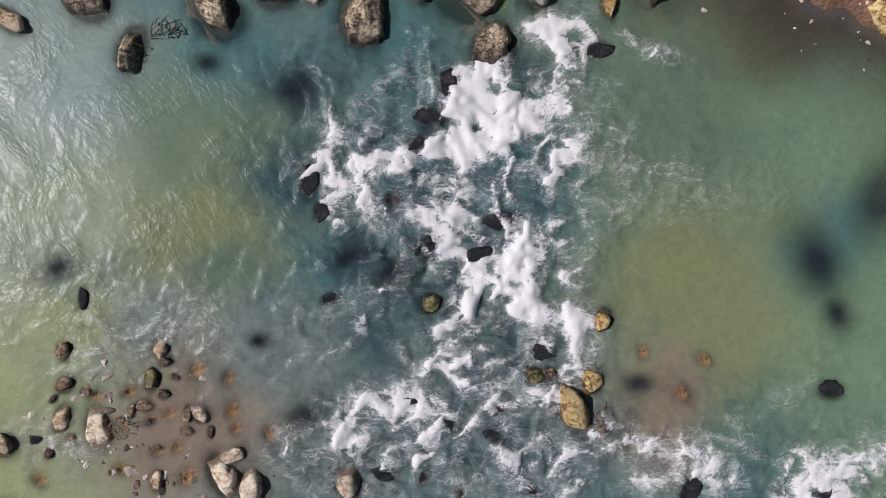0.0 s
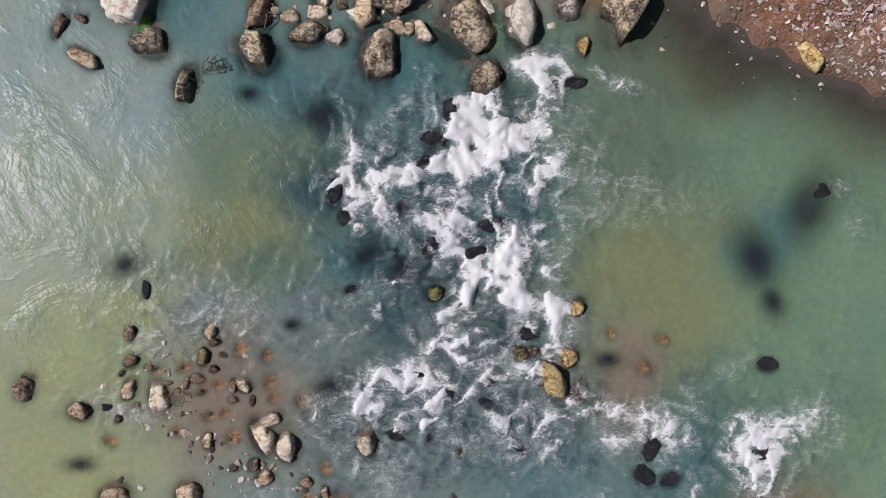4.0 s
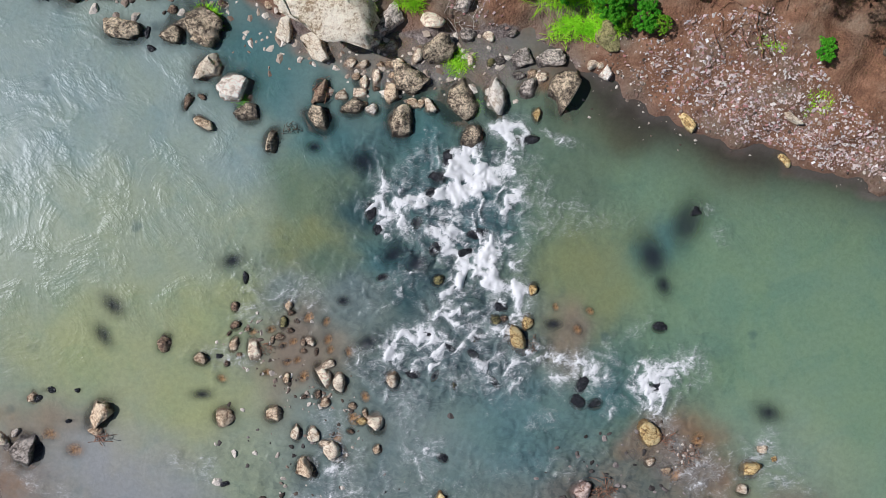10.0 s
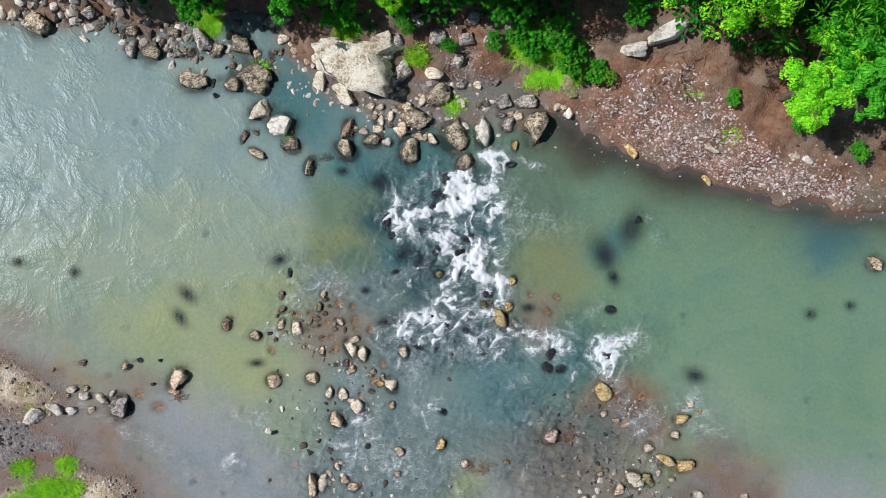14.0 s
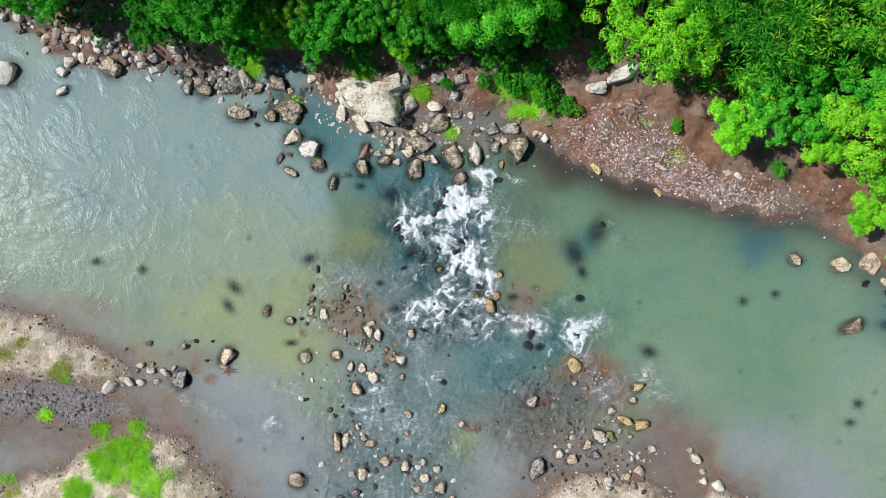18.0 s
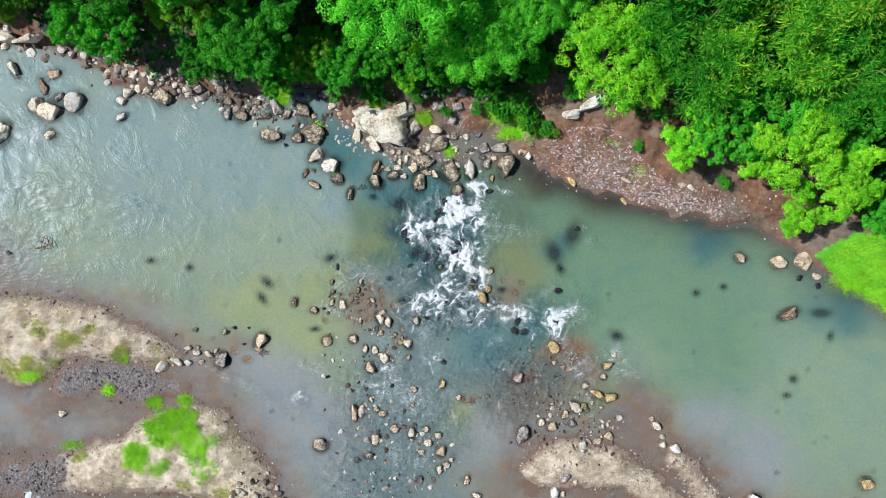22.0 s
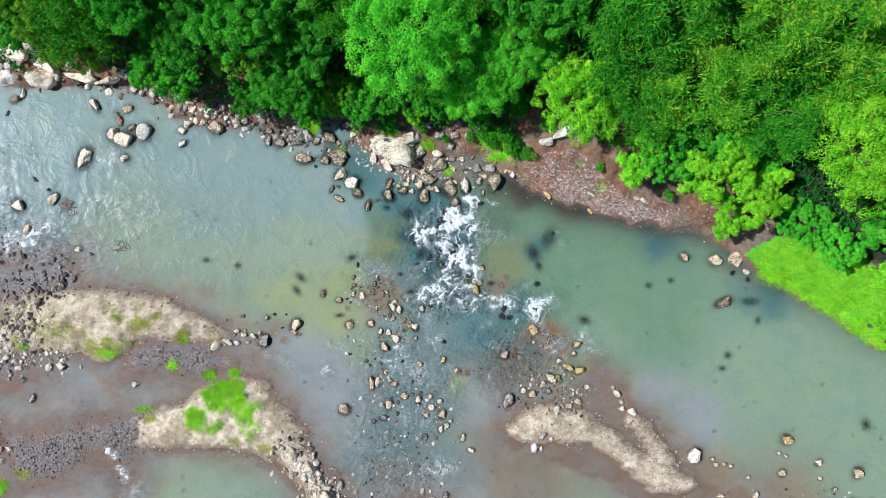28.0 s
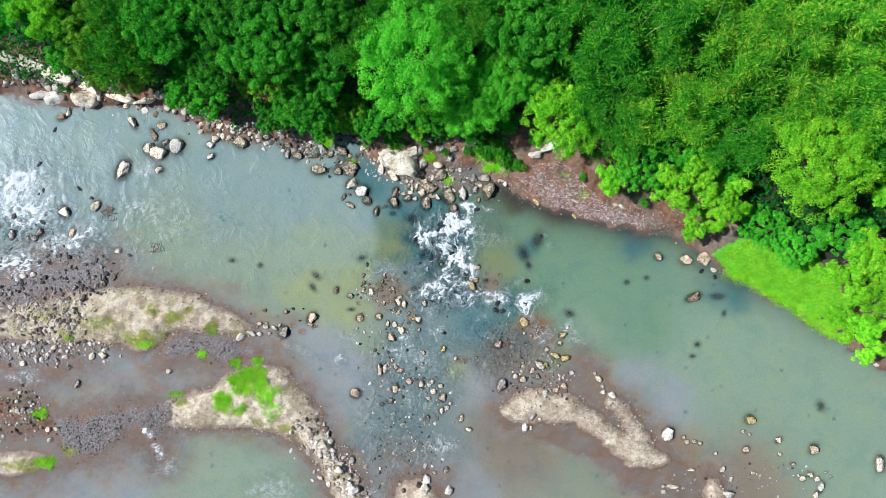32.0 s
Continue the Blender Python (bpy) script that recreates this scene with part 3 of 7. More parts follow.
gt, gg = np.where(far & (GZ > 0.8), 0.85, gt), np.where(far, 0, gg)
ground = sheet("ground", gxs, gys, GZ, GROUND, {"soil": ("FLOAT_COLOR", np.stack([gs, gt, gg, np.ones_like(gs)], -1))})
tagged(ground, "red-brown silt bed with sandbars and earth banks", "ground", kind="structure")


def height(x, y):
    """Ground height at one place or many, from the built sheet."""
    x, y = np.asarray(x, float), np.asarray(y, float)
    i = np.clip(np.searchsorted(gxs, x) - 1, 0, len(gxs) - 2)
    j = np.clip(np.searchsorted(gys, y) - 1, 0, len(gys) - 2)
    u, v = (x - gxs[i]) / (gxs[i + 1] - gxs[i]), (y - gys[j]) / (gys[j + 1] - gys[j])
    return (GZ[j, i] * (1 - u) + GZ[j, i + 1] * u) * (1 - v) + (GZ[j + 1, i] * (1 - u) + GZ[j + 1, i + 1] * u) * v


# ---- rocks ----
def ico(level):
    bm = bmesh.new()
    bmesh.ops.create_icosphere(bm, subdivisions=level, radius=1)
    co = np.array([v.co[:] for v in bm.verts])
    fa = np.array([[v.index for v in f.verts] for f in bm.faces])
    bm.free()
    return co, fa


ICO = {k: ico(k) for k in (1, 2, 3, 4)}
rng = np.random.default_rng(7)


def rock_shape(co, angular=0.8, cuts=9):
    """A worn angular lump from a unit ball: cut by planes, then roughened."""
    v = co.copy()
    for _ in range(cuts):
        n = rng.normal(size=3)
        n /= np.linalg.norm(n)
        d = v @ n - rng.uniform(0.42, 0.78)
        v -= np.maximum(d, 0)[:, None] * n * angular
    f = np.zeros(len(v))
    for s, a in ((1.6, 0.08), (3.5, 0.06), (8.0, 0.045), (17.0, 0.03)):
        for _ in range(3):
            k = rng.normal(size=3) * s
            f += a * np.sin(v @ k + rng.uniform(0, 6.28)) / 1.6
    v *= (1 + f)[:, None]
    v /= np.abs(v).max(0)
    return v


LABEL = {
    "dark": "dark grey-brown pitted boulder with pale lichen",
    "grey": "weathered grey rock",
    "pale": "smooth cream-coloured sunlit rock",
    "white": "bleached white rock",
    "tan": "tan rounded river rock",
    "brown": "wet brown rock",
    "ochre": "yellow-ochre stained rock",
    "olive": "olive moss-stained rock",
    "pink": "pinkish pale rock",
    "black": "wet black rock washed by the rapids",
    "sub": "dark rock lying just under the water",
    "rusty": "rust-brown stone lying under the shallow water",
}
SUNK = []


def rock(x, y, long, wide, turn, kind):
    """One rock of that length and width, bedded in the ground or the river."""
    if kind in ("pale", "tan", "white", "grey", "ochre", "pink"):
        long, wide = 1.12 * long, 1.12 * wide
    r = 0.25 * (long + wide)
    level = 4 if r > 0.28 else 3 if r > 0.13 else 2
    v = rock_shape(ICO[level][0], 0.65 if kind in ("pale", "tan", "white") and r < 0.2 else 0.9, 12)
    shown = (long / 2, wide / 2)
    if kind in ("sub", "rusty"):
        long, wide = 1.9 * long, 1.9 * wide
    g = float(height(x, y))
    rise = {"black": 0.02 + 0.14 * r, "sub": -0.045, "rusty": -0.05}.get(kind, r * rng.uniform(0.6, 0.85))
    top = max(g, 0.0) + rise if kind not in ("sub", "rusty") else rise
    mid = min(max(g, 0.0), top - 0.03)
    low = min(g - 0.2 * r, mid - 0.6 * r)
    foot = np.clip((0.08 - v[:, 2]) / 0.3, 0, 1)
    v[:, :2] *= (1 + (min(0.55, 0.1 / r) if g < 0 and kind not in ("sub", "rusty") else 0.1) * foot * (1 + 0.5 * np.sin(3 * np.arctan2(v[:, 1], v[:, 0]) + x)))[:, None]
    v = v * (long / 2, wide / 2, 1)
    v[:, 2] = np.where(v[:, 2] > 0, np.maximum(v[:, 2], 0) ** 0.75 * (top - mid), v[:, 2] * (mid - low))
    a = radians(turn)
    c, s = math.cos(a), math.sin(a)
    me = bpy.data.meshes.new("rock")
    co = np.stack([v[:, 0] * c - v[:, 1] * s, v[:, 0] * s + v[:, 1] * c, v[:, 2]], -1)
    fill_mesh(me, co, ICO[level][1])
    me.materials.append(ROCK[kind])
    ob = new("boulder" if r > 0.25 else "stone", me)
    ob.location = (x, y, mid)
    place = " on the bank" if g > 0.05 else "" if kind in ("black", "sub", "rusty") else " standing in the river"
    tagged(ob, LABEL[kind] + place, "rock", "rocks of the river")
    if g < 0.02:
        SUNK.append((x, y, *shown, a, {"sub": 2, "rusty": 2, "black": 1}.get(kind, 0)))
    return ob


def outcrop(x, y, long, wide, turn, kind, rise, label):
    """A broad angular ledge of bedrock that stands up from the bank."""
    v = rock_shape(ICO[4][0], 0.97, 22)
    g = float(height(x, y))
    v = v * (long / 2, wide / 2, 0.5 * (rise + 0.5))
    v[:, 2] = np.minimum(v[:, 2], 0.5 * (rise + 0.5) * (0.4 + 0.12 * np.sin(v[:, 0] * 2.3 + v[:, 1] * 1.7)))
    a = radians(turn)
    c, s = math.cos(a), math.sin(a)
    me = bpy.data.meshes.new("outcrop")
    fill_mesh(me, np.stack([v[:, 0] * c - v[:, 1] * s, v[:, 0] * s + v[:, 1] * c, v[:, 2]], -1), ICO[4][1])
    me.materials.append(ROCK[kind])
    ob = new("rock_ledge", me)
    ob.location = (x, y, max(g, -0.1) + rise * 0.35)
    return tagged(ob, label, "rock ledge", "ledges of the bank")


rock(0.73, 2.71, 0.69, 0.54, 65, "dark")
rock(-0.61, 0.67, 0.34, 0.28, 45, "black")
rock(-0.11, -0.77, 0.28, 0.25, 20, "olive")
rock(2.20, -0.96, 0.28, 0.21, 60, "ochre")
rock(2.08, -1.78, 0.34, 0.25, 90, "ochre")
rock(1.81, -2.20, 0.64, 0.36, 122, "ochre")
rock(1.29, -1.72, 0.28, 0.23, 0, "olive")
rock(1.49, -1.70, 0.21, 0.18, 30, "brown")
rock(-1.23, -3.20, 0.39, 0.29, 105, "pale")
rock(-2.93, -3.06, 0.56, 0.36, 110, "pale")
rock(-2.53, -3.28, 0.46, 0.31, 110, "pale")
rock(-2.78, -2.81, 0.29, 0.20, 30, "pale")
rock(-3.79, -3.16, 0.25, 0.18, 85, "tan")
rock(-3.76, -1.36, 0.26, 0.20, 90, "tan")
rock(-3.68, -1.54, 0.20, 0.13, 10, "brown")
rock(-3.87, -1.79, 0.31, 0.21, 80, "olive")
rock(-5.06, -1.41, 0.28, 0.21, 90, "brown")
rock(-5.04, -1.85, 0.29, 0.21, 45, "brown")
rock(-5.09, -2.32, 0.34, 0.21, 70, "tan")
rock(-4.59, -2.43, 0.47, 0.29, 100, "pale")
rock(-5.87, -2.67, 0.34, 0.29, 0, "tan")
rock(-4.96, -2.58, 0.15, 0.11, 0, "tan")
rock(-3.97, -2.13, 0.20, 0.15, 0, "tan")
rock(-3.23, -2.25, 0.25, 0.20, -20, "pale")
rock(-3.39, -2.25, 0.20, 0.12, 90, "tan")
rock(-3.39, -2.48, 0.16, 0.11, 0, "tan")
rock(-3.37, -3.59, 0.18, 0.13, 0, "brown")
rock(-3.06, -3.53, 0.25, 0.18, 60, "brown")
rock(0.28, -3.31, 0.21, 0.11, 90, "olive")
rock(0.13, 2.17, 0.54, 0.28, 85, "black")
rock(-0.06, 1.76, 0.49, 0.41, 30, "black")
rock(-0.30, 1.38, 0.41, 0.28, 40, "black")
rock(-1.76, 0.91, 0.54, 0.28, 85, "black")
rock(-1.58, 0.53, 0.36, 0.23, 60, "black")
rock(-0.22, 0.46, 0.33, 0.25, 0, "black")
rock(-0.19, 0.02, 0.38, 0.25, 60, "black")
rock(0.49, -0.11, 0.41, 0.21, 20, "black")
rock(0.87, 0.40, 0.54, 0.25, 10, "black")
rock(1.24, -0.53, 0.23, 0.16, 0, "black")
rock(2.05, 2.69, 0.62, 0.26, 8, "black")
rock(1.40, -1.38, 0.41, 0.25, -30, "black")
rock(-0.35, -2.07, 0.28, 0.20, 0, "black")
rock(-1.46, -0.68, 0.36, 0.21, 20, "black")
rock(-0.64, -0.35, 0.41, 0.33, 0, "sub")
rock(-1.21, -0.11, 0.49, 0.33, 40, "sub")
rock(-2.44, -1.26, 0.28, 0.20, 0, "sub")
rock(-4.81, -0.69, 0.33, 0.16, 90, "black")
rock(-5.14, -0.28, 0.49, 0.33, 20, "sub")
rock(-1.95, 2.14, 0.49, 0.41, 0, "sub")
rock(-3.14, 2.50, 0.33, 0.25, 0, "sub")
rock(-0.72, -3.05, 0.33, 0.21, 0, "black")
rock(-0.19, -3.09, 0.36, 0.16, 60, "black")
rock(1.28, -3.25, 0.33, 0.16, -60, "black")
rock(0.75, -2.56, 0.36, 0.21, -40, "black")
rock(0.18, -2.40, 0.33, 0.16, -40, "black")
rock(0.83, -2.15, 0.33, 0.18, 30, "black")
rock(2.71, -1.82, 0.41, 0.25, 0, "sub")
rock(-3.71, -1.98, 0.17, 0.14, 20, "brown")
rock(-4.15, -2.2, 0.17, 0.09, 80, "tan")
rock(-5.27, -2.78, 0.18, 0.14, 60, "brown")
rock(-3.08, -2.5, 0.19, 0.1, 85, "brown")
rock(-5.45, -2.6, 0.2, 0.13, 15, "black")
rock(-5.2, -2.05, 0.16, 0.1, 40, "brown")
rock(-4.75, -1.95, 0.14, 0.1, 0, "tan")
rock(-3.55, -1.75, 0.14, 0.11, 0, "brown")
for x, y, size in ((-3.27, -1.65, 0.26), (-2.85, -1.75, 0.22), (-3.8, -2.75, 0.22), (-4.2, -1.95, 0.24), (-3.65, -2.25, 0.2), (-3.9, -2.35, 0.18), (-3.55, -2.7, 0.2), (-4.3, -3.0, 0.22), (-2.8, -2.2, 0.24), (-3.4, -3.1, 0.3), (-2.75, -2.45, 0.2), (-4.65, -2.0, 0.2), (-5.4, -3.15, 0.25), (-2.3, -2.5, 0.24), (-1.9, -3.6, 0.26), (-2.2, -4.1, 0.3), (-2.6, -4.6, 0.3), (3.3, -1.95, 0.24), (3.6, -1.5, 0.2), (2.75, -1.4, 0.18), (6.2, -4.7, 0.4), (5.7, -5.5, 0.35), (-9.0, -4.9, 0.4), (-9.6, -4.5, 0.35)):
    rock(x, y, size, 0.75 * size, 40 * x, "rusty")
rock(-7.83, 5.32, 0.99, 0.61, -15, "dark")
rock(-7.13, 4.90, 0.28, 0.20, 0, "black")
rock(-6.59, 5.28, 0.58, 0.56, 0, "dark")
rock(-6.31, 5.50, 0.56, 0.38, 0, "dark")
rock(-5.83, 5.16, 0.74, 0.56, 0, "dark")
rock(-5.72, 4.42, 0.74, 0.53, 20, "pale")
rock(-5.02, 3.99, 0.84, 0.66, 0, "white")
rock(-4.73, 3.34, 0.63, 0.53, -30, "dark")
rock(-6.22, 3.63, 0.48, 0.23, 65, "brown")
rock(-5.86, 3.73, 0.23, 0.18, 0, "brown")
rock(-5.82, 3.07, 0.51, 0.25, -35, "tan")
rock(-4.17, 2.68, 0.66, 0.41, 70, "dark")
rock(-3.03, 3.16, 0.76, 0.61, -40, "dark")
rock(-2.93, 3.83, 0.69, 0.43, 75, "brown")
rock(-2.18, 3.47, 0.63, 0.46, 0, "dark")
rock(-1.06, 3.12, 0.84, 0.63, 95, "dark")
rock(-0.75, 4.11, 1.07, 0.79, -10, "dark")
rock(-1.25, 3.85, 0.48, 0.33, 80, "tan")
rock(-2.46, 3.76, 0.30, 0.23, 0, "pale")
rock(-2.02, 3.83, 0.30, 0.25, 0, "pale")
rock(-1.70, 3.42, 0.30, 0.25, 0, "white")
rock(-1.93, 3.55, 0.18, 0.15, 0, "tan")
rock(-1.61, 4.23, 0.38, 0.20, 85, "pale")
rock(-1.90, 4.08, 0.33, 0.20, 90, "pale")
rock(-1.93, 4.49, 0.28, 0.23, 0, "pale")
rock(-2.26, 4.55, 0.30, 0.25, 0, "pale")
rock(-2.12, 4.21, 0.22, 0.18, 0, "tan")
rock(-1.64, 5.06, 0.38, 0.22, 10, "pale")
rock(-1.47, 4.94, 0.22, 0.18, 0, "tan")
rock(-1.25, 4.97, 0.30, 0.25, 60, "pale")
rock(-1.52, 4.51, 0.19, 0.15, 0, "tan")
rock(-1.27, 4.51, 0.22, 0.18, 0, "tan")
rock(-1.10, 4.54, 0.28, 0.22, 0, "pale")
rock(-1.22, 4.24, 0.19, 0.17, 0, "tan")
rock(-1.62, 3.91, 0.18, 0.15, 0, "brown")
rock(-0.59, 4.75, 0.38, 0.28, 70, "pale")
rock(-0.30, 3.51, 0.43, 0.30, -50, "pale")
rock(-0.54, 3.55, 0.23, 0.18, 80, "tan")
rock(-0.72, 3.57, 0.28, 0.22, 0, "tan")
rock(-0.18, 4.84, 0.96, 0.76, 30, "dark")
rock(-0.24, 5.50, 0.56, 0.38, 0, "pale")
rock(0.59, 5.25, 0.41, 0.33, 0, "grey")
rock(1.15, 5.20, 0.33, 0.28, 0, "pale")
rock(0.40, 3.64, 1.09, 0.99, 65, "dark")
rock(1.27, 3.70, 0.86, 0.53, 95, "white")
rock(0.71, 4.61, 0.30, 0.19, 90, "pale")
rock(1.16, 4.56, 0.25, 0.20, 0, "olive")
rock(1.39, 4.59, 0.25, 0.23, 0, "grey")
rock(1.98, 4.65, 0.58, 0.48, 20, "grey")
rock(2.62, 4.64, 0.69, 0.43, 15, "grey")
rock(2.11, 3.95, 0.51, 0.43, 20, "grey")
rock(2.20, 4.30, 0.23, 0.18, 0, "tan")
rock(2.44, 4.21, 0.33, 0.25, 10, "pale")
rock(1.86, 4.27, 0.30, 0.23, 0, "grey")
rock(3.02, 3.93, 1.27, 0.84, 65, "dark")
rock(3.63, 4.49, 0.28, 0.25, 0, "pale")
rock(3.84, 4.46, 0.20, 0.15, 70, "pale")
rock(3.99, 4.27, 0.46, 0.30, 75, "white")
rock(2.30, 3.29, 0.33, 0.19, 90, "ochre")
rock(3.89, 5.07, 0.84, 0.56, -40, "olive")
rock(5.06, -4.49, 0.56, 0.48, -40, "ochre")
rock(5.06, -5.19, 0.24, 0.19, 0, "pale")
rock(7.50, -5.34, 0.46, 0.38, 20, "ochre")
rock(7.78, -4.87, 0.25, 0.22, 0, "pale")
rock(8.08, -5.12, 0.18, 0.15, 90, "ochre")
rock(5.98, 0.68, 0.94, 0.61, 75, "sub")
rock(6.20, 0.94, 0.30, 0.25, 0, "black")
rock(5.12, -0.17, 0.94, 0.56, -60, "sub")
rock(5.39, -0.87, 0.51, 0.36, -70, "sub")
rock(5.29, -1.91, 0.43, 0.30, 0, "black")
rock(7.95, -3.99, 0.56, 0.41, -20, "sub")
rock(3.38, -3.31, 0.46, 0.30, 70, "black")
rock(3.30, -3.74, 0.46, 0.33, -30, "black")
rock(3.71, -3.76, 0.41, 0.30, 20, "black")
rock(5.22, -3.36, 0.51, 0.33, 20, "black")
rock(-6.77, -2.27, 0.48, 0.36, 70, "brown")
rock(-2.89, -3.75, 0.28, 0.24, 20, "tan")
rock(-1.63, -4.25, 0.51, 0.36, 110, "pale")
rock(-1.88, -4.00, 0.24, 0.15, 100, "tan")
rock(-1.97, -4.17, 0.30, 0.23, 0, "ochre")
rock(-2.20, -3.82, 0.20, 0.15, 0, "tan")
rock(-2.25, -4.43, 0.18, 0.15, 0, "brown")
rock(-1.60, -4.88, 0.23, 0.18, 90, "tan")
rock(-3.57, -4.49, 0.38, 0.23, 85, "pale")
rock(-3.15, -4.53, 0.38, 0.27, 110, "pale")
rock(-2.87, -4.74, 0.28, 0.20, 20, "pale")
rock(-2.61, -4.94, 0.51, 0.41, -45, "pale")
rock(-3.32, -5.32, 0.43, 0.46, 0, "tan")
rock(-3.14, -5.47, 0.25, 0.20, 0, "brown")
rock(-8.37, -4.01, 0.74, 0.51, 60, "tan")
rock(-8.45, -4.43, 0.36, 0.18, 0, "tan")
rock(-5.35, -4.07, 0.48, 0.43, 20, "tan")
rock(-4.13, -4.01, 0.41, 0.36, 0, "tan")
rock(-9.57, -3.44, 0.23, 0.18, 0, "black")
rock(-8.91, -3.44, 0.17, 0.13, 0, "black")
rock(-9.12, -4.18, 0.17, 0.13, 0, "black")
rock(-9.88, -3.64, 0.28, 0.20, 0, "black")
rock(-9.88, -4.88, 0.43, 0.30, 60, "black")
rock(-0.00, -5.09, 0.33, 0.23, -30, "black")
rock(-8.04, -1.38, 0.56, 0.38, -40, "sub")
rock(-8.30, -2.08, 0.56, 0.33, -60, "sub")
rock(-5.88, -3.54, 0.43, 0.23, 0, "sub")
rock(-1.82, -2.27, 0.51, 0.33, 20, "sub")
rock(-12.76, 7.14, 0.94, 0.70, -30, "dark")
rock(-10.64, 7.30, 0.43, 0.30, 0, "dark")
rock(-10.31, 6.98, 0.27, 0.23, 0, "brown")
rock(-9.72, 6.39, 0.57, 0.37, 70, "grey")
rock(-9.19, 6.29, 0.77, 0.67, 0, "dark")
rock(-9.81, 6.93, 0.63, 0.47, 0, "dark")
rock(-8.31, 6.22, 0.37, 0.27, 0, "grey")
rock(-8.39, 6.84, 0.50, 0.40, 0, "dark")
rock(-8.76, 6.56, 0.40, 0.33, 40, "dark")
rock(-7.97, 6.22, 0.53, 0.37, 0, "dark")
rock(-7.50, 6.62, 0.80, 0.57, -30, "grey")
rock(-7.03, 6.32, 0.50, 0.43, 0, "dark")
rock(-7.22, 5.28, 0.33, 0.23, 80, "black")
rock(-6.33, 6.45, 0.87, 0.63, -25, "dark")
rock(-5.85, 6.22, 0.30, 0.28, 0, "tan")
rock(-5.83, 5.55, 1.10, 0.90, -30, "dark")
rock(-6.59, 5.83, 0.27, 0.23, 0, "brown")
rock(-5.30, 6.25, 0.28, 0.20, 0, "brown")
rock(-5.08, 6.28, 0.27, 0.20, 60, "brown")
rock(-5.35, 6.00, 0.27, 0.20, 0, "brown")
rock(-5.18, 7.22, 0.84, 0.50, 0, "grey")
rock(-4.96, 6.66, 0.37, 0.30, 0, "pale")
rock(-4.66, 6.51, 0.30, 0.17, 0, "pale")
rock(-4.61, 6.28, 0.25, 0.20, 0, "tan")
rock(-4.21, 5.94, 0.23, 0.17, 0, "tan")
rock(-1.24, 5.57, 0.77, 0.57, 80, "grey")
rock(-1.37, 6.40, 0.57, 0.47, 0, "grey")
rock(-1.96, 5.15, 0.23, 0.20, 60, "pale")
rock(-0.12, 6.57, 0.57, 0.47, 30, "grey")
rock(-0.70, 7.07, 0.67, 0.57, 0, "grey")
rock(-1.84, 6.15, 0.67, 0.37, -30, "grey")
rock(0.47, 5.90, 0.50, 0.37, 30, "grey")
rock(0.72, 6.48, 0.50, 0.40, 0, "grey")
rock(1.72, 5.26, 0.27, 0.23, 0, "grey")
rock(0.97, 7.06, 0.57, 0.40, 0, "grey")
rock(1.47, 6.40, 0.40, 0.30, 0, "grey")
rock(2.06, 6.89, 0.50, 0.37, 0, "grey")
rock(-11.68, -4.33, 0.30, 0.23, 40, "pale")
rock(-11.24, -4.31, 0.18, 0.17, 0, "tan")
rock(-11.26, -4.55, 0.40, 0.25, 0, "white")
rock(-11.68, -5.01, 0.40, 0.25, 10, "white")
rock(-11.09, -5.00, 0.25, 0.23, 60, "pale")
rock(-11.84, -4.56, 0.18, 0.17, 0, "tan")
rock(-10.42, -4.48, 0.25, 0.17, 40, "white")
rock(-10.76, -4.63, 0.43, 0.20, -35, "pale")
rock(-10.59, -4.82, 0.27, 0.17, -40, "grey")
rock(-10.16, -4.93, 0.77, 0.63, 75, "grey")
rock(-12.18, -4.96, 0.67, 0.28, -30, "white")
rock(-12.90, -5.13, 0.63, 0.53, 0, "white")
rock(-11.32, -3.51, 0.25, 0.20, 0, "brown")
rock(-10.00, -3.60, 0.28, 0.22, 70, "tan")
rock(-12.31, -3.73, 0.15, 0.13, 0, "tan")
rock(-5.33, -5.73, 0.23, 0.15, 0, "black")
rock(-3.33, -6.76, 0.28, 0.20, 80, "pale")
rock(-4.13, -7.21, 0.30, 0.23, 0, "tan")
rock(-3.75, -7.19, 0.40, 0.30, 60, "pale")
rock(-3.11, -7.21, 0.27, 0.22, 0, "tan")
rock(-2.37, -6.16, 0.25, 0.20, 30, "black")
rock(-1.37, -6.33, 0.30, 0.25, 0, "tan")
rock(-0.05, -6.12, 0.35, 0.27, 80, "ochre")
rock(0.70, -6.72, 0.25, 0.22, 0, "pale")
rock(-1.41, -7.06, 0.22, 0.17, 0, "tan")
rock(2.02, -6.69, 0.17, 0.13, 0, "ochre")
rock(3.41, -5.91, 0.50, 0.45, 20, "pink")
rock(5.48, -5.41, 0.25, 0.17, 0, "tan")
rock(6.48, -6.25, 0.35, 0.30, 70, "pale")
rock(7.32, -5.87, 0.28, 0.25, 0, "pale")
rock(6.78, -7.05, 0.20, 0.17, 90, "pale")
rock(5.98, -7.15, 0.40, 0.37, 0, "pale")
rock(6.38, -7.19, 0.37, 0.30, 0, "olive")
rock(7.20, -7.25, 0.22, 0.17, 0, "pale")
rock(7.03, -6.69, 0.67, 0.33, -25, "ochre")
rock(7.61, -6.85, 0.57, 0.37, 10, "ochre")
rock(4.94, -7.08, 0.23, 0.15, 20, "tan")
rock(5.78, 5.95, 0.74, 0.47, 10, "white")
rock(8.28, 3.10, 0.57, 0.17, -35, "pale")
rock(10.78, 2.83, 0.37, 0.17, 0, "pale")
rock(11.18, 2.69, 0.33, 0.23, -30, "white")
rock(8.31, 2.20, 0.43, 0.20, -60, "ochre")
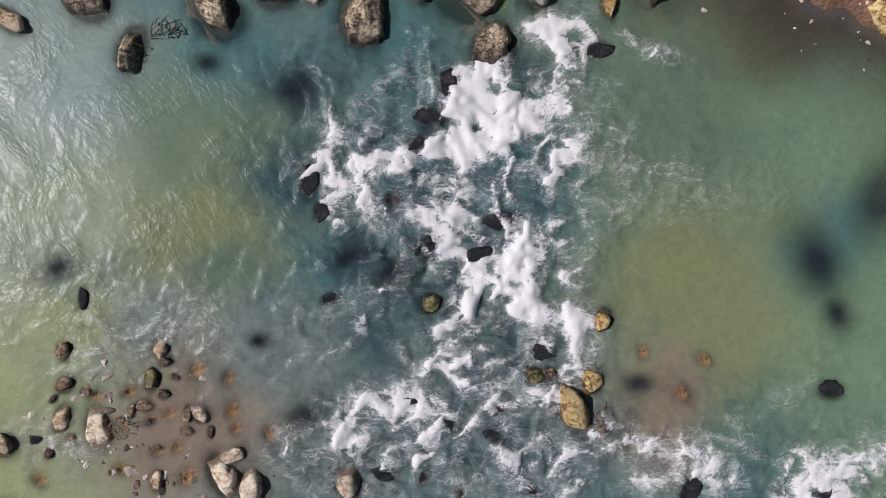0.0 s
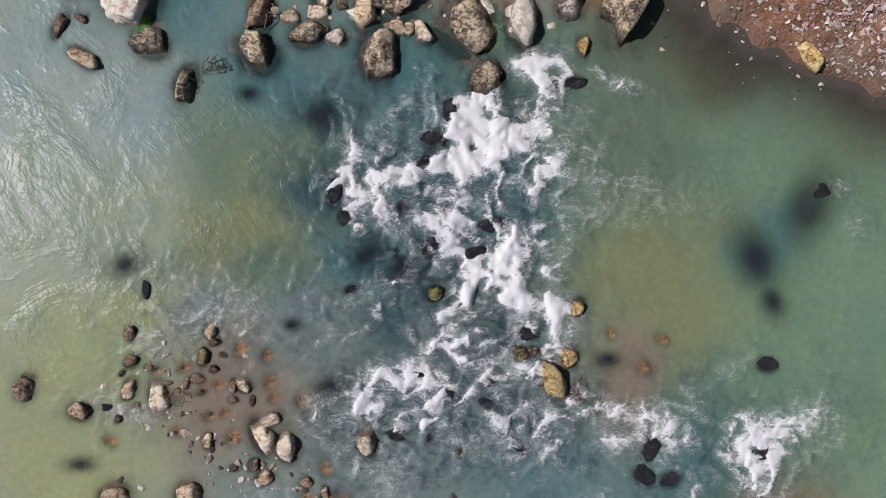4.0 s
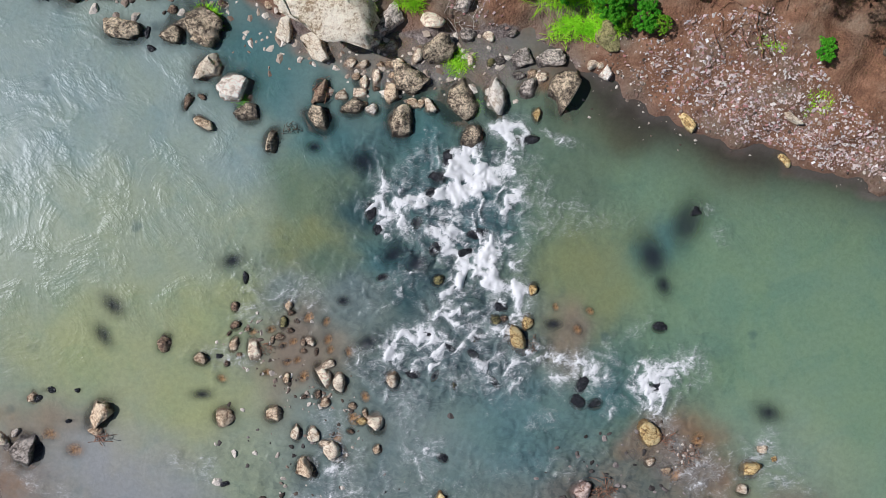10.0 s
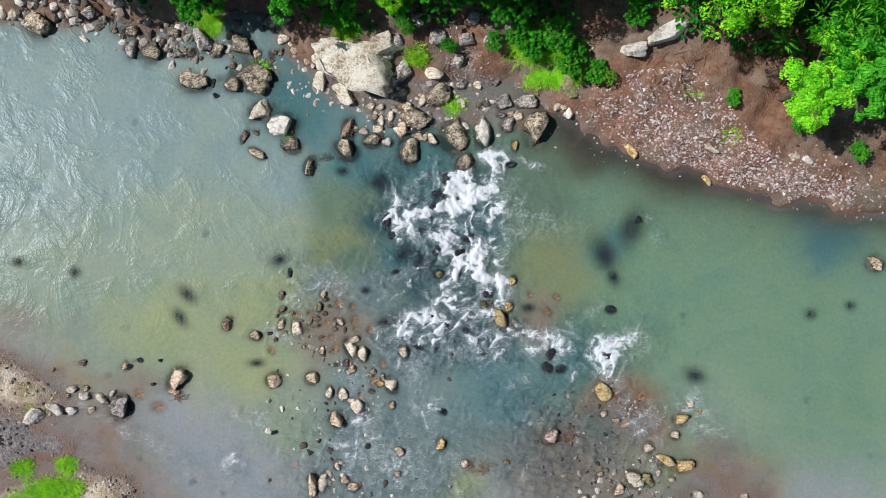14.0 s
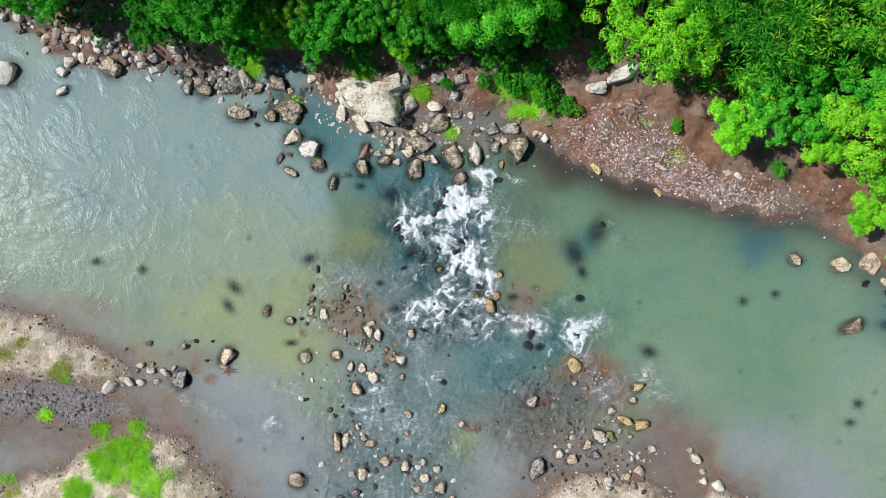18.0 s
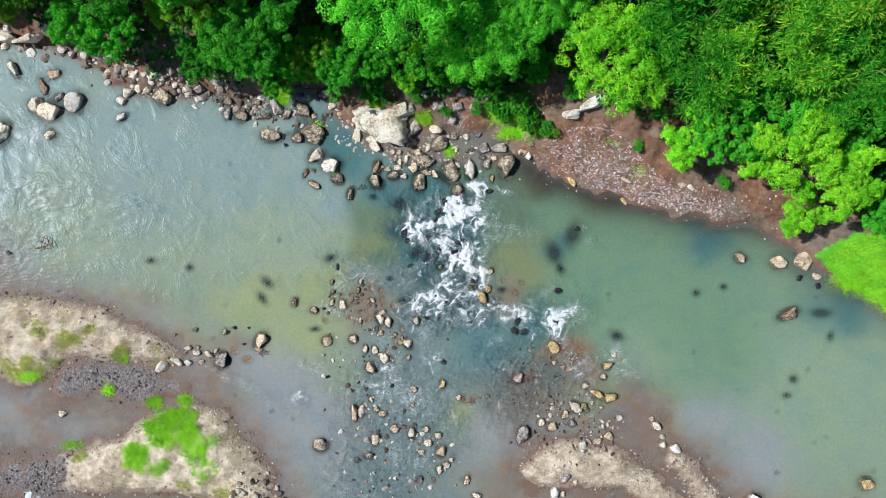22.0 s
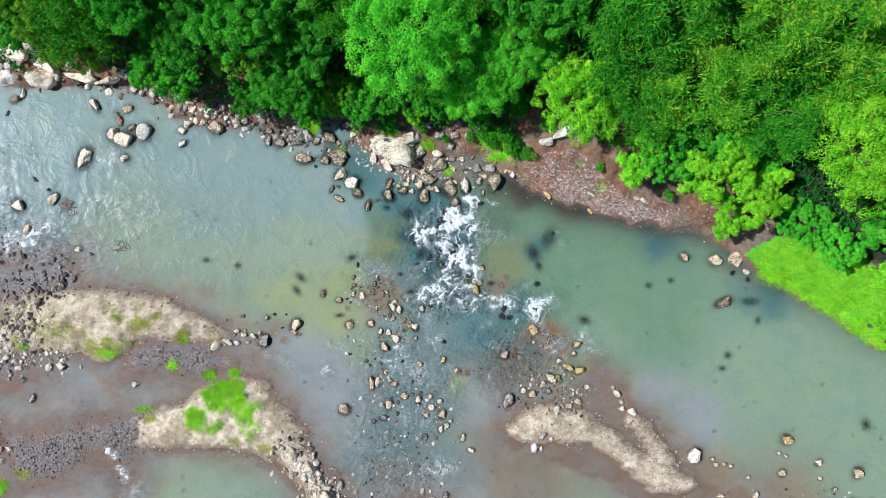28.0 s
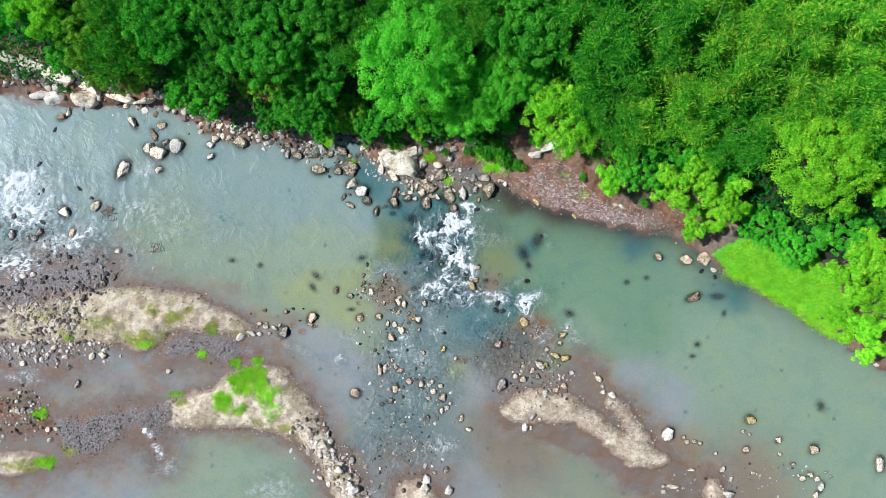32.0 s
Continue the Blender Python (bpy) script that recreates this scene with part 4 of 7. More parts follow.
rock(5.97, 3.04, 0.57, 0.27, -50, "ochre")
rock(13.65, -0.49, 0.50, 0.43, 0, "tan")
rock(-25.25, 10.33, 1.36, 0.61, 5, "white")
rock(-24.36, 10.17, 1.14, 1.07, 60, "white")
rock(-22.57, 10.04, 1.86, 1.36, 10, "pale")
rock(-24.02, 8.88, 0.61, 0.46, 20, "brown")
rock(-23.58, 9.27, 0.61, 0.29, 80, "pale")
rock(-19.94, 9.57, 0.39, 0.32, 0, "pale")
rock(-19.53, 8.53, 0.82, 0.39, -60, "pale")
rock(-17.67, 8.29, 0.54, 0.46, 0, "tan")
rock(-18.18, 7.73, 0.86, 0.39, 110, "brown")
rock(-18.55, 6.87, 0.71, 0.64, 30, "pale")
rock(-17.88, 6.58, 1.11, 0.89, 20, "pale")
rock(-16.76, 6.92, 0.96, 0.82, 70, "white")
rock(-17.86, 5.51, 0.54, 0.43, 0, "pale")
rock(-17.44, 7.22, 0.46, 0.39, 0, "grey")
rock(-20.21, 5.54, 1.29, 0.79, 60, "pale")
rock(-25.49, 5.98, 0.46, 0.25, 40, "black")
rock(-23.01, 4.40, 0.54, 0.25, -50, "black")
rock(-25.27, 4.26, 0.43, 0.21, 80, "black")
rock(-24.49, 8.10, 0.36, 0.21, 60, "black")
rock(-22.24, 3.79, 0.36, 0.25, 0, "black")
rock(-15.14, 8.32, 0.54, 0.39, 60, "pale")
rock(-14.62, 7.00, 0.50, 0.39, 0, "white")
rock(-14.56, 6.28, 0.54, 0.36, 40, "white")
rock(-14.33, 7.42, 0.50, 0.43, 60, "pale")
rock(-13.85, 8.20, 0.50, 0.36, 60, "pale")
rock(-13.83, 7.52, 0.36, 0.29, 90, "pale")
rock(-13.40, 7.48, 0.39, 0.29, 80, "pale")
rock(-13.03, 8.11, 0.54, 0.43, 40, "pale")
rock(-15.55, 9.40, 0.43, 0.36, 40, "pale")
rock(-14.95, 9.04, 0.43, 0.32, 0, "grey")
rock(-14.03, 8.59, 0.43, 0.32, 0, "pale")
rock(-12.17, 8.21, 0.43, 0.36, 0, "grey")
rock(-11.65, 7.70, 0.71, 0.39, 0, "brown")
rock(-11.01, 7.51, 0.46, 0.36, 0, "grey")
rock(-10.11, 7.79, 0.57, 0.43, 0, "grey")
rock(-23.96, 2.92, 0.79, 0.64, -40, "pale")
rock(-21.92, 3.28, 0.71, 0.50, 60, "pale")
rock(-23.41, 1.63, 0.57, 0.36, 80, "tan")
rock(-20.57, 0.44, 0.46, 0.36, 0, "pale")
rock(-26.52, -1.08, 0.54, 0.43, 0, "pale")
rock(-25.99, -1.02, 0.39, 0.32, 0, "pale")
rock(-25.48, 1.62, 0.61, 0.46, 60, "grey")
rock(-27.27, 1.50, 0.61, 0.39, 80, "grey")
rock(-25.92, 1.30, 0.54, 0.36, 0, "grey")
rock(-23.39, -1.91, 0.46, 0.36, 60, "dark")
rock(-22.93, -2.10, 0.39, 0.32, 0, "dark")
rock(-21.53, -1.62, 0.54, 0.36, 80, "dark")
rock(-20.85, -1.27, 0.46, 0.32, 80, "dark")
rock(-21.67, -6.18, 0.54, 0.43, 0, "pale")
rock(-22.38, -6.28, 0.54, 0.39, 60, "pale")
rock(-23.99, -6.29, 0.43, 0.32, 0, "pale")
rock(-25.17, -6.10, 0.39, 0.29, 60, "pale")
rock(-24.70, -5.64, 0.36, 0.29, 0, "pale")
rock(-26.67, -6.61, 0.39, 0.32, 0, "pale")
rock(-23.23, -7.98, 0.50, 0.36, 80, "grey")
rock(-17.47, -7.28, 0.32, 0.29, 0, "pale")
rock(-23.89, -6.90, 0.39, 0.32, 0, "grey")
rock(-25.16, -10.81, 0.39, 0.32, 60, "pale")
rock(-24.67, -10.82, 0.36, 0.29, 0, "pale")
rock(-25.14, -11.53, 0.39, 0.29, 70, "pale")
rock(-7.72, -12.03, 0.86, 0.71, -30, "pale")
rock(-7.53, -11.43, 0.46, 0.32, 60, "grey")
rock(-6.78, -13.58, 0.54, 0.43, 0, "pale")
rock(-6.05, -14.95, 0.96, 0.64, 10, "white")
rock(-7.97, -14.13, 0.39, 0.29, 0, "pale")
rock(-5.95, -13.06, 0.54, 0.36, 70, "grey")
rock(-7.06, -12.93, 0.43, 0.36, 0, "grey")
rock(-7.48, -12.61, 0.43, 0.32, 0, "grey")
rock(-5.64, -8.85, 0.64, 0.57, 0, "tan")
rock(-4.08, -7.41, 0.71, 0.29, 90, "tan")
rock(-3.83, -7.34, 0.50, 0.36, 70, "pale")
rock(-3.14, -8.56, 0.54, 0.43, 80, "tan")
rock(-2.83, -7.46, 0.32, 0.25, 0, "tan")
rock(-2.24, -8.11, 0.43, 0.32, 40, "tan")
rock(-1.84, -8.05, 0.29, 0.21, 0, "brown")
rock(-1.45, -8.34, 0.50, 0.36, 80, "pale")
rock(-0.71, -8.78, 0.39, 0.32, 30, "pale")
rock(-0.18, -9.21, 0.54, 0.43, 70, "tan")
rock(-0.28, -8.46, 0.32, 0.25, 0, "pale")
rock(-0.81, -8.17, 0.29, 0.25, 0, "pale")
rock(-1.04, -9.24, 0.29, 0.25, 0, "pale")
rock(0.06, -9.82, 0.32, 0.29, 0, "pale")
rock(-0.26, -10.03, 0.36, 0.29, 70, "pale")
rock(-3.47, -9.34, 0.39, 0.32, 0, "grey")
rock(-4.01, -9.55, 0.25, 0.21, 0, "grey")
rock(-1.13, -10.45, 0.32, 0.25, 50, "grey")
rock(0.31, -9.58, 0.25, 0.21, 0, "pale")
rock(1.01, -10.52, 0.39, 0.25, 70, "tan")
rock(1.47, -11.24, 0.39, 0.21, 0, "pale")
rock(3.65, -8.52, 0.89, 0.64, 75, "grey")
rock(4.44, -7.92, 0.36, 0.29, 0, "pale")
rock(4.91, -8.11, 0.46, 0.36, 0, "tan")
rock(5.56, -7.58, 0.39, 0.32, 40, "tan")
rock(6.09, -7.34, 0.39, 0.32, 0, "pale")
rock(5.84, -7.98, 0.36, 0.29, 0, "grey")
rock(6.49, -7.35, 0.32, 0.29, 0, "olive")
rock(7.58, -8.58, 0.50, 0.43, 0, "tan")
rock(7.04, -8.78, 0.43, 0.32, 0, "tan")
rock(5.04, -11.11, 0.54, 0.36, 80, "white")
rock(5.40, -11.19, 0.25, 0.21, 60, "pale")
rock(5.51, -10.37, 0.61, 0.43, 70, "grey")
rock(5.78, -9.05, 0.32, 0.29, 0, "tan")
rock(6.32, -8.99, 0.36, 0.32, 40, "white")
rock(5.97, -10.66, 0.25, 0.18, 0, "pale")
rock(8.05, -7.76, 0.32, 0.25, 0, "white")
rock(9.69, -8.18, 0.46, 0.36, -30, "pale")
rock(9.97, -8.65, 0.25, 0.21, 0, "pale")
rock(10.03, -9.04, 0.32, 0.29, 0, "pale")
rock(10.53, -9.19, 0.50, 0.43, 0, "white")
rock(9.52, -7.82, 0.25, 0.21, 0, "pale")
rock(14.10, -11.74, 0.86, 0.71, 80, "white")
rock(15.10, -11.94, 0.25, 0.21, 0, "pale")
rock(15.27, -12.23, 0.32, 0.25, 0, "pale")
rock(15.74, -12.23, 0.29, 0.21, 0, "pale")
rock(16.13, -12.35, 0.25, 0.21, 0, "pale")
rock(19.29, -10.86, 0.61, 0.54, 0, "ochre")
rock(19.01, -12.78, 0.43, 0.36, 40, "tan")
rock(18.82, -11.63, 0.25, 0.18, 0, "pale")
rock(19.24, -11.82, 0.21, 0.18, 0, "pale")
rock(21.06, -12.20, 0.43, 0.32, 40, "pale")
rock(21.15, -13.10, 0.25, 0.21, 0, "pale")
rock(21.96, -13.72, 0.29, 0.21, 0, "tan")
rock(23.30, -12.77, 0.64, 0.54, 60, "tan")
rock(27.50, -13.80, 0.93, 0.61, 90, "pale")
rock(17.50, -14.01, 0.46, 0.29, 70, "pale")
rock(17.05, -13.00, 0.25, 0.18, 0, "pale")
rock(18.02, -14.66, 0.32, 0.21, 60, "pale")
rock(17.83, -15.62, 0.79, 0.57, 0, "white")
rock(19.46, -14.25, 0.32, 0.18, 0, "pale")
rock(22.59, -14.65, 0.39, 0.32, 0, "pale")
rock(23.09, -14.45, 0.46, 0.32, -30, "pale")
rock(23.48, -14.70, 0.32, 0.29, 0, "pale")
rock(23.73, -15.21, 0.61, 0.36, 75, "white")
rock(23.40, -15.70, 0.39, 0.29, 60, "pale")
rock(22.31, -14.47, 0.21, 0.18, 0, "pale")
rock(24.03, -14.32, 0.18, 0.14, 0, "white")
rock(24.38, -14.57, 0.18, 0.14, 0, "pale")
rock(14.34, -15.03, 0.82, 0.36, 0, "pale")
rock(13.76, -15.38, 0.32, 0.25, 0, "pale")
rock(13.73, -15.02, 0.25, 0.18, 0, "pale")
rock(15.53, -14.01, 0.39, 0.18, 0, "pale")
rock(15.37, -0.69, 0.68, 0.61, 30, "tan")
rock(16.48, -0.64, 1.07, 0.89, -10, "tan")
rock(17.11, -1.36, 0.39, 0.29, -30, "pale")
rock(17.21, -1.79, 0.39, 0.32, 0, "black")
rock(16.36, -1.42, 0.39, 0.32, 0, "black")
rock(15.80, -3.09, 0.93, 0.50, 25, "brown")
rock(17.30, -3.04, 0.79, 0.36, 0, "sub")
rock(17.75, -4.12, 0.36, 0.25, 80, "sub")
rock(16.00, -6.06, 0.36, 0.32, 0, "sub")
rock(15.71, -6.80, 0.36, 0.25, 0, "sub")
rock(11.60, -2.07, 0.32, 0.29, 0, "sub")
rock(12.85, -1.80, 0.32, 0.25, 0, "sub")
rock(-13.37, -0.31, 0.43, 0.29, 0, "sub")
rock(-11.59, -0.65, 0.32, 0.29, 0, "sub")
rock(-1.26, -14.30, 0.71, 0.50, 80, "white")
rock(-1.59, -15.08, 0.93, 0.71, 40, "pale")
rock(0.09, -15.18, 0.71, 0.46, 60, "white")
rock(-0.75, -13.95, 0.29, 0.21, 0, "pale")
rock(0.00, -13.79, 0.36, 0.29, 40, "grey")
rock(23.80, -10.10, 0.64, 0.43, -60, "sub")
rock(27.30, -7.51, 0.39, 0.25, 0, "pale")
outcrop(-2.8, 5.72, 2.75, 1.75, -12, "cream", 0.4, "broad broken cream limestone slab with grass in its cracks")
outcrop(-1.75, 6.3, 0.95, 0.7, 25, "cream", 0.42, "cream limestone slab with grass beside it")
outcrop(-3.85, 5.3, 0.85, 0.6, 48, "cream", 0.26, "white limestone fragment fallen from the slab")
outcrop(-3.1, 4.92, 0.95, 0.6, -48, "cream", 0.24, "white limestone fragment at the pool's edge")
outcrop(6.62, 6.35, 1.67, 0.53, 22, "white", 0.3, "fallen pale concrete slab on the earth bank")
outcrop(-26.93, 12.50, 2.14, 0.79, -10, "pale", 0.6, "pale rock ledge below the wooded slope")
outcrop(-25.15, 11.97, 2.14, 0.86, -25, "pale", 0.6, "pale rock ledge below the wooded slope")
outcrop(-23.56, 11.30, 2.14, 1.07, -20, "pale", 0.6, "pale rock ledge below the wooded slope")
outcrop(-21.96, 10.64, 1.79, 0.79, -25, "pale", 0.6, "pale rock ledge below the wooded slope")
outcrop(-20.18, 9.97, 2.14, 0.50, -10, "pale", 0.6, "pale rock ledge below the wooded slope")
outcrop(-18.51, 9.80, 1.64, 0.43, 5, "pale", 0.6, "pale rock ledge below the wooded slope")
outcrop(-17.50, 10.14, 0.93, 0.64, 50, "pale", 0.6, "pale rock ledge below the wooded slope")
outcrop(-22.83, 11.72, 1.79, 0.64, -30, "pale", 0.6, "pale rock ledge below the wooded slope")

# ---- water ----
FOAM = []


def foam(x, y, rx, ry, turn, strength):
    FOAM.append((x, y, rx, ry, radians(turn), strength))


foam(0.48, 1.98, 0.38, 0.51, 20, 1.36)
foam(0.17, 1.38, 0.54, 0.23, 15, 1.36)
foam(0.79, 1.76, 0.54, 0.34, 0, 1.30)
foam(1.19, 1.98, 0.41, 0.21, -10, 1.00)
foam(1.40, 1.41, 0.82, 0.57, 0, 0.55)
foam(2.30, 0.88, 1.14, 0.41, 0, 0.42)
foam(3.04, 0.72, 1.23, 0.25, 0, 0.30)
foam(-1.54, 1.61, 0.21, 0.25, 40, 0.60)
foam(-1.49, 0.95, 0.25, 0.47, 85, 1.00)
foam(-1.09, 1.16, 0.62, 0.20, -5, 1.00)
foam(-1.46, 0.53, 0.15, 0.18, 0, 1.18)
foam(-1.05, 0.71, 0.54, 0.46, 0, 0.50)
foam(-0.64, 1.69, 0.98, 0.57, 0, 0.32)
foam(-0.48, 2.10, 0.49, 0.74, 0, 0.35)
foam(0.01, 0.83, 0.65, 0.33, 0, 0.62)
foam(-0.07, 0.40, 0.41, 0.21, -20, 1.00)
foam(0.05, -0.03, 0.33, 0.25, -30, 1.06)
foam(0.42, -0.25, 0.49, 0.23, -20, 1.00)
foam(0.87, -0.51, 0.62, 0.46, 40, 1.12)
foam(1.24, -0.11, 0.54, 0.26, 20, 1.00)
foam(1.53, -0.31, 0.33, 0.36, 0, 0.72)
foam(0.59, -1.01, 0.33, 0.31, 60, 1.04)
foam(0.14, -1.17, 0.18, 0.28, 0, 0.94)
foam(0.42, -0.68, 0.34, 0.34, 0, 1.00)
foam(1.65, -1.25, 0.33, 0.44, 0, 0.97)
foam(1.00, -1.17, 0.49, 0.49, 0, 0.50)
foam(0.01, -1.66, 0.41, 0.29, 0, 0.94)
foam(0.55, -1.66, 0.46, 0.36, 0, 0.55)
foam(-0.72, -2.05, 0.62, 0.21, -5, 0.94)
foam(-1.29, -2.50, 0.23, 0.25, 0, 1.18)
foam(-1.01, -2.19, 0.38, 0.25, 0, 0.72)
foam(-0.31, -2.48, 0.54, 0.38, 0, 0.52)
foam(1.32, -2.07, 0.36, 0.20, 20, 0.75)
foam(-1.13, -0.84, 0.46, 0.34, 0, 0.48)
foam(0.18, -2.64, 1.14, 0.65, 0, 0.42)
foam(1.00, -2.97, 0.90, 0.65, 0, 0.42)
foam(-1.78, -2.73, 0.74, 0.49, 0, 0.45)
foam(2.55, -2.72, 0.54, 0.21, -10, 0.62)
foam(2.22, -2.52, 0.28, 0.16, -40, 0.66)
foam(2.72, -3.09, 0.21, 0.29, 60, 0.60)
foam(1.48, 2.94, 0.25, 0.46, 75, 1.09)
foam(1.60, 2.27, 0.20, 0.46, 90, 0.70)
foam(2.75, 2.76, 0.49, 0.10, -20, 0.55)
foam(3.41, -2.92, 0.28, 0.54, 70, 0.75)
foam(3.78, -2.68, 0.41, 0.33, 40, 0.50)
foam(5.01, -3.22, 0.62, 0.38, 10, 0.97)
foam(5.50, -3.03, 0.69, 0.20, 20, 0.66)
foam(-4.40, -1.01, 0.65, 0.54, 0, 0.40)
foam(-3.58, -1.09, 0.54, 0.43, 0, 0.42)
foam(-4.73, -1.42, 0.49, 0.25, 50, 0.45)
foam(-1.29, -1.34, 0.82, 0.41, 0, 0.22)
foam(-0.72, -1.50, 0.82, 0.49, 0, 0.25)
foam(-5.30, -2.69, 0.49, 0.13, 0, 0.50)
foam(3.45, -2.77, 0.28, 0.56, 60, 0.56)
foam(3.26, -3.47, 0.33, 0.58, 100, 0.44)
foam(4.15, -2.33, 0.89, 0.18, 35, 0.36)
foam(5.10, -2.87, 0.63, 0.30, 0, 0.76)
foam(4.65, -3.34, 0.23, 0.43, 60, 0.64)
foam(5.03, -3.85, 0.38, 0.46, 40, 0.64)
foam(5.73, -3.03, 0.63, 0.38, 30, 0.48)
foam(4.02, -3.92, 0.56, 0.18, 30, 0.44)
foam(2.31, -4.23, 0.38, 0.23, 20, 0.44)
foam(2.88, -3.15, 0.63, 0.51, 0, 0.32)
foam(-6.54, -5.19, 0.33, 0.18, 0, 0.40)
foam(-5.98, -5.34, 0.28, 0.23, 0, 0.40)
foam(-2.84, -4.11, 0.51, 0.33, -20, 0.40)
foam(-2.33, -5.06, 0.43, 0.33, 0, 0.40)
foam(-1.06, -3.79, 0.51, 0.51, 0, 0.48)
foam(-0.55, -4.87, 0.46, 0.25, 0, 0.48)
foam(-0.80, -5.32, 0.38, 0.28, 0, 0.48)
foam(1.23, -5.31, 1.52, 0.38, 0, 0.22)
foam(-5.63, -2.59, 0.51, 0.30, 0, 0.40)
foam(7.83, -4.74, 0.30, 0.30, 60, 0.48)
foam(6.30, 1.04, 0.33, 0.10, 0, 0.32)
foam(6.68, 0.40, 0.38, 0.18, -40, 0.32)
foam(5.54, -5.12, 0.76, 0.38, 0, 0.30)
foam(-6.65, -5.19, 0.27, 0.20, 0, 0.42)
foam(-5.88, -5.31, 0.30, 0.30, 0, 0.45)
foam(-0.70, -5.29, 0.43, 0.33, 0, 0.50)
foam(-3.08, -6.21, 0.67, 0.20, -20, 0.65)
foam(-1.57, -6.80, 0.84, 0.50, 0, 0.50)
foam(-2.41, -6.54, 1.00, 0.67, 0, 0.45)
foam(-2.74, -5.46, 0.50, 0.84, 0, 0.50)
foam(-0.73, -4.88, 0.43, 0.27, 0, 0.50)
foam(-6.75, -6.78, 0.27, 0.37, 0, 0.60)
foam(-10.09, -5.60, 2.00, 0.23, -30, 0.35)
foam(6.12, -5.48, 0.67, 0.50, 0, 0.45)
foam(6.61, -6.65, 0.50, 0.50, 0, 0.45)
# far upstream whites: rapids foam, with sun glare painted in as foam too
foam(-27.31, 3.32, 2.14, 1.07, 0, 0.8)
foam(-24.78, 0.90, 1.21, 0.57, 20, 0.62)
foam(-27.48, -0.42, 1.43, 0.79, 0, 0.8)
foam(-23.35, 1.12, 1.29, 0.43, 30, 0.70)
foam(-27.22, 4.93, 1.79, 0.79, 0, 0.85)
foam(-19.2, -10.5, 1.1, 0.26, -62, 0.75)
foam(-18.5, -11.9, 1.0, 0.26, -58, 0.66)
foam(-17.85, -13.42, 0.36, 0.86, -60, 0.50)
foam(-27.04, -7.50, 1.07, 0.43, 0, 0.60)
foam(-0.69, -12.24, 0.93, 0.43, 0, 0.60)
foam(-4.95, -10.39, 1.07, 0.93, -40, 0.30)
foam(-3.90, -12.19, 3.21, 1.43, -20, 0.24)
foam(-1.68, -6.87, 2.86, 1.43, 0, 0.28)
foam(-2.43, -9.00, 1.79, 1.43, 0, 0.30)
foam(-11.44, -14.87, 1.43, 0.71, 0, 0.50)
foam(-18.82, 5.45, 0.57, 0.50, 30, 0.60)
foam(-5.38, -15.39, 1.43, 0.71, -30, 0.50)
foam(-3.21, -13.63, 2.14, 1.43, 0, 0.20)
foam(-23.73, -0.48, 3.21, 1.43, 0, 0.30)
foam(-19.38, 3.2, 1.6, 0.4, -20, 0.5)
foam(-17.97, 2.47, 2.86, 1.07, -10, 0.30)
foam(7.63, -5.22, 0.57, 1.07, 60, 0.40)

# what the stream carries: water of different cloudiness, each with its own colour
TURBID = {
    "haze": (0.25, 0.31, 0.28), "pale": (0.28, 0.32, 0.22), "yellow": (0.31, 0.335, 0.165), "olive": (0.2, 0.22, 0.105),
    "green": (0.165, 0.25, 0.155), "light": (0.24, 0.305, 0.205), "teal": (0.075, 0.165, 0.162), "deep": (0.036, 0.08, 0.085),
    "slate": (0.195, 0.235, 0.21), "silt": (0.245, 0.19, 0.135), "rust": (0.27, 0.165, 0.09), "grey": (0.3, 0.3, 0.285),
    "lagoon": (0.115, 0.2, 0.195), "moss": (0.13, 0.18, 0.115), "murk": (0.085, 0.085, 0.055),
}
CLOUDS = []


def cloud(kind, x, y, size, strength=1.0):
    CLOUDS.append((TURBID[kind], x, y, size, strength))


cloud("haze", -9, 3.4, 3), cloud("pale", -8.6, 0.6, 2.4), cloud("haze", -14, 4.5, 4), cloud("haze", -22, 6, 5), cloud("haze", -26, 1, 5)
cloud("yellow", -8.9, -2.2, 2.1, 0.9), cloud("yellow", -6.4, -3.4, 1.5, 0.7), cloud("pale", -10.6, -3.2, 1.2), cloud("pale", -12.5, -1.2, 3), cloud("pale", -17, 1.5, 4), cloud("yellow", -6.0, -1.6, 1.0)
cloud("haze", -5.2, 2.3, 1.6), cloud("teal", -2.7, 2.5, 0.9), cloud("moss", -3.6, 1.2, 1.0), cloud("moss", -2.6, 1.0, 0.6), cloud("deep", -1.9, 1.9, 0.45, 0.7), cloud("deep", -1.9, 0.6, 0.5), cloud("olive", -3.0, 0.1, 0.8), cloud("pale", -5.4, 0.7, 1.2)
cloud("teal", -1.7, -0.5, 0.6), cloud("moss", -2.9, -0.6, 0.7), cloud("slate", -2.5, -1.5, 0.7), cloud("teal", -4.4, 4.3, 1.2), cloud("teal", -0.6, 2.3, 0.7), cloud("olive", -4.0, -0.1, 0.8), cloud("yellow", -5.8, -0.9, 0.8)
cloud("deep", -1.1, -1.5, 0.6, 0.6), cloud("teal", 0.2, 0.8, 0.8), cloud("slate", 0.5, -2.7, 1.2), cloud("lagoon", 1.6, -4.4, 1.6), cloud("slate", -4.4, -0.9, 0.8)
cloud("green", 4.6, 1.2, 1.6), cloud("moss", 3.0, 1.6, 1.0), cloud("murk", 4.8, 3.0, 1.2), cloud("olive", 3.4, -0.5, 1.3), cloud("olive", 4.0, -1.5, 0.8), cloud("silt", 2.9, -2.0, 0.7), cloud("green", 7, -1.5, 3), cloud("green", 12, -4, 4), cloud("light", 18, -7, 5), cloud("light", 25, -11, 5), cloud("light", 9, -5, 2)
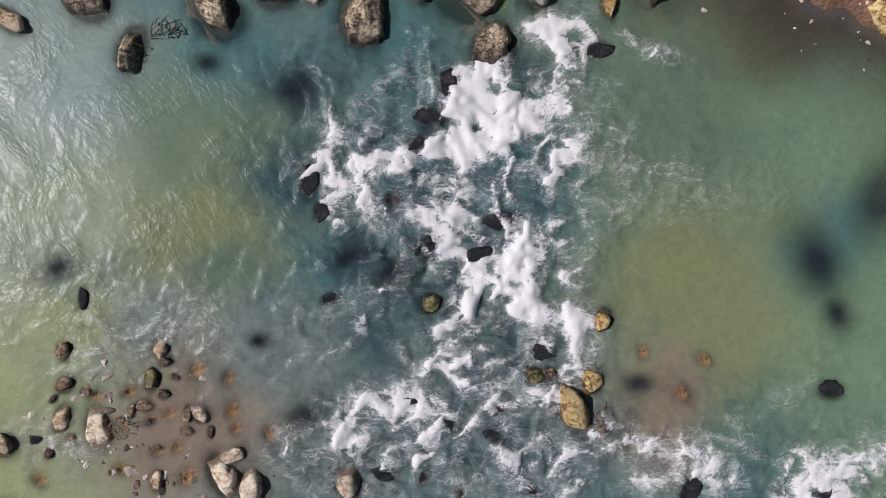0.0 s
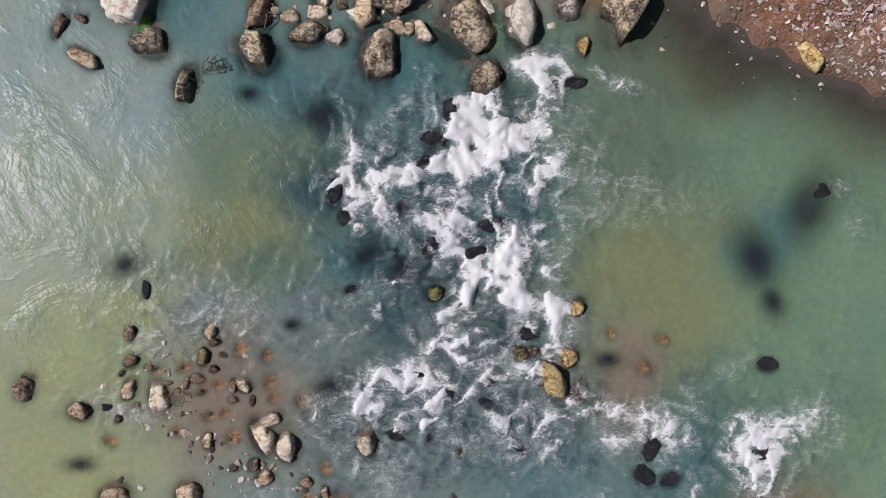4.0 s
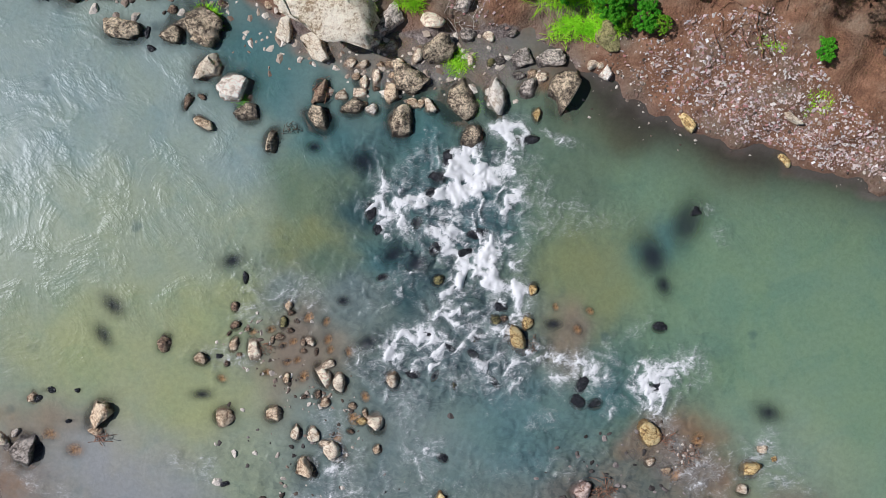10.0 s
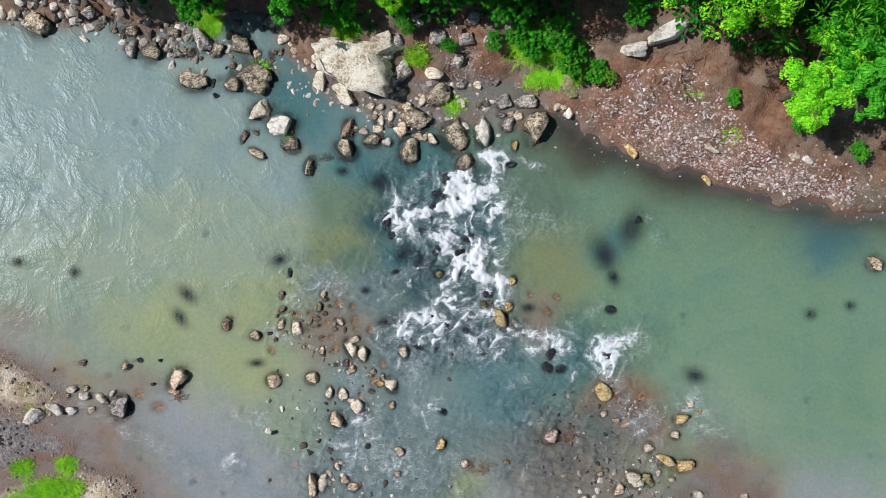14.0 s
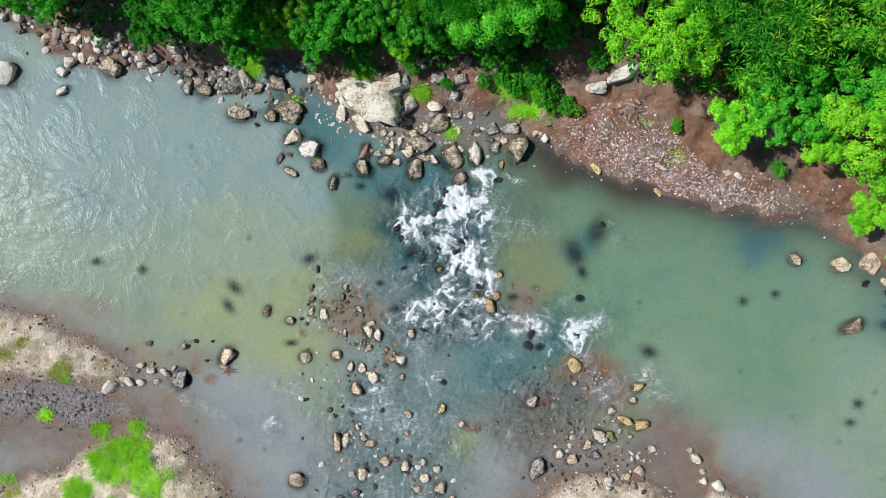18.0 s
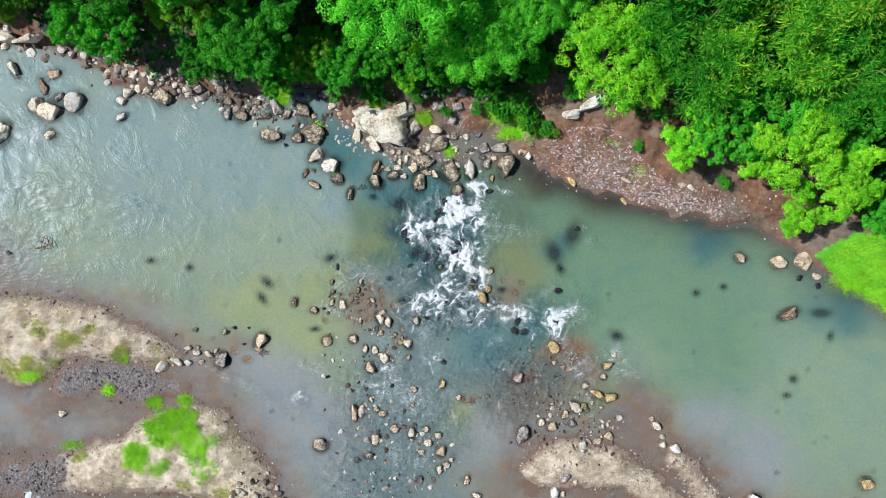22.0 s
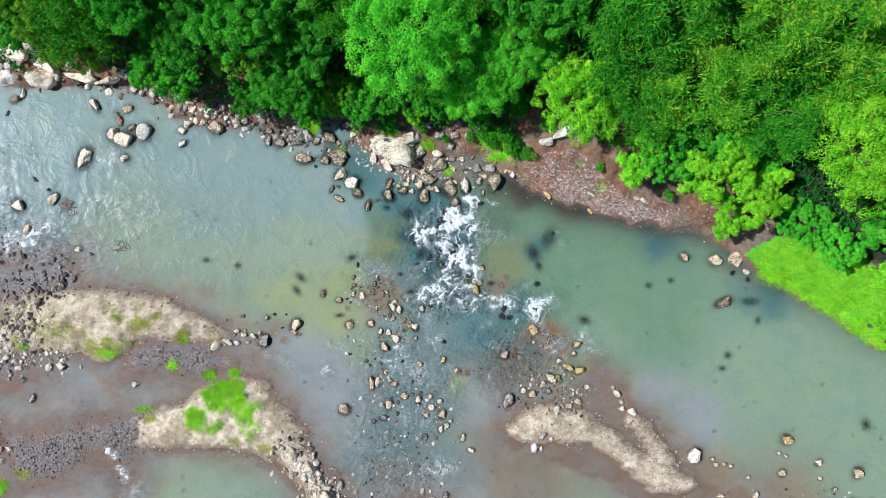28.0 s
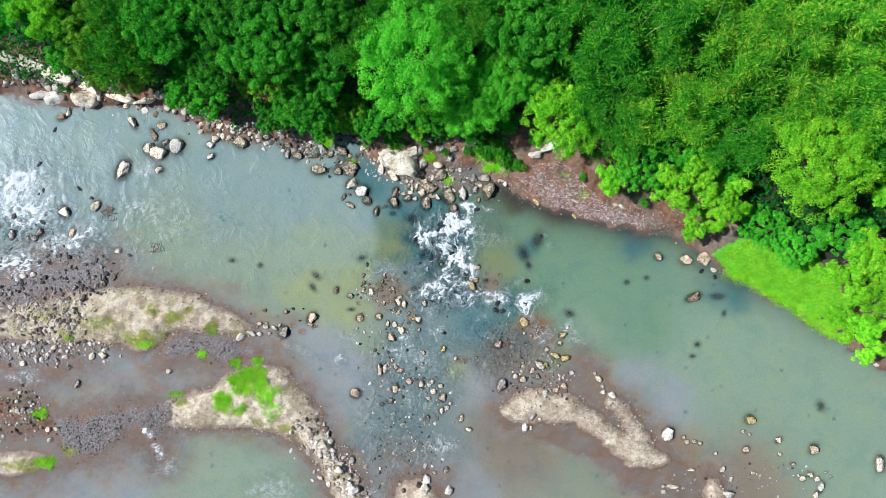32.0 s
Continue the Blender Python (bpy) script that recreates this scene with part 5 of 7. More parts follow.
cloud("murk", 7.5, 1.9, 1.0), cloud("teal", 12, 0.2, 1.2), cloud("green", 9, 0.6, 1.6), cloud("teal", 18, -3, 1.4), cloud("teal", 4.2, -3.2, 1.0), cloud("teal", 5.2, -0.2, 0.8, 0.8)
cloud("silt", 6.2, -5.6, 1.2), cloud("rust", 9.0, -7.4, 1.2), cloud("rust", 10.4, -9.6, 1.3), cloud("grey", 11.6, -8.0, 1.6), cloud("grey", 14.2, -9.8, 2.0), cloud("silt", 8.4, -6.2, 0.9), cloud("rust", 14, -13, 2), cloud("silt", 4, -11.8, 2), cloud("silt", 19, -14.3, 3), cloud("rust", 6.3, -4.6, 0.5), cloud("slate", 14.5, -15, 1.2)
cloud("slate", -2, -6, 1.9), cloud("slate", -2, -9, 2), cloud("slate", -2.2, -12, 2), cloud("yellow", 1.0, -7.9, 0.7, 0.35), cloud("grey", 2.6, -8.6, 1.2), cloud("pale", -4.6, -5.4, 1.2), cloud("silt", 3.4, -6.8, 1.3), cloud("olive", 7.2, -6.8, 0.7)
cloud("grey", -8, -5.6, 2), cloud("silt", -10.2, -6.8, 1.2), cloud("grey", -6, -7.8, 2), cloud("silt", -14.5, -6.2, 1.4), cloud("grey", -20, -8, 3), cloud("pale", -14, -14, 3), cloud("grey", -23, -14, 3)
cloud("silt", -13, -2.3, 0.9), cloud("silt", -9.4, -4.3, 0.9), cloud("silt", -3.7, -2.7, 0.9), cloud("grey", 0, -15, 2), cloud("haze", 40, -16, 9), cloud("haze", -42, 2, 9), cloud("grey", -24, -1, 2)

wxs = np.concatenate([FAR, lines((-31, -18, 0.1), (-18, -6.4, 0.16), (-6.4, 7.6, 0.035), (7.6, 31, 0.18)), [36, 45, 60, 90, 150, 300, 800, 2500]])
wys = np.concatenate([FAR, lines((-24, -14, 0.18), (-14, -5.6, 0.08), (-5.6, 3.4, 0.035), (3.4, 13, 0.18)), [18, 24, 36, 60, 150, 400, 2500]])
WX, WY = np.meshgrid(wxs, wys)
depth = -land(WX, WY)[0]
thin = depth.copy()
for x, y, rx, ry, a, drowned in SUNK:
    near = (np.abs(WX - x) < 2.5) & (np.abs(WY - y) < 2.5)
    px, py = WX[near] - x, WY[near] - y
    q = ((px * math.cos(a) + py * math.sin(a)) / rx) ** 2 + ((py * math.cos(a) - px * math.sin(a)) / ry) ** 2
    q = q * (1 + 0.3 * fractal(WX[near], WY[near], 0.4))
    if drowned == 0:
        film_of_water = 0.03 + 0.34 * np.maximum(np.sqrt(np.maximum(q, 0)) - 1, 0)
    else:
        film_of_water = 0.002 + 0.075 * q if drowned == 2 else 0.003 + 0.1 * q ** 2 + 0.012 * np.abs(wobble(WX[near], WY[near], 0.25))
    thin[near] = np.minimum(thin[near], film_of_water)
ripple = 0.1 + 0.8 / (1 + np.exp(np.clip((WX + 2.9) / 0.8, -30, 30)))
ripple = ripple * np.clip(0.55 + (WY + 2.5) / 3, 0.35, 1)
# strength of the painted shade, fading outward from the north shore
bank_shade = np.clip((WX - 1) / 2, 0.25, 1) * np.exp(-np.maximum(signed_distance(NORTH_BANK, WX, WY) - 0.25, 0) / np.where(WX > -3, 0.7, 0.4)) * np.clip(1.4 - np.abs(WX - 1.5) / 22, 0, 1)
ripple = np.maximum(ripple, 0.55 * np.exp(-((WY + 0.09 * WX - 1.3) / 0.8) ** 2) * (WX > 1))
# water kept opaque where that shade is painted
thin = np.where((WX > -3) & (WX < 18), np.maximum(thin, 0.35 * bank_shade * (depth > -0.03)), thin)
blend, total = np.zeros((*WX.shape, 3)), np.full(WX.shape, 1e-6)
cx = WX + 0.7 * fractal(WX, WY, 3.0) + 0.3 * fractal(WX, WY + 40, 0.9)
cy = WY + 0.6 * fractal(WX + 60, WY, 3.0) + 0.3 * fractal(WX + 90, WY, 0.9)
for colour, x, y, size, strength in CLOUDS:
    w = strength / (1 + ((cx - x) ** 2 + (cy - y) ** 2) / (0.62 * size) ** 2) ** 2.2
    blend, total = blend + w[..., None] * colour, total + w
turbid = np.concatenate([blend / total[..., None], np.ones((*WX.shape, 1))], -1)
blobs, chop = np.zeros_like(WX), np.zeros_like(WX)
ragged_x, ragged_y = WX + 0.1 * fractal(WX, WY, 0.45, 4), WY + 0.1 * fractal(WX + 17, WY, 0.45, 4)
for x, y, rx, ry, a, s in FOAM:
    reach = 2.6 * max(rx, ry)
    near = (np.abs(WX - x) < reach) & (np.abs(WY - y) < reach)
    px, py = ragged_x[near] - x, ragged_y[near] - y
    tail = np.where(px < 0, 0.8, 1.35)
    q = ((px * math.cos(a) + py * math.sin(a)) / (rx * tail)) ** 2 + ((py * math.cos(a) - px * math.sin(a)) / (ry * tail)) ** 2
    v = s * np.exp(-0.5 * q ** 1.4)
    blobs[near] = np.maximum(blobs[near], v)
    chop[near] = np.maximum(chop[near], np.exp(-0.35 * q) * min(1.0, s) * 0.6)
for poly, s in RAPIDS:
    d = signed_distance(poly, WX, WY) + 0.25 * wobble(WX, WY, 1.1)
    chop = np.maximum(chop, s * np.clip(0.5 - d / (1.6 if s == 1 else 2.2), 0, 1))
# broken standing waves: a sharp white lip upstream, a foam train fading down the stream
turn = -0.15 - 0.6 / (1 + np.exp(np.clip((WY + 1.2) / 0.5, -30, 30)))
vx, vy = WX + 0.3 * fractal(WX, WY, 0.55, 4), WY + 0.3 * fractal(WX + 50, WY, 0.55, 4)
phase = (vx * np.cos(turn) + vy * np.sin(turn)) / 0.5 + 1.0 * fractal(WX + 20, WY + 7, 1.1, 4)
row = np.floor(phase)
saw = phase - row
lip = np.clip(0.3 + 1.5 * fractal(vy * np.cos(turn) - vx * np.sin(turn) + 3.7 * row, 5.3 * row + 0.4 * saw, 0.34, 3), 0, 1)
train = lip * np.exp(-2.4 * saw)
hump = lip * (np.exp(-((saw - 0.18) / 0.22) ** 2) - 0.7 * np.exp(-((saw - 0.86) / 0.14) ** 2))
billow = 0.75 - 1.7 * np.abs(fractal(vx + 5, vy, 0.34, 4))
foam_w = 0.95 * np.clip(blobs - 0.98, 0, 0.4) + blobs * (0.47 + 0.2 * np.clip(1.1 - blobs, 0, 1) + 0.55 * billow) + np.minimum(train, 0.6) * np.minimum(0.4 * blobs + 0.5 * chop, 0.6) + 0.1 * chop * billow
WZ = chop * (0.035 * hump + 0.075 * fractal(vx, vy, 0.45, 4)) + 0.04 * np.clip(foam_w, 0, 1) * (0.5 + billow) + 0.006 * fractal(WX, WY, 0.9)
WZ[np.abs(WX) > 31] = 0
water = sheet("water", wxs, wys, WZ, WATER, {"depth": ("FLOAT", depth), "thin": ("FLOAT", thin), "ripple": ("FLOAT", ripple), "bank_shade": ("FLOAT", bank_shade), "foam": ("FLOAT", foam_w), "chop": ("FLOAT", chop), "turbid": ("FLOAT_COLOR", turbid)})
tagged(water, "murky green river water with white rapids", "water", kind="structure")


# ---- pebbles, gravel and litter ----
def inside(poly, n, spread=0.0):
    """n random places within an outline."""
    p = np.array(poly)
    lo, hi = p.min(0), p.max(0)
    out = np.zeros((0, 2))
    while len(out) < n:
        q = rng.uniform(lo, hi, (n * 3, 2))
        out = np.concatenate([out, q[signed_distance(poly, q[:, 0], q[:, 1]) < 0]])
    return out[:n] + spread * rng.normal(size=(n, 2))


def scatter(name, spots, small, large, material, label, category, flat=0.6, level=1, lift=0.25):
    """Many small stones in one mesh, bedded where they lie."""
    base, fa = ICO[level]
    forms = [rock_shape(base, 0.9, 9) for _ in range(16)]
    cos, fas = [], []
    for k, (x, y) in enumerate(spots):
        s = small + (large - small) * rng.random() ** 2.5
        a = rng.uniform(0, 6.28)
        v = forms[k % 16] * (s, s * rng.uniform(0.6, 0.95), s * flat)
        g = float(height(x, y))
        cos.append(np.stack([v[:, 0] * math.cos(a) - v[:, 1] * math.sin(a) + x, v[:, 0] * math.sin(a) + v[:, 1] * math.cos(a) + y, v[:, 2] + max(g, -0.35 * s) + lift * s * flat], -1))
        fas.append(fa + k * len(base))
    me = bpy.data.meshes.new(name)
    fill_mesh(me, np.concatenate(cos), np.concatenate(fas), False)
    me.materials.append(material)
    return tagged(new(name, me), label, category, kind="stuff")


def along(line, width, n):
    """n random places in a band that follows a line."""
    p = np.array(line)
    seg = np.linalg.norm(np.diff(p, axis=0), axis=1)
    k = rng.choice(len(seg), n, p=seg / seg.sum())
    q = p[k] + (p[k + 1] - p[k]) * rng.random((n, 1))
    return q + rng.normal(size=(n, 2)) * width


scatter("shore_stones", along([(-16.08, 9.41), (-13.60, 8.12), (-11.82, 7.74), (-10.05, 7.25), (-8.63, 6.44), (-6.84, 6.42)], 0.35, 260), 0.05, 0.22, PEBBLE["mixed"], "mixed stones heaped along the wooded bank", "stones", level=2)
scatter("shore_stones", along([(-27.83, 11.72), (-25.69, 11.51), (-23.92, 10.95), (-20.71, 10.37)], 0.45, 260), 0.07, 0.3, PEBBLE["mixed"], "tumbled grey stones below the pale cliff", "stones", level=2)
scatter("shore_stones", along([(-5.07, 5.68), (-2.94, 4.93), (-0.80, 4.36), (1.70, 4.51)], 0.55, 240), 0.045, 0.16, PEBBLE["pale"], "small round stones wedged between the boulders", "stones")
scatter("rapid_stones", along([(-27.98, 2.08), (-25.49, 1.33), (-23.73, -0.48), (-21.24, -1.23)], 0.8, 230), 0.06, 0.22, PEBBLE["dark"], "dark wet stones breaking the shallow rapids", "stones", level=2)
scatter("rapid_stones", along([(-28.03, -1.49), (-24.46, -1.72), (-20.89, -1.59)], 0.4, 110), 0.05, 0.18, PEBBLE["dark"], "dark stones along the gravel bar", "stones")
scatter("bar_stones", along([(-28.05, -2.91), (-24.84, -3.50), (-22.70, -3.71), (-25.94, -5.09)], 0.7, 380), 0.05, 0.2, PEBBLE["mixed"], "grey-brown stones strewn over the sandbar", "stones")
scatter("bar_stones", along([(-28.09, -5.77), (-25.95, -5.98), (-23.45, -6.02), (-20.95, -5.70)], 0.4, 200), 0.05, 0.2, PEBBLE["pale"], "pale stones in the shallow side channel", "stones", level=2)
scatter("bar_stones", along([(-28.14, -9.34), (-26.71, -9.18), (-26.01, -10.08), (-28.16, -10.77)], 0.6, 200), 0.05, 0.2, PEBBLE["mixed"], "stones on the low gravel bank", "stones")
scatter("bar_stones", along([(-9.06, -10.87), (-7.84, -12.49), (-6.78, -13.58), (-5.73, -14.85)], 0.6, 260), 0.06, 0.24, PEBBLE["pale"], "pale stones at the tail of the sandbar", "stones", level=2)
scatter("wet_gravel", inside([(-24.59, -10.46), (-21.01, -9.98), (-20.00, -9.32), (-19.23, -10.01), (-20.50, -11.42), (-21.76, -12.29), (-24.26, -12.25)], 560, 0.35), 0.02, 0.08, PEBBLE["dark"], "dark wet gravel in the side channel", "gravel")
scatter("wet_gravel", inside([(-19.00, -9.33), (-17.44, -9.85), (-17.59, -10.82), (-18.36, -11.98), (-18.82, -11.26), (-19.23, -10.01)], 280, 0.35), 0.02, 0.075, PEBBLE["dark"], "dark wet gravel beside the small cascade", "gravel")
scatter("wet_gravel", inside([(-17.73, -5.28), (-15.94, -4.95), (-13.09, -5.35), (-12.21, -6.18), (-13.82, -6.69), (-16.31, -6.30), (-17.74, -6.10)], 364, 0.35), 0.02, 0.075, PEBBLE["dark"], "dark wet gravel beside the sandbar", "gravel")
scatter("sand_pebbles", inside([(-30.20, -3.60), (-26.62, -3.11), (-24.65, -2.43), (-22.68, -1.99), (-19.82, -1.82), (-17.33, -2.18), (-15.55, -2.56), (-13.77, -3.55), (-12.36, -4.50), (-11.94, -5.01), (-13.08, -5.17), (-14.51, -4.90), (-16.11, -4.70), (-17.36, -4.86), (-17.91, -5.74), (-19.17, -5.97), (-20.41, -5.52), (-22.01, -5.32), (-23.80, -5.55), (-25.94, -5.09), (-30.22, -5.20)], 900), 0.012, 0.06, PEBBLE["pale"], "fine pale pebbles on the sandbar", "gravel")
scatter("sand_pebbles", inside([(-17.97, -9.56), (-16.35, -8.87), (-14.56, -8.18), (-13.11, -7.24), (-11.32, -6.94), (-10.26, -7.39), (-8.85, -8.73), (-7.98, -9.99), (-7.64, -11.07), (-6.76, -12.51), (-5.36, -14.32), (-5.03, -16.11), (-6.82, -16.08), (-8.20, -13.20), (-9.61, -11.68), (-11.39, -11.19), (-13.88, -10.87), (-16.38, -10.83), (-17.81, -10.81), (-18.59, -10.26)], 900), 0.012, 0.06, PEBBLE["pale"], "fine pale pebbles on the grassy sandbar", "gravel")
scatter("sand_pebbles", inside([(8.63, -9.59), (9.69, -10.43), (11.10, -11.52), (12.88, -12.44), (14.29, -13.46), (12.86, -13.87), (11.43, -13.78), (10.37, -12.58), (8.25, -11.23)], 600), 0.015, 0.055, PEBBLE["pale"], "coarse pale gravel on the tail of the sandbank", "gravel")
scatter("sand_pebbles", inside([(3.45, -10.09), (4.17, -9.21), (5.79, -8.77), (7.57, -9.04), (8.99, -9.71), (9.62, -10.68), (7.90, -11.12), (6.11, -10.84), (4.15, -10.74)], 700), 0.012, 0.045, PEBBLE["pale"], "fine pale pebbles on the sandbank", "gravel")
scatter("sand_pebbles", inside([(10.35, -9.19), (11.48, -9.92), (12.54, -11.19), (13.16, -12.52), (12.16, -12.43), (11.11, -11.06), (10.13, -9.72)], 450), 0.012, 0.05, PEBBLE["pale"], "coarse pale pebbles on the low sandbank", "gravel")
scatter("riffle_stones", along([(-3.43, -3.99), (-3.09, -5.42), (-3.47, -6.84), (-1.70, -8.30), (-0.30, -9.75)], 0.6, 90), 0.04, 0.16, PEBBLE["mixed"], "small stones in the riffle", "stones", level=2)
scatter("riffle_stones", along([(-5.32, -11.10), (-3.19, -12.20), (-1.05, -12.59), (-3.20, -13.28)], 0.9, 140), 0.03, 0.12, PEBBLE["dark"], "dark stones under the shallow riffle", "stones")
scatter("riffle_stones", along([(-4.51, -4.69), (-2.38, -5.43), (-0.97, -6.88), (-2.42, -8.29), (-0.31, -10.46), (-3.16, -10.42)], 0.9, 110), 0.03, 0.14, PEBBLE["dark"], "dark and grey stones breaking the riffle", "stones", level=2)
scatter("riffle_stones", along([(-4.87, -1.89), (-4.49, -2.52), (-3.34, -3.54), (-2.33, -4.05), (-2.84, -5.06)], 0.35, 130), 0.03, 0.1, PEBBLE["mixed"], "small brown stones in the shallows", "stones", level=2)
scatter("riffle_stones", along([(5.29, -4.42), (5.80, -4.93), (6.43, -5.31)], 0.2, 150), 0.02, 0.07, PEBBLE["mixed"], "red-brown stones and twigs in the shallows", "stones")
scatter("riffle_stones", along([(4.73, -7.86), (6.17, -7.34), (7.58, -8.43), (6.15, -8.77)], 0.5, 130), 0.04, 0.14, PEBBLE["mixed"], "stones by the sandbank", "stones", level=2)
scatter("riffle_stones", along([(13.91, -15.31), (18.20, -14.30), (23.20, -14.56)], 0.8, 130), 0.03, 0.12, PEBBLE["mixed"], "scattered stones in the downstream shallows", "stones")
scatter("bank_stones", along([(3.48, 4.48), (7.04, 3.36), (10.59, 2.41), (14.86, 1.28)], 0.5, 700), 0.015, 0.06, PEBBLE["mixed"], "small stones on the red-brown bank", "stones")
scatter("bar_pebbles", along([(-30.20, -3.60), (-26.62, -3.11), (-24.65, -2.43), (-22.68, -1.99), (-19.82, -1.82), (-17.33, -2.18), (-15.55, -2.56), (-13.77, -3.55), (-12.36, -4.50), (-11.94, -5.01), (-13.08, -5.17), (-14.51, -4.90), (-16.11, -4.70), (-17.36, -4.86), (-17.91, -5.74), (-19.17, -5.97), (-20.41, -5.52), (-22.01, -5.32), (-23.80, -5.55), (-25.94, -5.09), (-30.22, -5.20)], 0.22, 900), 0.012, 0.07, PEBBLE["mixed"], "brown pebbles along the sandbar's wet margin", "gravel")
scatter("bar_pebbles", along([(-17.97, -9.56), (-16.35, -8.87), (-14.56, -8.18), (-13.11, -7.24), (-11.32, -6.94), (-10.26, -7.39), (-8.85, -8.73), (-7.98, -9.99), (-7.64, -11.07), (-6.76, -12.51), (-5.36, -14.32), (-5.03, -16.11), (-6.82, -16.08), (-8.20, -13.20), (-9.61, -11.68), (-11.39, -11.19), (-13.88, -10.87), (-16.38, -10.83), (-17.81, -10.81), (-18.59, -10.26)], 0.22, 900), 0.012, 0.07, PEBBLE["mixed"], "brown pebbles along the sandbar's wet margin", "gravel")
scatter("bar_pebbles", along([(3.45, -10.09), (4.17, -9.21), (5.79, -8.77), (7.57, -9.04), (8.99, -9.71), (9.62, -10.68), (7.90, -11.12), (6.11, -10.84), (4.15, -10.74)], 0.22, 420), 0.012, 0.07, PEBBLE["mixed"], "brown pebbles along the sandbar's wet margin", "gravel")
scatter("bar_pebbles", along([(10.35, -9.19), (11.48, -9.92), (12.54, -11.19), (13.16, -12.52), (12.16, -12.43), (11.11, -11.06), (10.13, -9.72)], 0.22, 420), 0.012, 0.07, PEBBLE["mixed"], "brown pebbles along the sandbar's wet margin", "gravel")
scatter("shore_stones", along([(-20.72, 9.76), (-17.16, 9.42), (-15.38, 8.61), (-13.61, 7.87), (-11.83, 7.56), (-9.34, 6.95), (-7.91, 6.72), (-6.12, 7.05)], 0.3, 150), 0.08, 0.32, PEBBLE["mixed"], "brown and grey rocks heaped below the wooded bank", "stones", level=3)
scatter("riffle_stones", along([(-4.52, -5.40), (-3.11, -6.85), (-3.50, -8.99), (-1.75, -11.15), (-3.20, -13.28), (-4.65, -14.68)], 1.1, 120), 0.06, 0.22, PEBBLE["mixed"], "pale rounded stones standing in the riffle", "stones", level=2)
scatter("riffle_stones", along([(-5.23, -5.03), (-3.09, -5.78), (-1.71, -8.66), (-3.52, -10.41), (-1.77, -12.58), (-3.58, -14.34)], 1.2, 130), 0.03, 0.13, PEBBLE["mixed"], "brown stones in the riffle", "stones", level=2)
scatter("riffle_stones", along([(3.34, -5.16), (4.75, -6.25), (6.16, -7.70), (4.01, -8.38)], 0.7, 260), 0.03, 0.12, PEBBLE["dark"], "dark stones in the shallow lower riffle", "stones", level=2)


def litter(name, spots, label):
    """Thin scraps of refuse, flat on the bank."""
    box = np.array([(x, y, z) for z in (-1, 1) for y in (-1, 1) for x in (-1, 1)], float)
    fa = np.array([(0, 2, 3, 1), (4, 5, 7, 6), (0, 1, 5, 4), (2, 6, 7, 3), (0, 4, 6, 2), (1, 3, 7, 5)])
    cos, fas = [], []
    spots = np.asarray(spots)
    spots = spots[height(spots[:, 0], spots[:, 1]) > 0.06]
    for k, (x, y) in enumerate(spots):
        s = 0.007 + 0.032 * rng.random() ** 2.5
        v = box * (s, s * rng.uniform(0.35, 0.9), s * 0.18) * (1 + 0.38 * rng.normal(size=(8, 1)))
        m = np.array(Euler((rng.normal() * 0.35, rng.normal() * 0.35, rng.uniform(0, 6.28))).to_matrix())
        cos.append(v @ m.T + (x, y, max(float(height(x, y)), 0) + s * 0.35))
        fas.append(fa + 8 * k)
    me = bpy.data.meshes.new(name)
    fill_mesh(me, np.concatenate(cos), np.concatenate(fas), False)
    me.materials.append(LITTER)
    return tagged(new(name, me), label, "litter", kind="stuff")


litter("litter", along([(4.81, 4.55), (6.14, 3.88), (7.31, 2.95), (8.98, 2.36), (10.98, 2.02), (12.99, 1.60)], 0.4, 5200), "scraps of washed-up litter on the river bank")
litter("litter", inside([(5.48, 5.38), (7.48, 5.54), (9.15, 3.87), (10.65, 2.53), (12.65, 1.85), (12.65, 1.52), (10.31, 1.86), (8.31, 2.37), (6.97, 2.87)], 3600), "pale scraps of litter strewn over brown earth")
litter("litter", along([(0.13, 6.40), (0.80, 5.90), (1.13, 5.56)], 0.3, 260), "scraps of litter caught between the rocks")


# ---- plants ----
def leaf_quads(spot, way, up, length, width):
    """Pointed leaves as two-sided folded diamonds: arrays of places, directions and sizes."""
    way = way / np.linalg.norm(way, axis=1, keepdims=True)
    side = np.cross(way, up)
    side /= np.linalg.norm(side, axis=1, keepdims=True) + 1e-9
    nrm = np.cross(side, way)
    L, W = length[:, None], width[:, None]
    a, b = spot, spot + way * L
    m = spot + way * L * 0.45
    co = np.stack([a, m + side * W * 0.5 + nrm * W * 0.15, b - nrm * L * 0.12, m - side * W * 0.5 + nrm * W * 0.15], 1).reshape(-1, 3)
    i = 4 * np.arange(len(spot))[:, None]
    return co, i + np.array([[0, 1, 2, 3]])


def rod(points, r0, r1, sides=6):
    """A tapered round limb along points."""
    p = np.array(points, float)
    n = len(p)
    cos = []
    for k in range(n):
        d = p[min(k + 1, n - 1)] - p[max(k - 1, 0)]
        d = d / np.linalg.norm(d)
        u = np.cross(d, (0.3, 0.9, 0.1))
        u /= np.linalg.norm(u)
        w = np.cross(d, u)
        r = r0 + (r1 - r0) * k / (n - 1)
        t = np.arange(sides) * 6.2832 / sides
        cos.append(p[k] + r * (np.cos(t)[:, None] * u + np.sin(t)[:, None] * w))
    fa = [(k * sides + i, k * sides + (i + 1) % sides, (k + 1) * sides + (i + 1) % sides, (k + 1) * sides + i) for k in range(n - 1) for i in range(sides)]
    return np.concatenate(cos), np.array(fa)


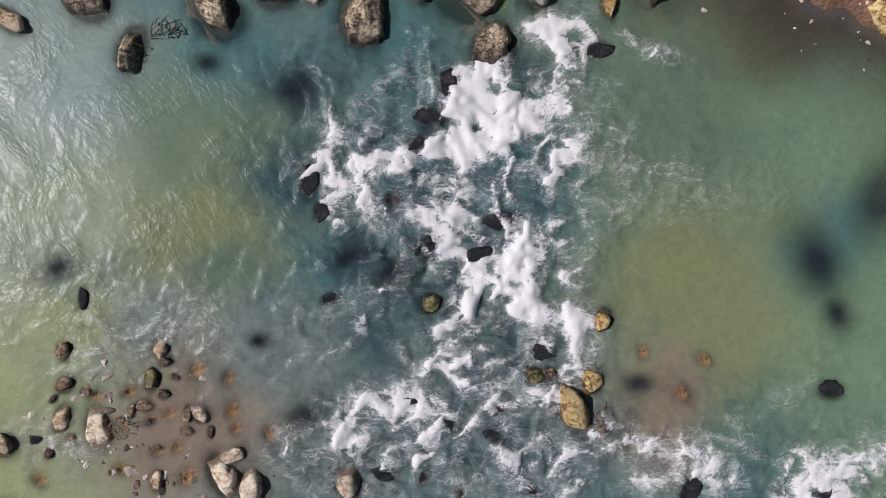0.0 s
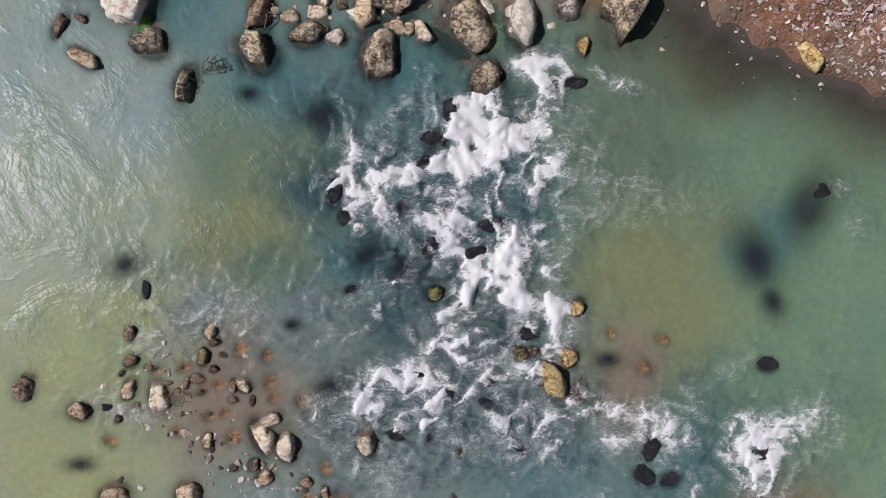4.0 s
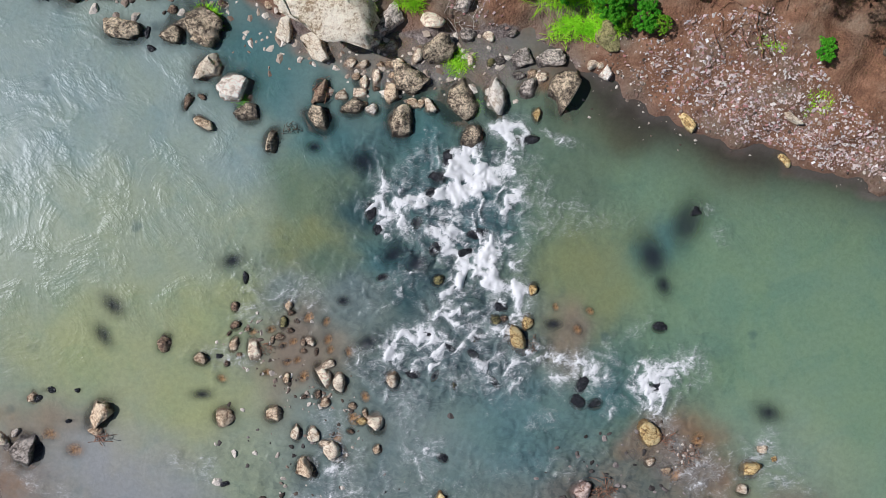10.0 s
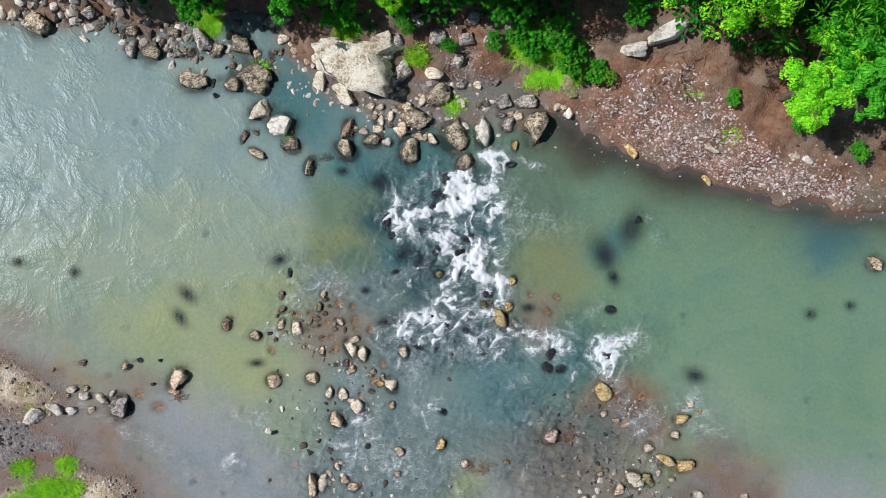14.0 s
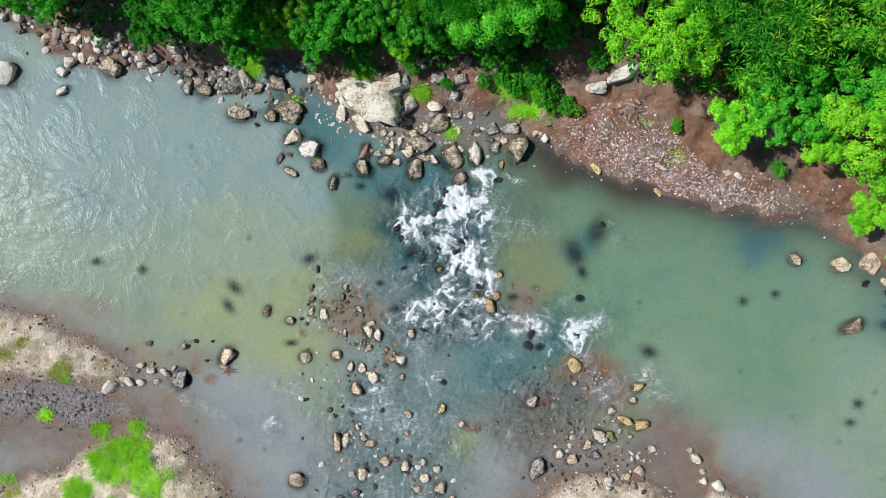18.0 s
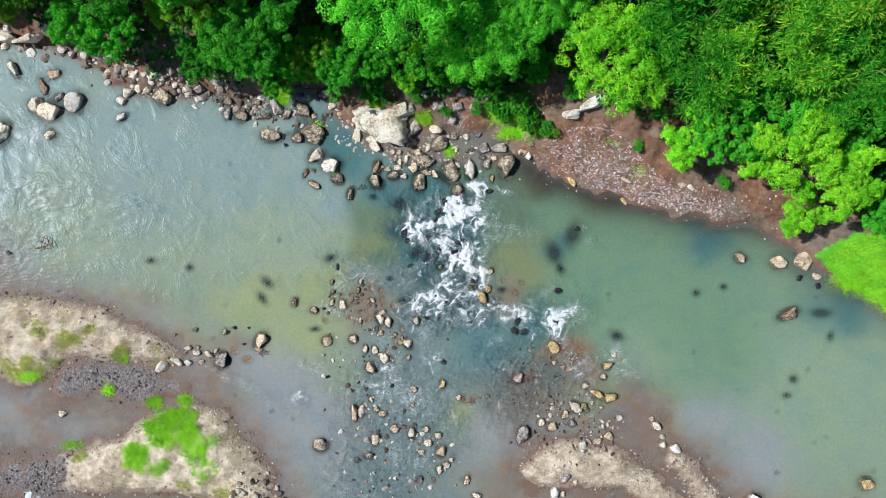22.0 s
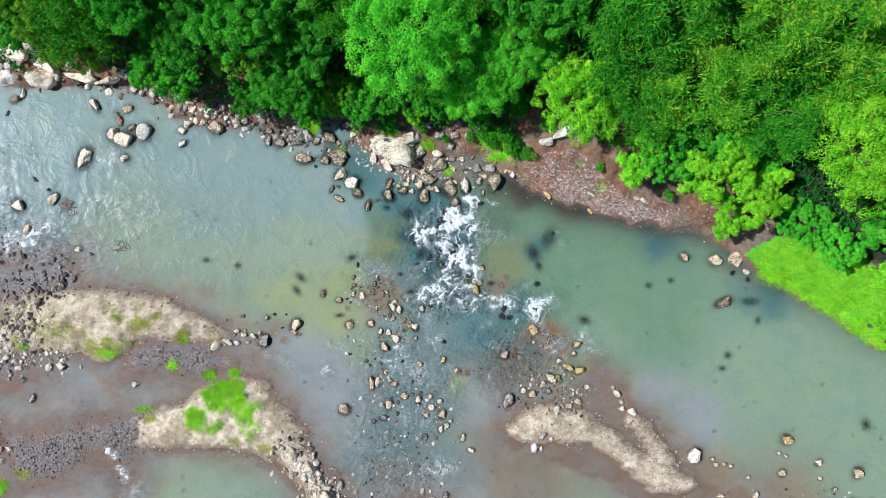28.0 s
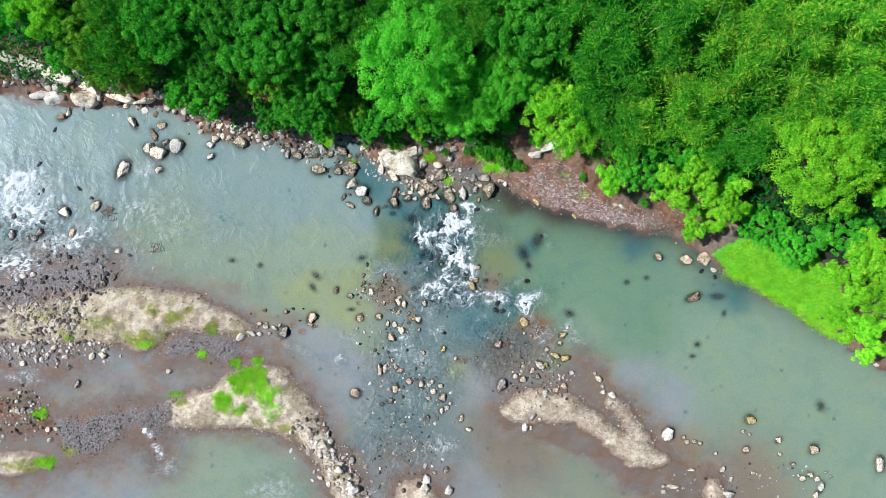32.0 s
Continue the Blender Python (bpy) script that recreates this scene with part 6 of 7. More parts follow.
def part(name, co, fa, material, parent, label="", smooth=True):
    me = bpy.data.meshes.new(name)
    fill_mesh(me, co, fa, smooth)
    me.materials.append(material)
    ob = new(name, me)
    ob.parent = parent
    return tagged(ob, label)


def thing(name, label, category, group=""):
    return tagged(new(name), label, category, group)


def tree(name, leaf, label, tall, radius, lobes=9, leaves=5200, size=0.17, flat=0.75, clump=11, slim=0.62):
    """A broad-leaved tree at the origin: trunk, limbs and a lobed crown of single leaves."""
    root = thing(name, label, "tree", "trees of the river bank")
    base_z = tall - radius * flat * 1.25
    part("trunk", *rod([(0, 0, -0.5), (0.05, 0.03, base_z * 0.5), (-0.04, 0.1, base_z), (0.1, 0.0, tall - radius * 0.6)], 0.06 * radius + 0.05, 0.04, 8), BARK, root)
    centres, rads = [], []
    for k in range(lobes):
        a = 6.2832 * k / lobes + rng.uniform(-0.4, 0.4)
        d = radius * (0.7, 0.68, 0.35)[k % 3] * rng.uniform(0.75, 1.1)
        rads.append(radius * rng.uniform(0.2, 0.33))
        centres.append((d * math.cos(a), d * math.sin(a), tall - rads[-1] - radius * flat * 0.75 * (d / radius) ** 1.4 * rng.uniform(0.7, 1.2)))
    for c in centres[::2]:
        part("limb", *rod([(0, 0.05, base_z * 0.75), (c[0] * 0.5, c[1] * 0.5, base_z + 0.25 * (c[2] - base_z)), c], 0.03 * radius + 0.02, 0.015, 5), BARK, root)
    clumps, spread = [], []
    for c, r in zip(centres, rads):
        for _ in range(clump):
            d = rng.normal(size=3)
            d[2] = abs(d[2]) * 1.1 - 0.3
            d /= np.linalg.norm(d)
            clumps.append(np.array(c) + d * r * rng.uniform(0.62, 1.08))
            spread.append(r * rng.uniform(0.17, 0.36))
    clumps, spread = np.array(clumps), np.array(spread)
    k = rng.choice(len(clumps), leaves, p=spread ** 2 / (spread ** 2).sum())
    d = rng.normal(size=(leaves, 3))
    d[:, 2] = np.abs(d[:, 2]) - 0.25
    d /= np.linalg.norm(d, axis=1, keepdims=True)
    spot = clumps[k] + d * spread[k][:, None] * (1 + 0.16 * rng.normal(size=(leaves, 1))) * (1, 1, 0.75)
    way = rng.normal(size=(leaves, 3))
    way -= d * (way * d).sum(1, keepdims=True)
    way /= np.linalg.norm(way, axis=1, keepdims=True)
    L = size * rng.uniform(0.6, 1.25, leaves)
    co, fa = leaf_quads(spot, way - (0, 0, 0.2), d + 0.35 * rng.normal(size=(leaves, 3)) + (0, 0, 0.6), L, L * slim)
    part("crown", co, fa, LEAF[leaf], root, smooth=False)
    return root


def bamboo(name, leaf, label, tall, radius, sprays=170):
    """A bamboo clump: arching culms and star-shaped sprays of long leaves over a lumpy crown."""
    root = thing(name, label, "bamboo", "bamboo of the river bank")
    crowns = []
    for k in range(11):
        a, d = 2.4 * k + rng.uniform(-0.3, 0.3), radius * (0.95 * math.sqrt((k + 0.5) / 11))
        h = tall * rng.uniform(0.62, 1.0) * (1 - 0.18 * (d / radius) ** 2)
        e = np.array((d * math.cos(a), d * math.sin(a), h))
        b = np.array((0.25 * math.cos(a), 0.25 * math.sin(a), -0.4))
        pts = [b, b + (e - b) * (0.12, 0.12, 0.5), b + (e - b) * (0.45, 0.45, 0.88), e - (0, 0, 0.25)]
        part("culm", *rod(pts, 0.035, 0.008, 5), CULM, root)
        crowns.append(e)
    crowns = np.array(crowns)
    k = rng.integers(0, 11, sprays)
    off = rng.normal(size=(sprays, 3)) * (0.17, 0.17, 0.0) * radius
    tips = crowns[k] + off - np.stack([0 * k, 0 * k, 0.95 * (off ** 2).sum(1) + rng.exponential(0.7, sprays)], -1)
    tips[:, 2] = np.maximum(tips[:, 2], 0.8)
    per = 30
    spray = np.repeat(np.arange(sprays), per)
    n = len(spray)
    a = np.tile(np.arange(per) * 2.4, sprays) + rng.normal(size=n) * 0.5
    rise = np.tile(np.linspace(1.1, -0.75, per), sprays) + rng.normal(size=n) * 0.15
    lean = np.repeat(rng.normal(size=(sprays, 2)) * 0.3, per, axis=0)
    way = np.stack([np.cos(a) + lean[:, 0], np.sin(a) + lean[:, 1], rise], -1)
    L = rng.uniform(0.13, 0.25, n) * np.repeat(rng.uniform(0.75, 1.15, sprays), per)
    co, fa = leaf_quads(tips[spray] + way * rng.uniform(0.02, 0.2, (n, 1)) + 0.035 * rng.normal(size=(n, 3)), way, np.tile((0.0, 0.0, 1.0), (n, 1)) + 0.25 * rng.normal(size=(n, 3)), L, L * 0.24)
    part("foliage", co, fa, LEAF[leaf], root, smooth=False)
    return root


def tuft(name, leaf, spots, tall, label, category="grass", kind="", width=0.012, per=9):
    """Grass blades standing in little sheaves on the given spots."""
    n = len(spots) * per
    p = np.repeat(np.asarray(spots), per, axis=0) + rng.normal(size=(n, 2)) * 0.05
    z = np.maximum(height(p[:, 0], p[:, 1]), -0.05)
    a = rng.uniform(0, 6.28, n)
    way = np.stack([np.cos(a) * 0.7, np.sin(a) * 0.7, rng.uniform(0.1, 0.8, n)], -1)
    L = tall * rng.uniform(0.5, 1.25, n)
    co, fa = leaf_quads(np.stack([p[:, 0], p[:, 1], z], -1), way, np.tile((0.1, 0.2, 1.0), (n, 1)), L, np.full(n, width) * rng.uniform(0.7, 1.5, n))
    me = bpy.data.meshes.new(name)
    fill_mesh(me, co, fa, False)
    me.materials.append(LEAF[leaf])
    return tagged(new(name, me), label, category, kind=kind)


def disc(x, y, rx, ry, n):
    a, r = rng.uniform(0, 6.28, n), np.sqrt(rng.random(n))
    r = r * (1 + 0.2 * np.sin(3 * a + x) + 0.12 * np.sin(5 * a + 1))
    return np.stack([x + rx * r * np.cos(a), y + ry * r * np.sin(a)], -1)


def ragged(x, y, rx, ry, n):
    """Places in a disc with gaps and a frayed edge."""
    spots = disc(x, y, rx, ry, n)
    r = np.hypot((spots[:, 0] - x) / rx, (spots[:, 1] - y) / ry)
    return spots[fractal(spots[:, 0], spots[:, 1], 0.5) > -0.3 + 0.9 * (r - 0.7)]


def sticks(spots, label, long=0.35, thick=0.012, material=TWIG):
    """A tangle of twigs caught at one place, each stick a part of it."""
    c = np.mean(spots, axis=0)
    root = thing("twig_tangle", label, "driftwood", "drifted twigs")
    root.location = (c[0], c[1], max(float(height(c[0], c[1])), 0.0))
    for x, y in spots:
        a, l = rng.uniform(0, 3.14), long * rng.uniform(0.4, 1.3)
        z = max(float(height(x, y)), 0.0) - root.location[2] + rng.uniform(0.02, 0.12)
        e = np.array((math.cos(a) * l / 2, math.sin(a) * l / 2, rng.normal() * 0.04))
        p = np.array((x - c[0], y - c[1], z))
        part("stick", *rod([p - e, p + (0, 0, 0.03) + rng.normal(size=3) * 0.03, p + e], thick, thick * 0.4, 5), material, root)
    return root


tree_fresh = tree("tree", "bright", "broad-crowned tree with fresh green leaves", 6.2, 3.3, 28, 42000, 0.105, clump=18, slim=0.5)
tree_lime = tree("tree", "lime", "round tree with lime-green leaves", 5.2, 2.6, 24, 32000, 0.1, clump=18, slim=0.5)
tree_deep = tree("tree", "deep", "green broad-leaved tree on the bank", 4.9, 2.2, 18, 20000, 0.13, clump=15, slim=0.42)
bush_lime = tree("bush", "lime", "dense lime-green bush on the bank", 3.6, 1.7, 9, 17000, 0.085, clump=34)
bush_deep = tree("bush", "fresh", "bushy green shrub on the bank", 2.6, 1.4, 14, 15000, 0.1, slim=0.42)
bush_dark = tree("bush", "deep", "dark green shrub at the foot of the slope", 1.7, 1.1, 12, 12000, 0.085, slim=0.4)
bush_olive = tree("bush", "olive", "yellow-green shrub on the slope", 3.2, 1.6, 13, 14000, 0.1, slim=0.35)
bamboo_a = bamboo("bamboo_clump", "bamboo", "bamboo clump with yellow-green leaf sprays", 6.0, 2.4, 420)
bamboo_b = bamboo("bamboo_clump", "shade", "bamboo clump with darker, shade-coloured leaf sprays", 5.6, 2.2, 360)
bamboo_c = bamboo("bamboo_clump", "olive", "feathery yellow-green bamboo clump on the slope", 4.6, 2.0, 320)


def plant(proto, x, y, scale, turn):
    """A copy of a plant, rooted at that place; the first call moves the pattern itself."""
    m = pose(x, y, max(float(height(x, y)), 0.0) - 0.05, 0, 0, turn)
    if not proto.get("rooted"):
        proto["rooted"] = 1
        proto.matrix_basis = m
        ob = proto
    else:
        ob = copy_thing(proto, m)
    ob.scale = (scale, scale, scale * rng.uniform(0.9, 1.08))
    WOOD.append((x, y, 3.5 if proto in (tree_fresh, tree_lime) and scale > 0.9 else 2.35))
    return ob


WOOD = []
plant(tree_fresh, -1.36, 10.56, 1.05, 168)
plant(tree_fresh, 1.70, 9.0, 0.78, 171)
plant(tree_lime, 20.34, 4.14, 1.2, 15)
plant(tree_lime, 6.68, 7.32, 0.92, 300)
plant(bush_lime, 14.02, 3.97, 1.14, 24)
plant(bush_deep, 1.25, 7.92, 0.80, 67)
plant(bush_deep, 2.50, 8.08, 0.84, 148)
plant(bush_deep, 3.80, 7.91, 0.73, 201)
plant(bush_lime, -0.36, 8.67, 0.60, 50)
plant(bush_deep, -7.17, 8.50, 0.84, 33)
plant(bush_deep, -6.15, 8.14, 0.68, 55)
plant(bush_deep, -5.15, 8.69, 0.80, 157)
plant(bush_deep, -8.13, 8.53, 0.80, 345)
plant(bush_deep, -9.34, 8.85, 0.73, 310)
plant(bush_lime, 12.73, 3.87, 0.78, 307)
plant(bush_lime, 15.58, 2.53, 1.10, 336)
plant(bush_lime, 16.77, 3.12, 0.88, 93)
plant(bush_lime, 15.29, 1.35, 0.69, 213)
plant(bush_lime, 10.18, 4.54, 0.88, 232)
plant(bush_deep, 11.46, 5.00, 1.29, 342)
plant(bush_lime, 23.21, -1.08, 1.32, 51)
plant(tree_lime, 24.73, -2.74, 0.75, 341)
plant(bush_lime, 23.76, -4.45, 0.78, 134)
plant(bush_lime, 24.91, -5.39, 0.97, 109)
plant(bush_deep, 20.63, -0.07, 0.96, 7)
plant(bush_deep, 18.86, 1.29, 1.07, 36)
plant(bush_deep, 22.92, 0.88, 1.29, 214)
plant(bush_lime, 25.37, 3.16, 0.88, 192)
plant(tree_deep, -6.99, 10.84, 1.01, 255)
plant(tree_deep, -9.78, 11.44, 1.08, 162)
plant(tree_deep, -12.72, 10.92, 1.01, 319)
plant(bush_deep, -13.75, 9.31, 0.96, 118)
plant(bush_deep, -14.90, 10.05, 1.18, 125)
plant(tree_deep, -7.77, 8.41, 0.88, 353)
plant(bush_dark, -10.38, 8.36, 1.08, 211)
plant(bush_dark, -7.20, 7.68, 0.93, 316)
plant(bush_olive, -10.15, 10.20, 1.13, 30)
plant(bamboo_b, -17.49, 12.53, 1.19, 94)
plant(bush_olive, -17.02, 12.26, 1.13, 95)
plant(bush_olive, -19.45, 11.37, 1.03, 246)
plant(bush_olive, -18.37, 10.98, 0.83, 267)
plant(bush_deep, -21.25, 12.64, 1.40, 265)
plant(bush_lime, -22.33, 13.85, 1.14, 318)
plant(bush_deep, -24.65, 14.40, 1.29, 245)
plant(bush_olive, -20.02, 12.49, 1.31, 75)
plant(tree_deep, -15.14, 12.46, 1.08, 331)
plant(bush_olive, -5.40, 8.21, 0.73, 100)
plant(bush_dark, -3.88, 7.81, 1.52, 145)
plant(bush_dark, -1.88, 8.20, 1.23, 286)
plant(bush_lime, -1.39, 7.56, 0.50, 253)
plant(bush_dark, -0.36, 8.18, 1.23, 4)
plant(bush_dark, -3.17, 6.87, 0.47, 97)
plant(bush_dark, 2.78, 6.14, 0.53, 346)
plant(bush_dark, 3.84, 5.64, 0.53, 357)
plant(bush_dark, 4.61, 5.34, 0.41, 10)
plant(bush_dark, 2.30, 6.50, 0.50, 353)
plant(bush_olive, 4.97, 5.18, 0.17, 14)
plant(bush_dark, 3.40, 6.34, 0.57, 36)
plant(bush_dark, -1.45, 7.35, 0.75, 80)
plant(bush_dark, -0.1, 7.75, 0.8, 200)
plant(bush_dark, 0.95, 7.45, 0.78, 120)
plant(bush_dark, 2.05, 7.15, 0.72, 300)
plant(bush_dark, 1.55, 6.3, 0.34, 15)
plant(bush_dark, -2.95, 7.45, 0.7, 260)
plant(bush_dark, -4.4, 7.6, 0.72, 130)
plant(bush_dark, -1.1, 6.75, 0.36, 60)
plant(bush_dark, 0.2, 6.2, 0.28, 90)
plant(bush_olive, 4.15, 5.25, 0.2, 70)
plant(bush_dark, 5.6, 6.9, 0.5, 20)
plant(bush_dark, 8.6, 4.5, 0.3, 10)
plant(bush_dark, 10.6, 3.7, 0.34, 150)
plant(bush_dark, 12.4, 2.9, 0.34, 240)
plant(tree_fresh, 3.9, 9.9, 0.7, 328)
plant(tree_deep, 4.6, 12.0, 1.13, 151)
plant(bamboo_b, -4.25, 12.88, 1.19, 226)
plant(bamboo_a, 13.99, 10.63, 1.20, 268)
plant(bamboo_a, 17.92, 9.66, 1.20, 29)
plant(bamboo_a, 21.29, 11.43, 1.20, 8)
plant(bamboo_b, 10.02, 10.96, 1.31, 89)
plant(bamboo_b, 7.42, 11.78, 1.19, 25)
plant(bamboo_a, 16.69, 12.60, 1.09, 230)
plant(bamboo_a, 12.39, 7.79, 1.03, 285)
plant(bamboo_b, 9.65, 7.87, 1.06, 147)
plant(bamboo_b, 15.56, 6.85, 1.06, 8)
plant(bamboo_a, 23.24, 8.74, 1.15, 226)
plant(bamboo_b, 22.77, 6.85, 0.94, 30)
plant(bamboo_a, 19.99, 7.74, 0.98, 323)
plant(tree_lime, 18.33, 7.64, 0.51, 226)
plant(bamboo_b, 12.44, 13.04, 1.13, 45)
plant(bamboo_a, 24.08, 12.80, 1.09, 280)
plant(tree_deep, -11.33, 13.67, 1.08, 284)
plant(tree_deep, -6.90, 13.61, 1.08, 152)
plant(bamboo_b, 3.18, 13.27, 1.06, 296)
plant(bush_deep, 13.94, 5.79, 1.29, 185)
plant(bush_deep, 16.92, 5.15, 1.07, 285)
plant(tree_lime, 15.21, 6.14, 0.57, 285)

# the wood behind, out to where nothing more is seen
for k in range(1100):
    x, y = rng.uniform(-32, 33), rng.uniform(0, 22)
    d = -float(signed_distance(NORTH_BANK, np.array([x]), np.array([y]))[0])
    if d < 3.2 or (x < -16 and d < 4.3) or (-4 < x < 21 and d < 5.5):
        continue
    if any((x - a) ** 2 + (y - b) ** 2 < r ** 2 for a, b, r in WOOD):
        continue
    kinds = (bamboo_a, bamboo_b, bamboo_a, bamboo_b) if x > 4 else (tree_deep, bamboo_b, bush_olive, tree_deep) if x > -16.5 else (bamboo_c, bush_deep, bamboo_c, bush_lime)
    plant(kinds[int(rng.integers(4))], x, y, rng.uniform(0.75, 1.1), rng.uniform(0, 360))

sticks(disc(-4.3, -2.4, 0.17, 0.16, 26), "red-brown twigs caught among the river stones", 0.13, 0.006, TWIG)
sticks(disc(5.39, -4.55, 0.30, 0.18, 26), "red-brown twigs caught among the river stones", 0.22, 0.006, TWIG)
sticks(disc(5.92, -4.96, 0.30, 0.23, 26), "red-brown twigs caught among the river stones", 0.22, 0.006, TWIG)
sticks(disc(-8.30, -4.56, 0.18, 0.10, 14), "red-brown twigs caught among the river stones", 0.35, 0.009, TWIG)
sticks(disc(-3.71, 2.95, 0.22, 0.1, 18), "dark twigs and roots trailing in the water", 0.2, 0.008, BARK)
sticks(disc(-4.16, 2.67, 0.12, 0.2, 12), "dark twigs lying over the boulder", 0.2, 0.007, BARK)
sticks(disc(3.77, -5.81, 0.43, 0.23, 36), "red-brown twigs caught among the river stones", 0.3, 0.01, TWIG)
sticks(disc(1.10, -6.80, 0.40, 0.20, 30), "red-brown twigs caught among the river stones", 0.3, 0.01, TWIG)
sticks(disc(2.2, -2.3, 0.1, 0.22, 24), "red-brown twigs caught among the river stones", 0.12, 0.006, TWIG)
sticks(disc(-2.93, 3.89, 0.15, 0.23, 24), "red-brown twigs caught among the river stones", 0.3, 0.01, TWIG)
sticks(disc(-24.12, -3.15, 2.14, 0.86, 26), "grey driftwood branches strewn over the sandbar", 1.3, 0.022, DRIFT)
sticks(disc(-26.64, -4.01, 1.43, 0.71, 18), "grey driftwood branches strewn over the sandbar", 1.0, 0.02, DRIFT)
sticks(disc(0.63, 5.81, 0.6, 0.5, 24), "pale dry sticks wedged between the bank rocks", 0.45, 0.008, DRIFT)
sticks(disc(-21.18, 2.88, 0.57, 0.43, 30), "twigs snagged in the shallow river", 0.5, 0.015, TWIG)
sticks(disc(-18.18, 0.51, 0.29, 0.29, 14), "twigs snagged in the shallow river", 0.5, 0.015, TWIG)
sticks(disc(6.98, 5.38, 1.00, 0.67, 40), "dry twigs lying on the earth bank", 0.5, 0.012, TWIG)

# undergrowth that hides the soil beneath the trees; its leaf colour is darkened as shade
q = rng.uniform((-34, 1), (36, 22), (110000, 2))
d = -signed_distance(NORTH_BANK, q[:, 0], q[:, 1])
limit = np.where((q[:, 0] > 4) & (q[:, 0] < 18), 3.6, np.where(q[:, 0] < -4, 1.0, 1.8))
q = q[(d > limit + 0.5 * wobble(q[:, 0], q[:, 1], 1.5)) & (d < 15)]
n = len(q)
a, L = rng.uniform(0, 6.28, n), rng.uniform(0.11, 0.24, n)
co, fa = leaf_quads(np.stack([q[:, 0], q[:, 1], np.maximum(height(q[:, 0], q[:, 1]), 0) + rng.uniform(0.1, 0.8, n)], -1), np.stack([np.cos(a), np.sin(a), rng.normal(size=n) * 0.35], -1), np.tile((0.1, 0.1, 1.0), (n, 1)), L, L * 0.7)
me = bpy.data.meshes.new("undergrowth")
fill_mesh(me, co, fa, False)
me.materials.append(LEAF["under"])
tagged(new("undergrowth", me), "leafy undergrowth beneath the trees, darkened in colour as shade", "undergrowth", kind="stuff")

tuft("grass_patch", "turf", ragged(-12.41, -7.86, 1.50, 0.79, 700), 0.3, "bright green grass growing on the sandbar", kind="stuff", per=9)
tuft("grass_patch", "turf", ragged(-11.35, -8.51, 0.79, 0.93, 300), 0.25, "bright green grass growing on the sandbar", kind="stuff", per=9)
tuft("grass_patch", "turf", ragged(-13.96, -9.12, 0.57, 0.71, 260), 0.25, "bright green grass growing on the sandbar", kind="stuff", per=9)
tuft("grass_patch", "turf", ragged(-12.97, -9.63, 0.50, 0.43, 120), 0.15, "bright green grass growing on the sandbar", kind="stuff", per=9)
tuft("grass_patch", "turf", ragged(-11.01, -9.77, 0.64, 0.79, 160), 0.12, "bright green grass growing on the sandbar", kind="stuff", per=9)
tuft("grass_patch", "turf", ragged(-13.29, -6.84, 0.36, 0.25, 90), 0.2, "bright green grass growing on the sandbar", kind="stuff", per=9)
tuft("grass_patch", "turf", ragged(-11.86, -6.72, 0.32, 0.25, 70), 0.2, "bright green grass growing on the sandbar", kind="stuff", per=9)
tuft("grass_patch", "turf", ragged(-17.24, -8.71, 0.50, 0.25, 90), 0.2, "bright green grass growing on the sandbar", kind="stuff", per=9)
tuft("grass_patch", "dry", ragged(-16.71, -9.22, 0.36, 0.29, 60), 0.12, "yellowing grass on the sandbar", kind="stuff", per=9)
tuft("grass_patch", "turf", ragged(-15.53, -6.20, 0.43, 0.29, 90), 0.2, "bright green grass growing on the sandbar", kind="stuff", per=9)
for outline, spots in ((BARS[0][0], 1300), (BARS[1][0], 700)):
    q = inside(outline, spots)
    q = q[fractal(q[:, 0], q[:, 1], 1.6) > 0.02]
    tuft("sparse_grass", "dry", q, 0.13, "thin yellowing grass over the sand", kind="stuff", per=5)
tuft("grass_patch", "dry", ragged(-18.98, -5.19, 1.21, 0.64, 330), 0.16, "yellowing grass on the sandbar", kind="stuff", per=9)
tuft("grass_patch", "turf", ragged(-18.95, -5.55, 0.50, 0.32, 110), 0.16, "bright green grass growing on the sandbar", kind="stuff", per=9)
tuft("grass_patch", "dry", ragged(-14.68, -4.54, 0.50, 0.50, 150), 0.16, "yellowing grass on the sandbar", kind="stuff", per=9)
tuft("grass_patch", "turf", ragged(-14.58, -4.72, 0.29, 0.21, 50), 0.16, "bright green grass growing on the sandbar", kind="stuff", per=9)
tuft("grass_patch", "dry", ragged(-16.99, -3.86, 0.50, 0.36, 110), 0.14, "yellowing grass on the sandbar", kind="stuff", per=9)
tuft("grass_patch", "dry", ragged(-18.41, -3.41, 0.50, 0.50, 90), 0.12, "yellowing grass on the sandbar", kind="stuff", per=9)
tuft("grass_patch", "dry", ragged(-16.09, -3.34, 0.36, 0.32, 60), 0.12, "yellowing grass on the sandbar", kind="stuff", per=9)
tuft("grass_patch", "dry", ragged(-21.64, -4.08, 1.07, 0.57, 160), 0.12, "yellowing grass on the sandbar", kind="stuff", per=9)
tuft("grass_patch", "dry", ragged(-25.38, -3.49, 0.86, 0.36, 130), 0.14, "yellowing grass on the sandbar", kind="stuff", per=9)
tuft("grass_patch", "dry", ragged(-23.86, -4.76, 0.57, 0.36, 110), 0.15, "yellowing grass on the sandbar", kind="stuff", per=9)
tuft("grass_patch", "turf", ragged(-23.72, -4.94, 0.36, 0.21, 60), 0.15, "bright green grass growing on the sandbar", kind="stuff", per=9)
tuft("grass_patch", "turf", ragged(-25.65, -9.91, 0.43, 0.43, 130), 0.22, "bright green grass growing on the sandbar", kind="stuff", per=9)
